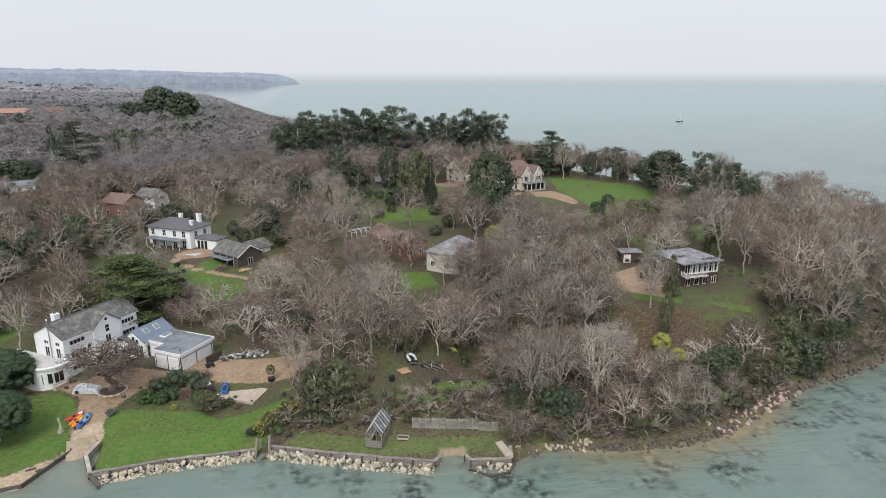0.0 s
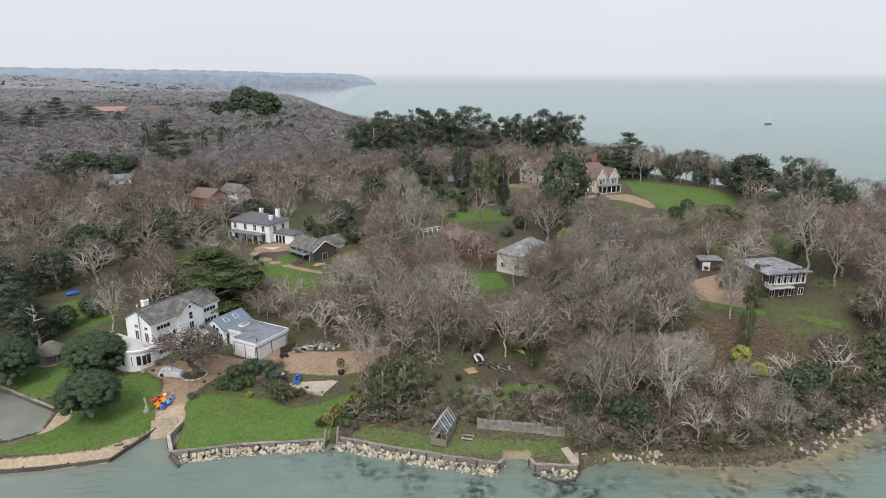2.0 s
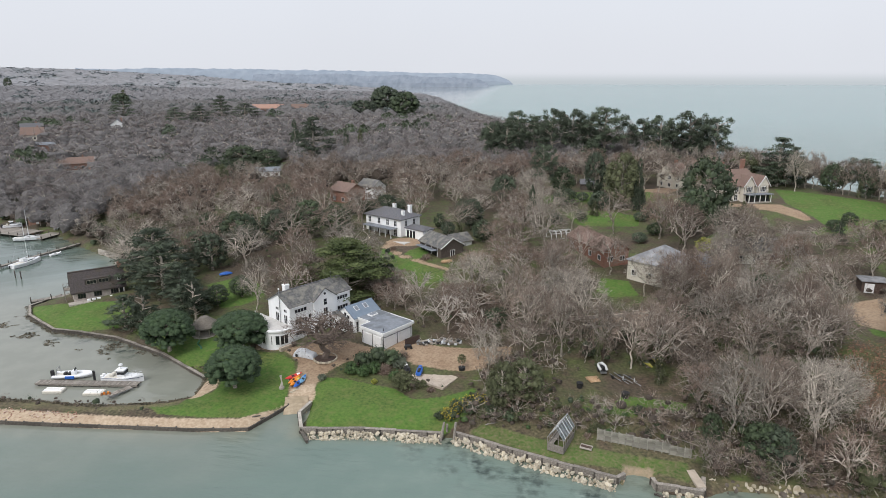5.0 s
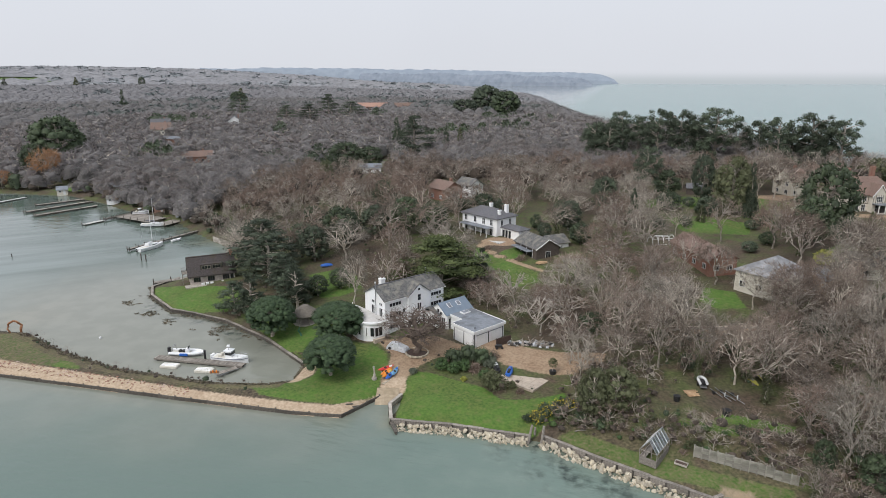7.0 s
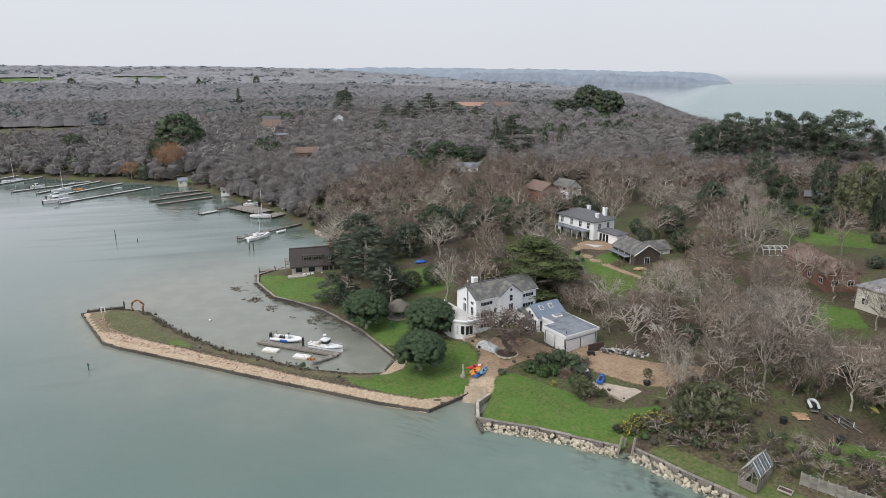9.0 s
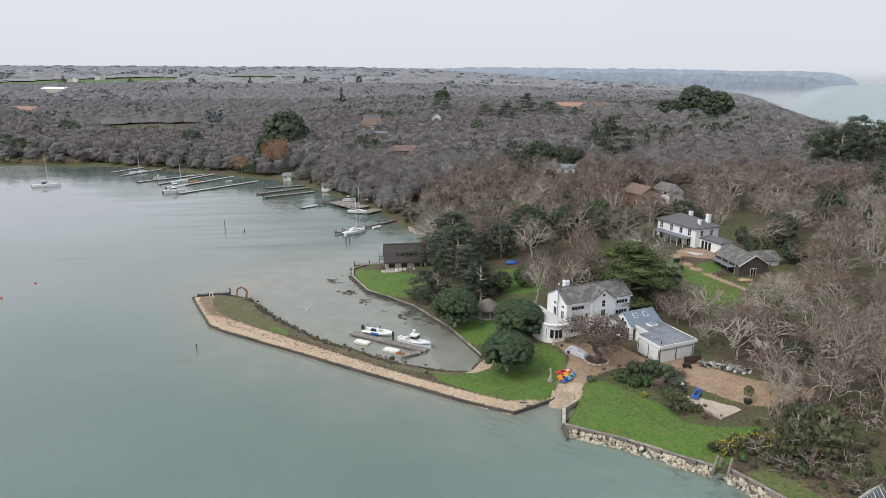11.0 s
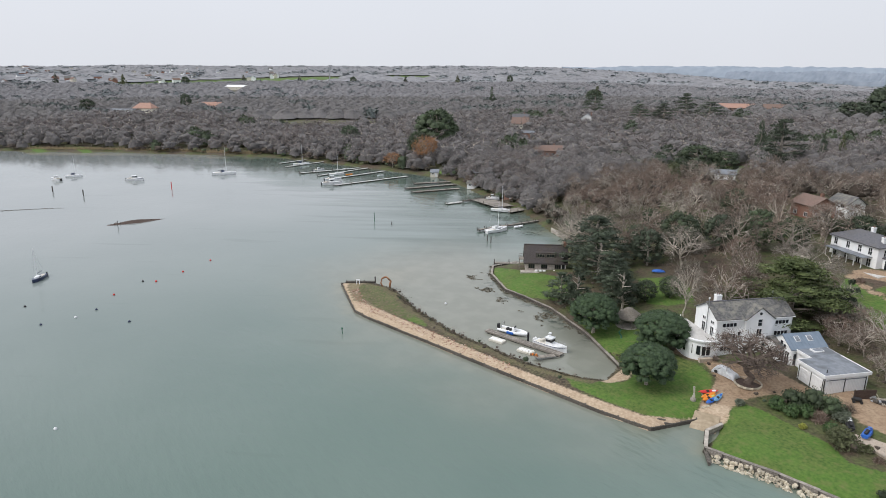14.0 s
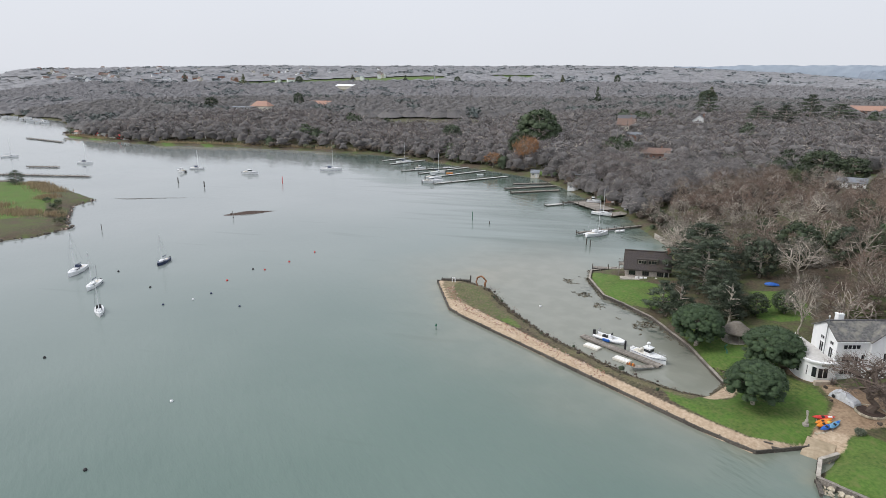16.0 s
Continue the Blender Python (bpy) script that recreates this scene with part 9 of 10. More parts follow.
# the boat yard under the trees
tr = thing("dinghy", 15.5, 95.4, ground_z(15.5, 95.4) + 0.3, 95, "white inflatable dinghy with a black bow standing on a trailer", "dinghy")
bm = bmesh.new()
path = arc([(-1.2, -0.5), (0.5, -0.52), (1.2, 0.0), (0.5, 0.52), (-1.2, 0.5)], 5)
for p, q in zip(path, path[1:]):
    add_rod(bm, (p[0], p[1], 0.45), (q[0], q[1], 0.45), 0.21, None, 8)
part("tube", bm, M_HULL, tr)
part("floor", box(-1.1, -0.4, 0.2, 0.75, 0.4, 0.28), M_BLACK, tr)
part("engine", box(-1.45, -0.14, 0.3, -1.1, 0.14, 1.0, bevel=0.05), M_BLACK, tr)
part("trailer_frame", box(-1.6, -0.5, -0.1, 1.9, 0.5, 0.0), M_METAL, tr)
for s in (-0.7, 0.7):
    part("trailer_wheel", rod((-0.4, s - 0.08, 0.0), (-0.4, s + 0.08, 0.0), 0.3, None, 10), M_BLACK, tr)
for k, (x, y, rot) in enumerate([(22.6, 97.8, -65), (24.6, 98.2, -74)]):
    t = thing("racing_hull", x, y, ground_z(x, y) + 0.35, rot, "long yellow boat hull lying under the trees", "boat", "yellow hulls")
    bm = bmesh.new()
    rows = []
    for j in range(11):
        s = -1 + j / 5
        w = 0.38 * (1 - abs(s) ** 2.2) + 0.02
        rows.append([bm.verts.new(p) for p in ((2.2 * s, -w, 0.3), (2.2 * s, -w * 0.6, 0.0), (2.2 * s, w * 0.6, 0.0), (2.2 * s, w, 0.3))])
    for p, q in zip(rows, rows[1:]):
        for j in range(4):
            bm.faces.new([p[j], q[j], q[(j + 1) % 4], p[(j + 1) % 4]])
    bmesh.ops.recalc_face_normals(bm, faces=bm.faces[:])
    part("hull", bm, M_YEL, t)
    part("deck", box(-1.2, -0.2, 0.3, 1.0, 0.2, 0.36), M_METAL, t)
    for px in (-1.3, 1.3):
        part("trestle", box(px - 0.06, -0.4, -0.4, px + 0.06, 0.4, 0.02), M_OLDWOOD, t)
for k, (x, y, rot) in enumerate([(17.8, 93.0, -60), (19.4, 92.6, -55)]):
    t = thing("boat_trailer", x, y, ground_z(x, y), rot, "empty grey metal boat trailer on the grass", "trailer", "boat trailers")
    for s in (-0.45, 0.45):
        part("rail", box(-1.7, s - 0.05, 0.35, 1.2, s + 0.05, 0.45), M_METAL, t)
        part("wheel", rod((-0.6, s * 1.4 - 0.09, 0.3), (-0.6, s * 1.4 + 0.09, 0.3), 0.3, None, 10), M_BLACK, t)
    part("drawbar", rod((1.2, 0, 0.4), (2.5, 0, 0.4), 0.05, None, 6), M_METAL, t)
    part("bow_post", box(1.0, -0.05, 0.4, 1.1, 0.05, 1.1), M_HULL, t)
for x, y, r in ((11.5, 90.4, 0.5), (18.1, 88.2, 0.6)):
    t = thing("water_butt", x, y, ground_z(x, y), 0, "black plastic tub standing on the rough grass", "tub", "black tubs")
    part("tub", rod((0, 0, -0.05), (0, 0, 0.75), r * 0.85, r, 14), M_BLACK, t)
    part("rim", rod((0, 0, 0.75), (0, 0, 0.82), r * 1.06, r * 1.06, 14), M_BLACK, t)
lp = thing("log_pile", 13.8, 92.5, ground_z(13.8, 92.5), 20, "small heap of freshly cut orange logs and boards", "log pile")
for k in range(12):
    part("log", rod((-0.8 + random.uniform(-0.3, 0.2), -0.7 + 0.13 * k, 0.1 + 0.1 * (k % 3)), (0.8 + random.uniform(-0.2, 0.4), -0.7 + 0.12 * k, 0.12 + 0.1 * (k % 3)), 0.09, None, 6), M_LOG, lp)
lp = thing("log_pile", -14.6, 145.4, ground_z(-14.6, 145.4), 10, "heap of sawn logs beside the barn", "log pile")
for k in range(22):
    part("log", rod((-1.2 + random.uniform(-0.6, 0.6), -0.6 + random.uniform(0, 1.2), 0.1 + 0.12 * (k % 4)), (-0.6 + random.uniform(-0.4, 1.6), -0.6 + random.uniform(0, 1.2), 0.14 + 0.12 * (k % 4)), 0.13, None, 6), M_LOG, lp)
for k, pts in enumerate([[(12, 115.5), (20, 117.5), (28.5, 120.2)], [(14, 111.8), (22, 113.8), (29.5, 116.6)]]):
    wall_along("terrace_wall", pts, ground_z(*pts[1]) + 0.5, "low tan retaining wall in the sloping garden", M_CONCRETE, M_SLAB, M_CONCRETE, drop=1.6)

def hoop_frame(x, y, rot):
    """The bare white hoops of a garden tunnel, with ridge and side rails."""
    t = thing("garden_tunnel", x, y, ground_z(x, y), rot, "white hooped frame of a garden tunnel", "greenhouse")
    for k in range(5):
        bm = bmesh.new()
        for j in range(10):
            a, b = math.pi * j / 10, math.pi * (j + 1) / 10
            add_rod(bm, (k * 1.5, 1.5 * math.cos(a), 2.1 * math.sin(a)), (k * 1.5, 1.5 * math.cos(b), 2.1 * math.sin(b)), 0.09, None, 5)
        part("hoop", bm, M_FRAME, t)
    for yy, zz in ((0, 2.1), (1.5, 0.05), (-1.5, 0.05), (1.1, 1.45), (-1.1, 1.45)):
        part("rail", rod((0, yy, zz), (6, yy, zz), 0.06, None, 5), M_FRAME, t)


hoop_frame(10.4, 164.0, 25)
tarp = thing("covered_dinghy", -67.5, 137.3, ground_z(-67.5, 137.3), 30, "dinghy under a bright blue tarpaulin behind the trees", "boat")
bm = bmesh.new()
bmesh.ops.create_uvsphere(bm, u_segments=14, v_segments=8, radius=1.0)
for v in bm.verts:
    v.co = Vector((v.co.x * 1.6, v.co.y * 0.65 * (1 - 0.25 * v.co.x), max(0.0, v.co.z) * 0.6 + 0.25))
part("tarpaulin", bm, M_BLUE, tarp)
part("keel", box(-1.4, -0.1, 0.0, 1.4, 0.1, 0.26), M_HULL, tarp)

# ---------------------------------------------------------------- boats and moorings
def hull_mesh(L, B, H, sheer=0.25, stern=0.75, draft=0.25):
    """An open-topped hull: side, chine and keel, pointed at the bow (+x)."""
    bm = bmesh.new()
    rows = []
    n = 12
    for k in range(n + 1):
        s = k / n
        w = B / 2 * ((stern + (1 - stern) * min(1, s / 0.35)) if s < 0.45 else (1 - ((s - 0.45) / 0.55) ** 2.2)) + 0.01
        zt = H + sheer * (2 * max(0, s - 0.3)) ** 2 * 0.5
        x = -L / 2 + L * s
        rows.append([bm.verts.new(p) for p in ((x, -w, zt), (x, -w * 0.86, 0.05), (x - 0.06 * L * max(0, s - 0.8) * 5 * 0.3, 0, -draft), (x, w * 0.86, 0.05), (x, w, zt))])
    for a, b in zip(rows, rows[1:]):
        for j in range(4):
            bm.faces.new([a[j], a[j + 1], b[j + 1], b[j]][::-1])
        bm.faces.new([a[0], a[4], b[4], b[0]][::-1])
    bm.faces.new(rows[0])
    bmesh.ops.recalc_face_normals(bm, faces=bm.faces[:])
    return bm


def yacht(x, y, rot, L, label, hull=None, cover=None, mast=True, z=0.0, mizzen=False, group="moored yachts"):
    t = thing("sailing_yacht", x, y, z, rot, label, "yacht", group)
    B = L * 0.32
    part("hull", hull_mesh(L, B, L * 0.11), hull or M_HULL, t)
    part("boot_stripe", prism([(-L / 2 + 0.02, -B * 0.36), (L * 0.1, -B * 0.455), (L * 0.1, B * 0.455), (-L / 2 + 0.02, B * 0.36)], 0.02, 0.10), M_NAVY, t)
    c = part("cabin", prism([(-L * 0.08, -B * 0.3), (L * 0.2, -B * 0.26), (L * 0.3, -B * 0.1), (L * 0.3, B * 0.1), (L * 0.2, B * 0.26), (-L * 0.08, B * 0.3)], L * 0.11, L * 0.11 + 0.42, -0.10), M_HULL, t)
    for s in (-1, 1):
        part("cabin_window", box(0.0, s * B * 0.285 - 0.03, L * 0.11 + 0.14, L * 0.16, s * B * 0.285 + 0.03, L * 0.11 + 0.3), M_GLASS, c)
    part("cockpit", box(-L * 0.42, -B * 0.24, L * 0.11 - 0.02, -L * 0.1, B * 0.24, L * 0.11 + 0.03), M_DECK, t)
    if cover:
        part("sprayhood", prism([(-L * 0.16, -B * 0.3), (0.0, -B * 0.28), (0.0, B * 0.28), (-L * 0.16, B * 0.3)], L * 0.11 + 0.3, L * 0.11 + 0.95, -0.2), cover, t)
    if mast:
        H = L * 1.3
        m = part("mast", rod((L * 0.08, 0, L * 0.11), (L * 0.08, 0, H), 0.09, 0.06, 6), M_HULL, t)
        part("spreader", rod((L * 0.08, -0.7, H * 0.6), (L * 0.08, 0.7, H * 0.6), 0.025, None, 4), M_METAL, m)
        part("boom", rod((L * 0.08, 0, L * 0.11 + 1.1), (-L * 0.3, 0, L * 0.11 + 1.05), 0.10, 0.08, 6), cover or M_NAVY, t)
        for px, py in ((L * 0.49, 0), (-L * 0.49, 0), (L * 0.06, B * 0.45), (L * 0.06, -B * 0.45)):
            part("stay", rod((px, py, L * 0.13), (L * 0.08, 0, H * 0.97), 0.014, None, 3), M_METAL, t)
    if mizzen:
        part("mizzen_mast", rod((-L * 0.36, 0, L * 0.11), (-L * 0.36, 0, L * 0.7), 0.05, 0.04, 6), M_METAL, t)
    part("pulpit", rod((L * 0.36, -B * 0.2, L * 0.2), (L * 0.5, 0, L * 0.22), 0.025, None, 4), M_METAL, t)
    part("rudder", box(-L / 2 - 0.12, -0.04, -0.2, -L / 2, 0.04, 0.6), M_HULL, t)
    part("outboard", box(-L / 2 - 0.45, 0.15, 0.1, -L / 2 - 0.15, 0.4, 0.95, bevel=0.04), M_BLACK, t)
    return t


def motor_boat(x, y, rot, L, label, z=0.0, dome=False, name="motor_boat", blue=False, group="motor boats"):
    t = thing(name, x, y, z, rot, label, "motor boat", group)
    B = L * 0.34
    part("hull", hull_mesh(L, B, L * 0.13, sheer=0.5, stern=0.9), M_HULL, t)
    part("rubbing_strake", hull_strip(L, B, L * 0.125), M_BLUE if blue else M_NAVY, t)
    part("foredeck", prism([(L * 0.02, -B * 0.38), (L * 0.28, -B * 0.3), (L * 0.44, 0), (L * 0.28, B * 0.3), (L * 0.02, B * 0.38)], L * 0.13, L * 0.13 + 0.3, -0.12), M_HULL, t)
    part("cockpit", box(-L * 0.45, -B * 0.36, L * 0.13 - 0.01, L * 0.02, B * 0.36, L * 0.13 + 0.05), M_DECK, t)
    w = part("wheelhouse", prism([(-L * 0.12, -B * 0.3), (L * 0.06, -B * 0.3), (L * 0.06, B * 0.3), (-L * 0.12, B * 0.3)], L * 0.13, L * 0.13 + 1.25, -0.1), M_HULL, t)
    part("windscreen", prism([(-L * 0.115, -B * 0.30), (L * 0.068, -B * 0.30), (L * 0.068, B * 0.30), (-L * 0.115, B * 0.30)], L * 0.13 + 0.55, L * 0.13 + 1.02, -0.04), M_GLASS, w)
    part("hard_top", prism([(-L * 0.16, -B * 0.32), (L * 0.07, -B * 0.32), (L * 0.07, B * 0.32), (-L * 0.16, B * 0.32)], L * 0.13 + 1.25, L * 0.13 + 1.33), M_HULL, w)
    if dome:
        part("radar_mast", rod((-L * 0.05, 0, L * 0.13 + 1.3), (-L * 0.05, 0, L * 0.13 + 2.0), 0.05, None, 6), M_METAL, w)
        part("radar_dome", rod((-L * 0.05, 0, L * 0.13 + 2.0), (-L * 0.05, 0, L * 0.13 + 2.25), 0.34, 0.26, 12), M_HULL, w)
    for s in (-0.3, 0.3):
        part("outboard", box(-L / 2 - 0.5, s - 0.18, 0.0, -L / 2 - 0.02, s + 0.18, 1.15, bevel=0.06), M_HULL if dome else M_BLACK, t)
    part("seat", box(-L * 0.32, -B * 0.26, L * 0.13 + 0.05, -L * 0.24, B * 0.26, L * 0.13 + 0.5, bevel=0.05), M_DECK, t)
    bm = bmesh.new()
    for s in (-1, 1):
        add_rod(bm, (L * 0.1, s * B * 0.4, L * 0.15 + 0.5), (L * 0.47, 0, L * 0.19 + 0.5), 0.025, None, 4)
        for px, py in ((L * 0.12, 0.4), (L * 0.25, 0.3), (L * 0.38, 0.14)):
            add_rod(bm, (px, s * B * py, L * 0.15), (px, s * B * py, L * 0.17 + 0.48), 0.02, None, 4)
    part("bow_rail", bm, M_METAL, t)
    return t


def hull_strip(L, B, z):
    bm = bmesh.new()
    pts = [(-L / 2, B * 0.44), (-L * 0.1, B * 0.5), (L * 0.15, B * 0.47), (L * 0.35, B * 0.28), (L * 0.49, 0.03)]
    for s in (-1, 1):
        for p, q in zip(pts, pts[1:]):
            add_rod(bm, (p[0], s * p[1] * 1.0, z + 0.02), (q[0], s * q[1], z + 0.06), 0.06, None, 4)
    return bm


def rib(x, y, rot, L, label, z=0.0):
    t = thing("rigid_inflatable", x, y, z, rot, label, "inflatable boat")
    B = L * 0.34
    part("hull", hull_mesh(L * 0.96, B * 0.7, 0.45, stern=0.9), M_HULL, t)
    bm = bmesh.new()
    path = arc([(-L / 2, -B * 0.42), (L * 0.15, -B * 0.42), (L * 0.4, -B * 0.22), (L / 2, 0.0), (L * 0.4, B * 0.22), (L * 0.15, B * 0.42), (-L / 2, B * 0.42)], 4)
    for p, q in zip(path, path[1:]):
        add_rod(bm, (p[0], p[1], 0.55 + 0.03 * max(0, p[0])), (q[0], q[1], 0.55 + 0.03 * max(0, q[0])), 0.27, None, 10)
    part("collar", bm, M_HULL, t)
    part("deck", box(-L * 0.48, -B * 0.3, 0.42, L * 0.3, B * 0.3, 0.5), M_DECK, t)
    k = part("console", box(-0.2, -0.4, 0.5, 0.5, 0.4, 1.35, bevel=0.08), M_HULL, t)
    part("screen", box(0.35, -0.38, 1.35, 0.42, 0.38, 1.7), M_GLASS, k)
    for s in (-1.5, -0.8):
        part("seat", box(s, -0.35, 0.5, s + 0.5, 0.35, 1.0, bevel=0.06), M_BLACK, t)
    part("arch", rod((-L * 0.38, -0.8, 0.6), (-L * 0.38, -0.5, 1.9), 0.05, None, 6), M_METAL, t)
    part("arch", rod((-L * 0.38, 0.8, 0.6), (-L * 0.38, 0.5, 1.9), 0.05, None, 6), M_METAL, t)
    part("arch_top", rod((-L * 0.38, -0.5, 1.9), (-L * 0.38, 0.5, 1.9), 0.05, None, 6), M_METAL, t)
    part("outboard", box(-L / 2 - 0.55, -0.25, 0.1, -L / 2 - 0.02, 0.25, 1.45, bevel=0.08), M_BLACK, t)
    part("fender", box(-0.9, -B * 0.62, 0.25, 0.6, -B * 0.5, 0.75, bevel=0.05), M_BLUE, t)


def floating_dock():
    t = thing("pontoon", -69.7, 88.7, 0.0, 4.0, "grey slatted floating pontoon in the small harbour", "pontoon")
    for k in range(58):
        part("slat", box(-8.7 + k * 0.3, -0.7, 0.42, -8.45 + k * 0.3, 0.7, 0.50), M_OLDWOOD, t)
    for s in (-0.72, 0.64):
        part("edge_beam", box(-8.75, s, 0.2, 8.75, s + 0.08, 0.52), M_OLDWOOD, t)
    for k in range(6):
        part("float", box(-8.3 + k * 3.0, -0.6, -0.2, -6.6 + k * 3.0, 0.6, 0.4, bevel=0.05), M_BLACK, t)
    for x, y, rot in ((-73.9, 86.1, 8), (-66.9, 86.2, 8)):
        p = thing("jet_ski_dock", x, y, 0.0, rot, "cream floating drive-on dock beside the pontoon", "floating dock", "drive-on docks")
        part("float", box(-1.6, -0.75, -0.1, 1.6, 0.75, 0.38, bevel=0.08), M_DECK, p)
        part("trough", box(-1.5, -0.2, 0.38, 1.2, 0.2, 0.42), M_FRAME, p)
        for s in (-0.5, 0.5):
            part("roller", rod((-1.4, s, 0.42), (1.4, s, 0.42), 0.06, None, 6), M_HULL, p)
    g = thing("gangway", -62.6, 86.4, 0.5, 60, "short timber gangway from the pontoon to the spit", "gangway")
    for k in range(14):
        part("slat", box(-2.0 + k * 0.28, -0.55, 0.0, -1.77 + k * 0.28, 0.55, 0.06), M_OLDWOOD, g)
    for s in (-0.55, 0.55):
        part("side_rail", box(-2.0, s - 0.04, -0.1, 1.95, s + 0.04, 0.0), M_METAL, g)
    p = thing("mooring_pile", -69.4, 90.0, -1.0, 0, "black mooring pile beside the pontoon", "post")
    part("post", rod((0, 0, 0), (0, 0, 3.0), 0.2, 0.2, 10), M_BLACK, p)
    bx = thing("life_ring_box", -63.2, 83.9, 1.2, 20, "orange buoys heaped at the gangway's foot", "buoys")
    for k in range(5):
        part("buoy", rod((0.3 * k - 0.6, 0.2 * (k % 2), 0.0), (0.3 * k - 0.6, 0.2 * (k % 2), 0.4), 0.2, 0.12, 8), M_ORNG if k % 2 else M_RUST, bx)


floating_dock()
rib(-74.1, 91.2, 12, 6.2, "white rigid inflatable boat with a black outboard")
motor_boat(-64.6, 90.9, 4, 6.8, "white sport fishing boat with a radar dome at the pontoon", dome=True)

# the spit's end
box_ = thing("notice_frame", -118.2, 85.6, 0.95, 40, "white open box frame at the spit's end", "notice board")
part("panel", box(-0.45, -0.08, 0.0, -0.25, 0.08, 1.2), M_FRAME, box_)
part("panel", box(0.25, -0.08, 0.0, 0.45, 0.08, 1.2), M_FRAME, box_)
part("panel", box(-0.45, -0.08, 1.0, 0.45, 0.08, 1.25), M_FRAME, box_)
rl = thing("landing_rail", -121.0, 86.6, 0.75, 45, "low dark timber landing stage at the spit's end", "rail")
part("beam", box(-2.2, -0.4, -0.6, 5.2, 0.4, 0.1), M_WETWOOD, rl)
for k in range(3):
    part("post", box(-2.0 + k * 2.2, -0.07, 0.1, -1.86 + k * 2.2, 0.07, 0.45), M_WETWOOD, rl)
part("end_pile", rod((5.1, 0, -1.5), (5.1, 0, 1.3), 0.16, None, 8), M_WETWOOD, rl)
ar = thing("driftwood_arch", -113.0, 90.0, 0.55, 30, "arched sculpture of rust-brown driftwood", "sculpture")
bm = bmesh.new()
rows = []
for k in range(15):
    a = -0.75 + 4.7 * k / 14
    c = (1.2 * math.cos(a) + 0.1 * math.sin(7 * a), 0.15 * math.sin(5 * a), 1.15 + 1.3 * math.sin(a) - (0.5 if k in (0, 14) else 0))
    rows.append([bm.verts.new((c[0] + (0.27 - 0.008 * k) * math.cos(b) * math.cos(a), c[1] + 0.2 * math.sin(b), c[2] + (0.27 - 0.008 * k) * math.cos(b) * math.sin(a))) for b in np.linspace(0, 2 * math.pi, 6, endpoint=False)])
for p, q in zip(rows, rows[1:]):
    for k in range(6):
        bm.faces.new([p[k], p[(k + 1) % 6], q[(k + 1) % 6], q[k]])
bm.faces.new(rows[0][::-1])
bm.faces.new(rows[-1])
bmesh.ops.recalc_face_normals(bm, faces=bm.faces[:])
part("arch", bm, M_RUST, ar)
for x, y in ((-36.0, 81.0), (-35.6, 80.6), (-37.1, 80.9)):
    t = thing("beach_log", x, y, ground_z(x, y), random.uniform(0, 90), "dark log lying on the shingle", "log", "logs on the shingle")
    part("log", rod((-0.6, 0, 0.1), (0.6, 0, 0.1), 0.14, 0.1, 6), M_WETWOOD, t)


def marker(x, y, h, mat, label, r=0.12, z0=-1.0, topmark=False, name="channel_post"):
    t = thing(name, x, y, z0, 0, label, "channel marker")
    part("post", rod((0, 0, 0), (0, 0, h - z0), r, r * 0.9, 8), mat, t)
    if topmark:
        part("topmark", rod((0, 0, h - z0), (0, 0, h - z0 + 0.5), r * 2.4, r * 0.6, 8), mat, t)


marker(-98.0, 66.6, 0.9, M_GREEN, "green channel marker off the spit", 0.09, topmark=True)
marker(-172.4, 132.9, 3.2, M_GREEN, "tall green channel post in the creek", 0.13)
marker(-164.5, 134.3, 1.0, M_WETWOOD, "short dark post in the creek", 0.15)
marker(-286.6, 106.7, 3.4, M_RED, "red channel post in the creek", 0.18)
marker(-316.8, 66.4, 2.6, M_WETWOOD, "dark mooring pile in the creek", 0.26)
marker(-298.0, 73.6, 2.6, M_WETWOOD, "dark mooring pile in the creek", 0.26)
marker(-225.4, 64.6, 2.4, M_WETWOOD, "thin perch beside the mud islet", 0.12)
marker(-231.5, 22.9, 2.2, M_WETWOOD, "thin perch off the island", 0.12)
for x, y in ((-126.4, 141.3), (-124.4, 140.8)):
    marker(x, y, 2.0, M_WETWOOD, "dark pile of an old jetty", 0.16)
for k, (x, y, mat) in enumerate([(-144.9, 24.2, M_NAVY), (-146.4, 35.2, M_NAVY), (-154.1, 41.2, M_RED), (-159.7, 49.7, M_BLACK), (-157.4, 52.1, M_RED), (-160.7, 60.2, M_RED), (-165.8, 70.0, M_RED),
                                  (-128.0, 0.4, M_BLACK), (-97.9, 15.8, M_HULL), (-85.4, 2.4, M_BLACK), (-159.5, 24.3, M_BLACK), (-144.5, 30.6, M_HULL), (-95.6, 93.2, M_HULL), (-178, 20, M_BLACK), (-134, 38, M_NAVY)]):
    t = thing("mooring_buoy", x, y, 0.0, 0, {"red_plastic": "round red mooring buoy afloat", "white_gelcoat": "round white mooring buoy afloat"}.get(mat.name, "round dark mooring buoy afloat"), "buoy", "mooring buoys")
    bm = bmesh.new()
    bmesh.ops.create_uvsphere(bm, u_segments=10, v_segments=7, radius=0.27, matrix=Matrix.Translation((0, 0, 0.1)))
    part("float", bm, mat, t)
    part("eye", rod((0, 0, 0.34), (0, 0, 0.5), 0.04, None, 5), M_METAL, t)

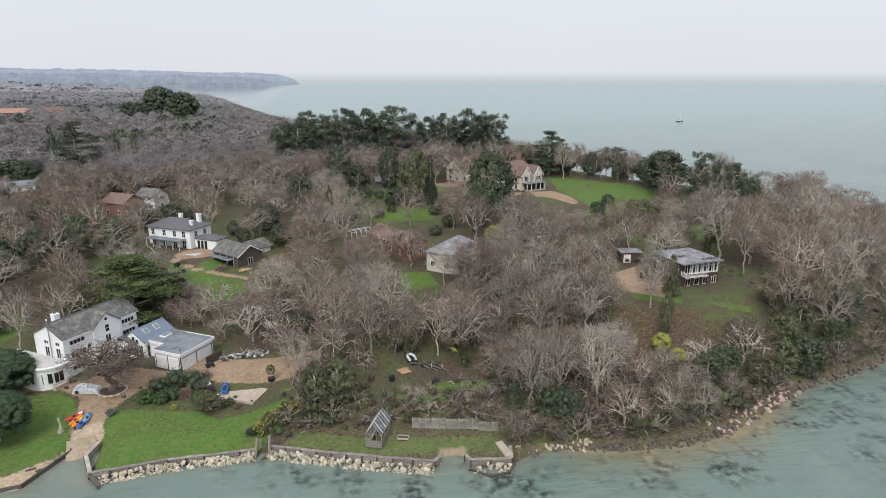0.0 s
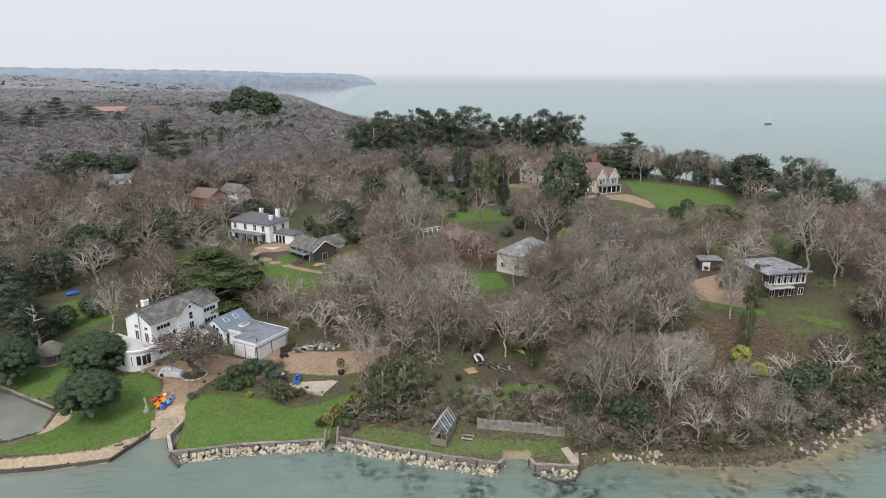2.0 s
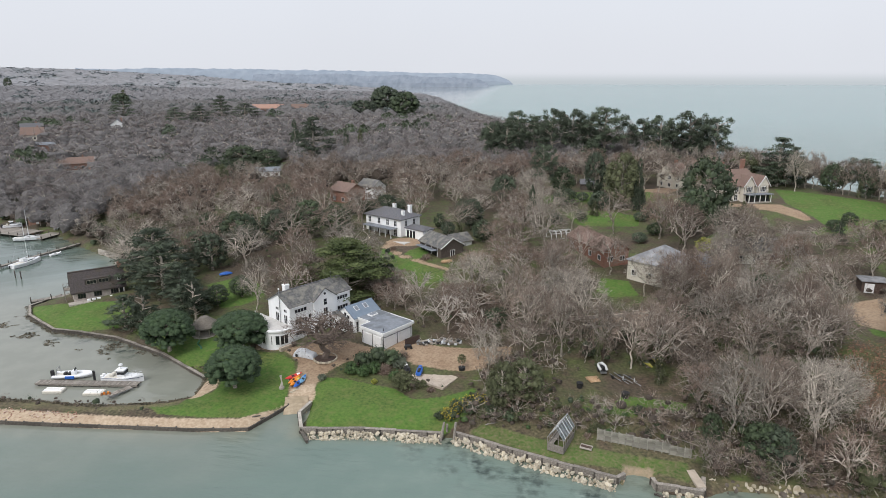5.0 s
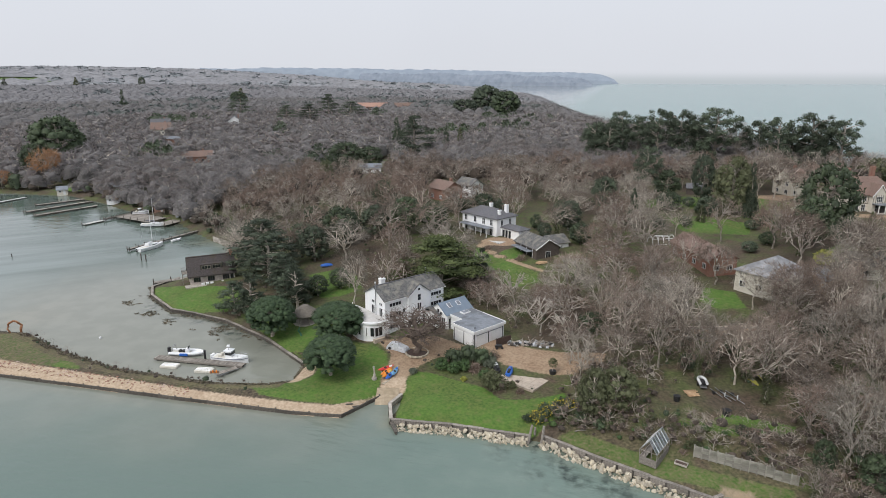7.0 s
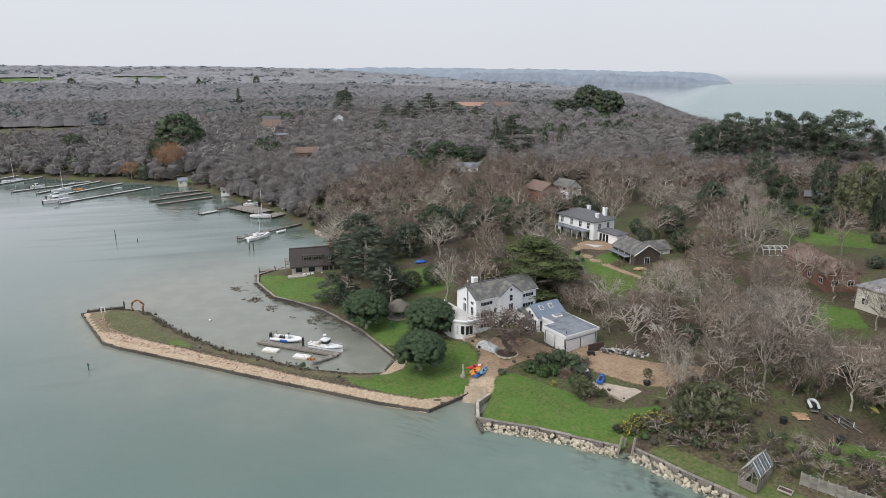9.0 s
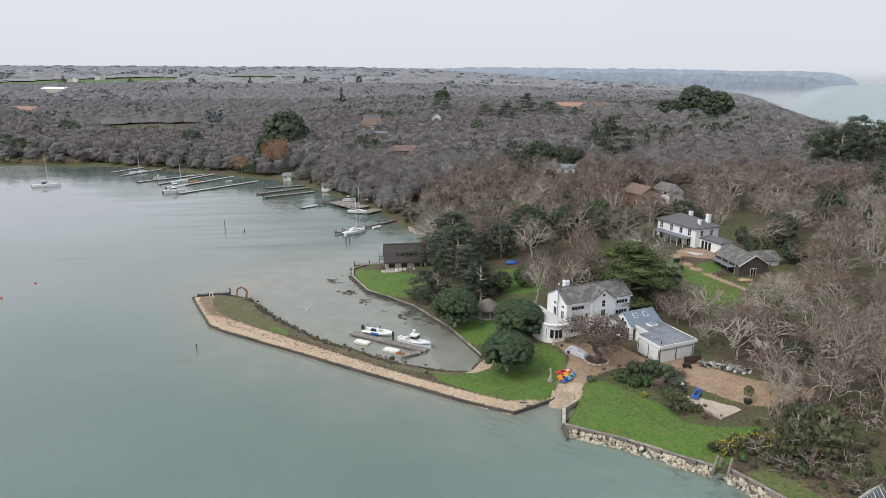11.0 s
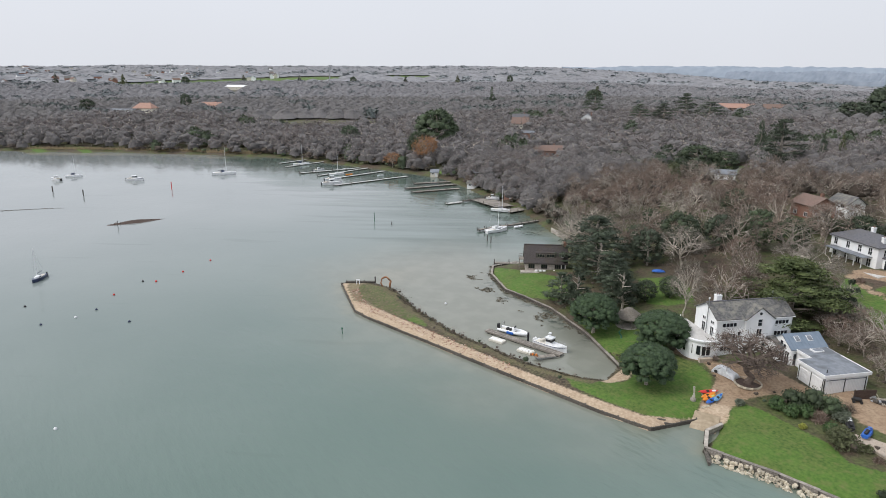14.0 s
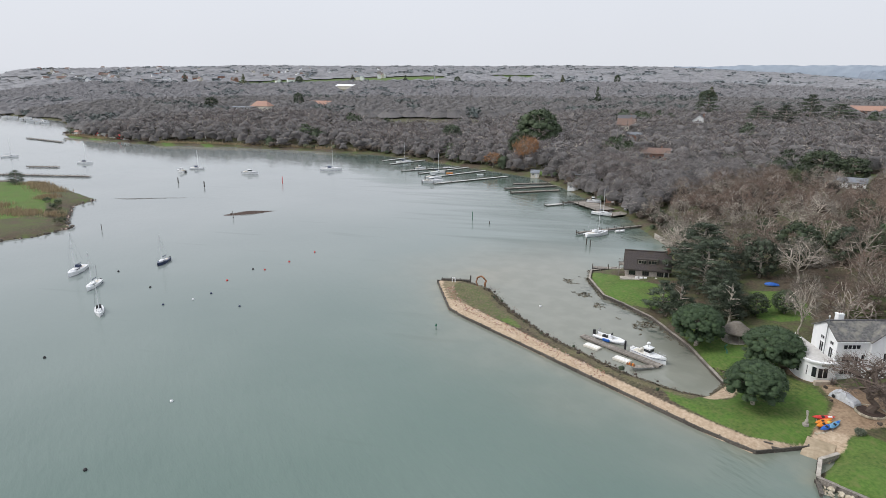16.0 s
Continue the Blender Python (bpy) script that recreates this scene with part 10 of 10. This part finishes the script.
yacht(-183.4, 11.0, -32, 8.6, "white sailing yacht with a blue sprayhood on a mooring", cover=M_NAVY)
yacht(-168.0, 13.0, -30, 7.0, "small white two-masted yacht on a mooring", mizzen=True)
yacht(-147.6, 11.8, -6, 6.0, "white day sailer with a dark cover on a mooring", cover=M_BLACK)
yacht(-179.6, 31.4, -38, 6.4, "white cabin yacht with a dark blue hull on a mooring", hull=M_NAVY)
yacht(-418.0, 38.0, 50, 9.0, "white sailing yacht moored up the creek", cover=M_NAVY)
yacht(-357.6, 85.6, 50, 8.0, "white yacht with a dark sail cover under way", cover=M_NAVY)
yacht(-478.0, 3.0, 80, 9.0, "white sailing yacht moored by the marina")
yacht(-311.8, 143.8, 55, 11.5, "long white sailing yacht moored in the creek", cover=M_NAVY)
yacht(-132.6, 152.8, 80, 9.0, "white sailing yacht alongside a wooden jetty", cover=M_HULL)
yacht(-151.8, 177.0, 20, 7.5, "white sailing yacht dried out by the quay", z=0.3)
yacht(-315.8, 192, 70, 9.0, "white sailing yacht berthed among the piers", cover=M_NAVY)
yacht(-270.6, 185, 70, 8.0, "white sailing yacht berthed among the piers")
motor_boat(-324.2, 103.8, 45, 8.6, "white motor cruiser heading up the creek")
motor_boat(-247.6, 166.5, 60, 9.5, "white cabin cruiser berthed at a pier's end")
motor_boat(-257.0, 173.5, 60, 8.0, "white cabin cruiser berthed beside a pier")
motor_boat(-167, 189.5, 30, 5.5, "white speedboat with a red cover on the quay", z=1.1)
motor_boat(-352, 76, 200, 7.0, "white motor boat at anchor in the creek")
motor_boat(-288.6, 186, 70, 6.0, "white motor boat berthed by the piers")
yacht(424.6, 660.7, 20, 10, "dark sailing boat far out at sea", hull=M_NAVY)
for k, (x, y, rot) in enumerate([(-131.0, 162.3, 72), (-150.6, 188.8, 120), (-145.2, 188.0, 150), (-265.5, 189.2, 60), (-252, 199, 60), (-283.6, 200, 60)]):
    t = thing("rowing_dinghy", x, y, 0.1 if k in (0, 3, 4, 5) else 1.0, rot, "small pale rowing dinghy by the jetties", "dinghy", "dinghies")
    part("hull", hull_mesh(3.4, 1.4, 0.45), M_ORNG if k == 3 else M_HULL, t)
    part("thwart", box(-0.3, -0.55, 0.46, 0.0, 0.55, 0.5), M_OLDWOOD, t)


M_PONTOON = material("bleached_pontoon", (0.40, 0.40, 0.385), (0.56, 0.56, 0.54), 0.8, 0.9, bump=0.2)


def jetty(x0, y0, x1, y1, width, label, mat=None, z=0.9, piles=True, step=4.0):
    """A timber pier on piles."""
    L = math.hypot(x1 - x0, y1 - y0)
    t = thing("jetty", x0, y0, z, math.degrees(math.atan2(y1 - y0, x1 - x0)), label, "jetty", "jetties of the creek")
    n = max(2, int(L / 1.2))
    me = None
    for k in range(n):
        if me is None:
            bm = box(0.02, -width / 2, -0.08, L / n - 0.03, width / 2, 0.0)
            me = bpy.data.meshes.new("deck_board")
            bm.to_mesh(me)
            bm.free()
            me.materials.append(mat or M_OLDWOOD)
        shared("deck_board", me, t, pose(k * L / n, 0, 0))
    for s in (-1, 1):
        part("beam", box(0, s * width * 0.4 - 0.08, -0.35, L, s * width * 0.4 + 0.08, -0.081), M_WETWOOD, t)
    if piles:
        for k in range(int(L / step) + 1):
            for s in (-1, 1):
                part("post", rod((k * step, s * width * 0.45, -2.2), (k * step, s * width * 0.45, 0.7), 0.12, None, 6), M_WETWOOD, t)


for row in ((-243.3, 164.6, -240.0, 207.1), (-260.3, 174.9, -261.9, 210), (-273.1, 175.5, -277.0, 210), (-287.1, 173.3, -280.4, 206.5), (-312.7, 180.1, -316, 207), (-327.7, 184.5, -331, 205)):
    jetty(*row, 1.7, "low pale floating pontoon reaching into the creek", M_PONTOON, 0.5, step=9.0)
for row in ((-213.5, 182.7, -205.7, 207.0), (-204.6, 178.9, -196.6, 200.0), (-221.0, 194.4, -212.3, 210.0)):
    jetty(*row, 1.9, "weathered timber pontoon with a low rail in the creek", z=0.6, step=8.0)
jetty(-176.2, 172.2, -174.6, 179.5, 2.0, "pale floating end of a brown timber jetty", M_PONTOON, 0.4, step=7.0)
jetty(-174.5, 179.9, -171.8, 193, 1.2, "brown timber jetty down from the quay", M_BOARD, 0.8, step=3.2)
jetty(-136.9, 148.4, -131.5, 173.5, 1.1, "narrow weathered jetty out to a moored yacht", z=0.7, step=3.0)
jetty(-107.7, 123.4, -101.3, 129.0, 1.6, "short timber jetty beside a thatched cottage")
jetty(-171.5, 187, -154.5, 182.5, 8.0, "wide dark timber quay with boats drawn up", z=1.0)
jetty(-149.2, 177.5, -147.5, 189, 5.0, "timber boat slip beside the quay", z=0.7, step=3.5)
jetty(-420, 10, -408, 24, 2.2, "low marina pontoon with white boats", z=0.6)
jetty(-395, -4, -360, 34, 2.4, "long low marina pontoon", z=0.6)
jetty(-612, 18, -560, 38, 2.4, "low pontoon off the far point", z=0.6)


def hut(x, y, rot, L, W, h, wall, roof, label):
    t = thing("boat_hut", x, y, ground_z(x, y), rot, label, "hut")
    part("wall", gable_walls(-L / 2, -W / 2, L / 2, W / 2, -0.6, h, W * 0.3), wall, t)
    part("roof", roof_gable(-L / 2, -W / 2, L / 2, W / 2, h + 0.02, W * 0.3, over=0.3, thick=0.1), roof, t)
    window(t, -L * 0.2, -W / 2 - 0.02, 0.9, 0.9, 0.8, 0, 2)
    part("door", box(L * 0.1, -W / 2 - 0.05, -0.2, L * 0.1 + 0.9, -W / 2 - 0.003, 1.8), M_FRAME, t)


hut(-163.0, 194.6, 40, 3.6, 3.0, 2.6, M_ORANGE, M_SLATE, "small orange timber hut with a grey roof")
hut(-193.5, 205.5, 35, 4.5, 3.5, 1.9, M_WHITE, M_SLATE, "small white boathouse above the quay")
hut(-231, 217.5, 40, 4.0, 4.2, 2.0, M_CREAM, M_LEAD, "pale green boathouse by the willow")
hut(-205, 222.5, 35, 8, 4, 2.6, M_BOARD, M_LEAD, "dark timber shed with a grey roof")
hut(-258, 222, 35, 4, 3, 2.4, M_CREAM, M_SLATE, "pale cabin on the creek shore")
hut(-501.9, 127.6, 55, 16, 6, 3.0, M_BOARD, M_BOARD, "low dark boathouse on the creek shore")
hut(-540, 98, 55, 12, 6, 3.0, M_BOARD, M_SLATE_D, "low dark shed among shore trees")
for k in range(14):
    x = -615 + k * 5.2 + random.uniform(-1, 1)
    y = 52 + k * 2.0 + random.uniform(0, 5)
    hut(x, y, random.uniform(0, 90), 4, 3, 2.2, random.choice([M_RED, M_CREAM, M_CREAM, M_BRICK, M_WHITE]), random.choice([M_RED, M_ORANGE, M_SLATE]), "small coloured cabin on the sailing club shore")
for k in range(12):
    motor_boat(-800 - 12 * k, 44 + random.uniform(-10, 8) - k * 2.5, random.uniform(0, 180), random.uniform(8, 13), "white boat in the distant marina", group="marina boats")

isl = mesh_object("mud_islet", *(lambda g: ([(a * 8.0 * q * (1 + 0.3 * g.uniform()) , b * 1.7 * q * (1 + 0.4 * g.uniform()), (1 - q) * 1.0 - 0.1 + 0.1 * g.uniform()) for q in (1.0, 0.6, 0.2)
                                              for a, b in [(math.cos(t), math.sin(t)) for t in np.linspace(0, 2 * math.pi, 16, endpoint=False)]],
                                             [(j * 16 + k, j * 16 + (k + 1) % 16, (j + 1) * 16 + (k + 1) % 16, (j + 1) * 16 + k) for j in range(2) for k in range(16)] + [tuple(range(32, 48))]))(np.random.default_rng(4)),
                  M_BROWN)
isl.matrix_world = pose(-230.0, 71.6, 0.0, 0, 0, 80)
tagged(isl, "low dark mud islet covered in weed", "islet")
for k in range(14):
    ob = new("stone", random.choice(DARK_ROCKS))
    a = random.uniform(-1, 1)
    ob.matrix_world = pose(-230 + a * 1.0 + random.uniform(-1, 1), 71.6 + a * 6.5, 0.35, 0, 0, random.uniform(0, 360)) @ Matrix.Diagonal((0.6, 0.5, 0.5, 1))
    tagged(ob, "weed-covered stone on the mud islet", "stone", "islet stones")

# reeds on the island
REEDS = []
for k, (x, y, r) in enumerate([(-268, 4, 5), (-275, -2, 6), (-300, 12, 5), (-318, 15, 6), (-330, 12, 6), (-342, 10, 7), (-290, -6, 6), (-262, 12, 4)]):
    g = np.random.default_rng(600 + k)
    px, py = x + g.normal(size=700) * r * 0.45, y + g.normal(size=700) * r * 0.45
    p = np.stack([px, py, heights(px, py)], 1)
    REEDS.append(slivers(g, p, unit(g.normal(size=(700, 3)) * 0.16 + [0, 0, 1]), g.uniform(1.0, 2.0, 700), g.uniform(0.12, 0.25, 700)))
for (ax, ay), (bx, by) in (((-614, 43), (-560, 66)), ((-505, 93), (-454, 138)), ((-450, 140), (-404, 173)), ((-401, 174), (-370, 193))):
    g = np.random.default_rng(int(-ax))
    t = g.uniform(0, 1, 900)
    px, py = ax + (bx - ax) * t + g.uniform(-4, 0, 900), ay + (by - ay) * t + g.uniform(0, 5, 900)
    p = np.stack([px, py, heights(px, py)], 1)[outline_distance(px, py, MAINLAND) > 0.3]
    REEDS.append(slivers(g, p, unit(g.normal(size=p.shape) * 0.16 + [0, 0, 1]), g.uniform(0.9, 1.9, len(p)), g.uniform(0.3, 0.6, len(p))))
tagged(new("reed_beds", tri_mesh("reed_beds", np.concatenate(REEDS), M_REED)), "beds of dry straw-coloured reeds along the creek", "reeds", kind="stuff")
for k in range(16):
    x, y = -243 - 3.2 * k + random.uniform(-1, 1), 12.0 + 0.1 * k + random.uniform(-3, 1.5)
    bush(x, y, random.uniform(1.6, 2.6), random.uniform(1.0, 1.8), random.choice([M_OLIVE, M_LEAF, M_TWIG]), "low dark scrub on the island shore", 700 + k, 260, "scrub_bush", None, "island scrub")
mast = thing("radio_mast", -1180, 800, ground_z(-1180, 800), 0, "grey lattice radio mast on the skyline", "mast")
part("lattice", rod((0, 0, 0), (0, 0, 38), 1.6, 0.8, 4), M_METAL, mast)
part("head", rod((0, 0, 33), (0, 0, 39), 2.4, 2.4, 6), M_METAL, mast)
for k in range(9):
    a = 0.25 + 0.08 * k
    x, y = -1500 * math.sin(a + 0.45), 1500 * math.cos(a + 0.45)
    plant("cone" if k % 3 else "round", x, y, rng.uniform(18, 26), rng.uniform(8, 13), 0, k, "skyline trees")
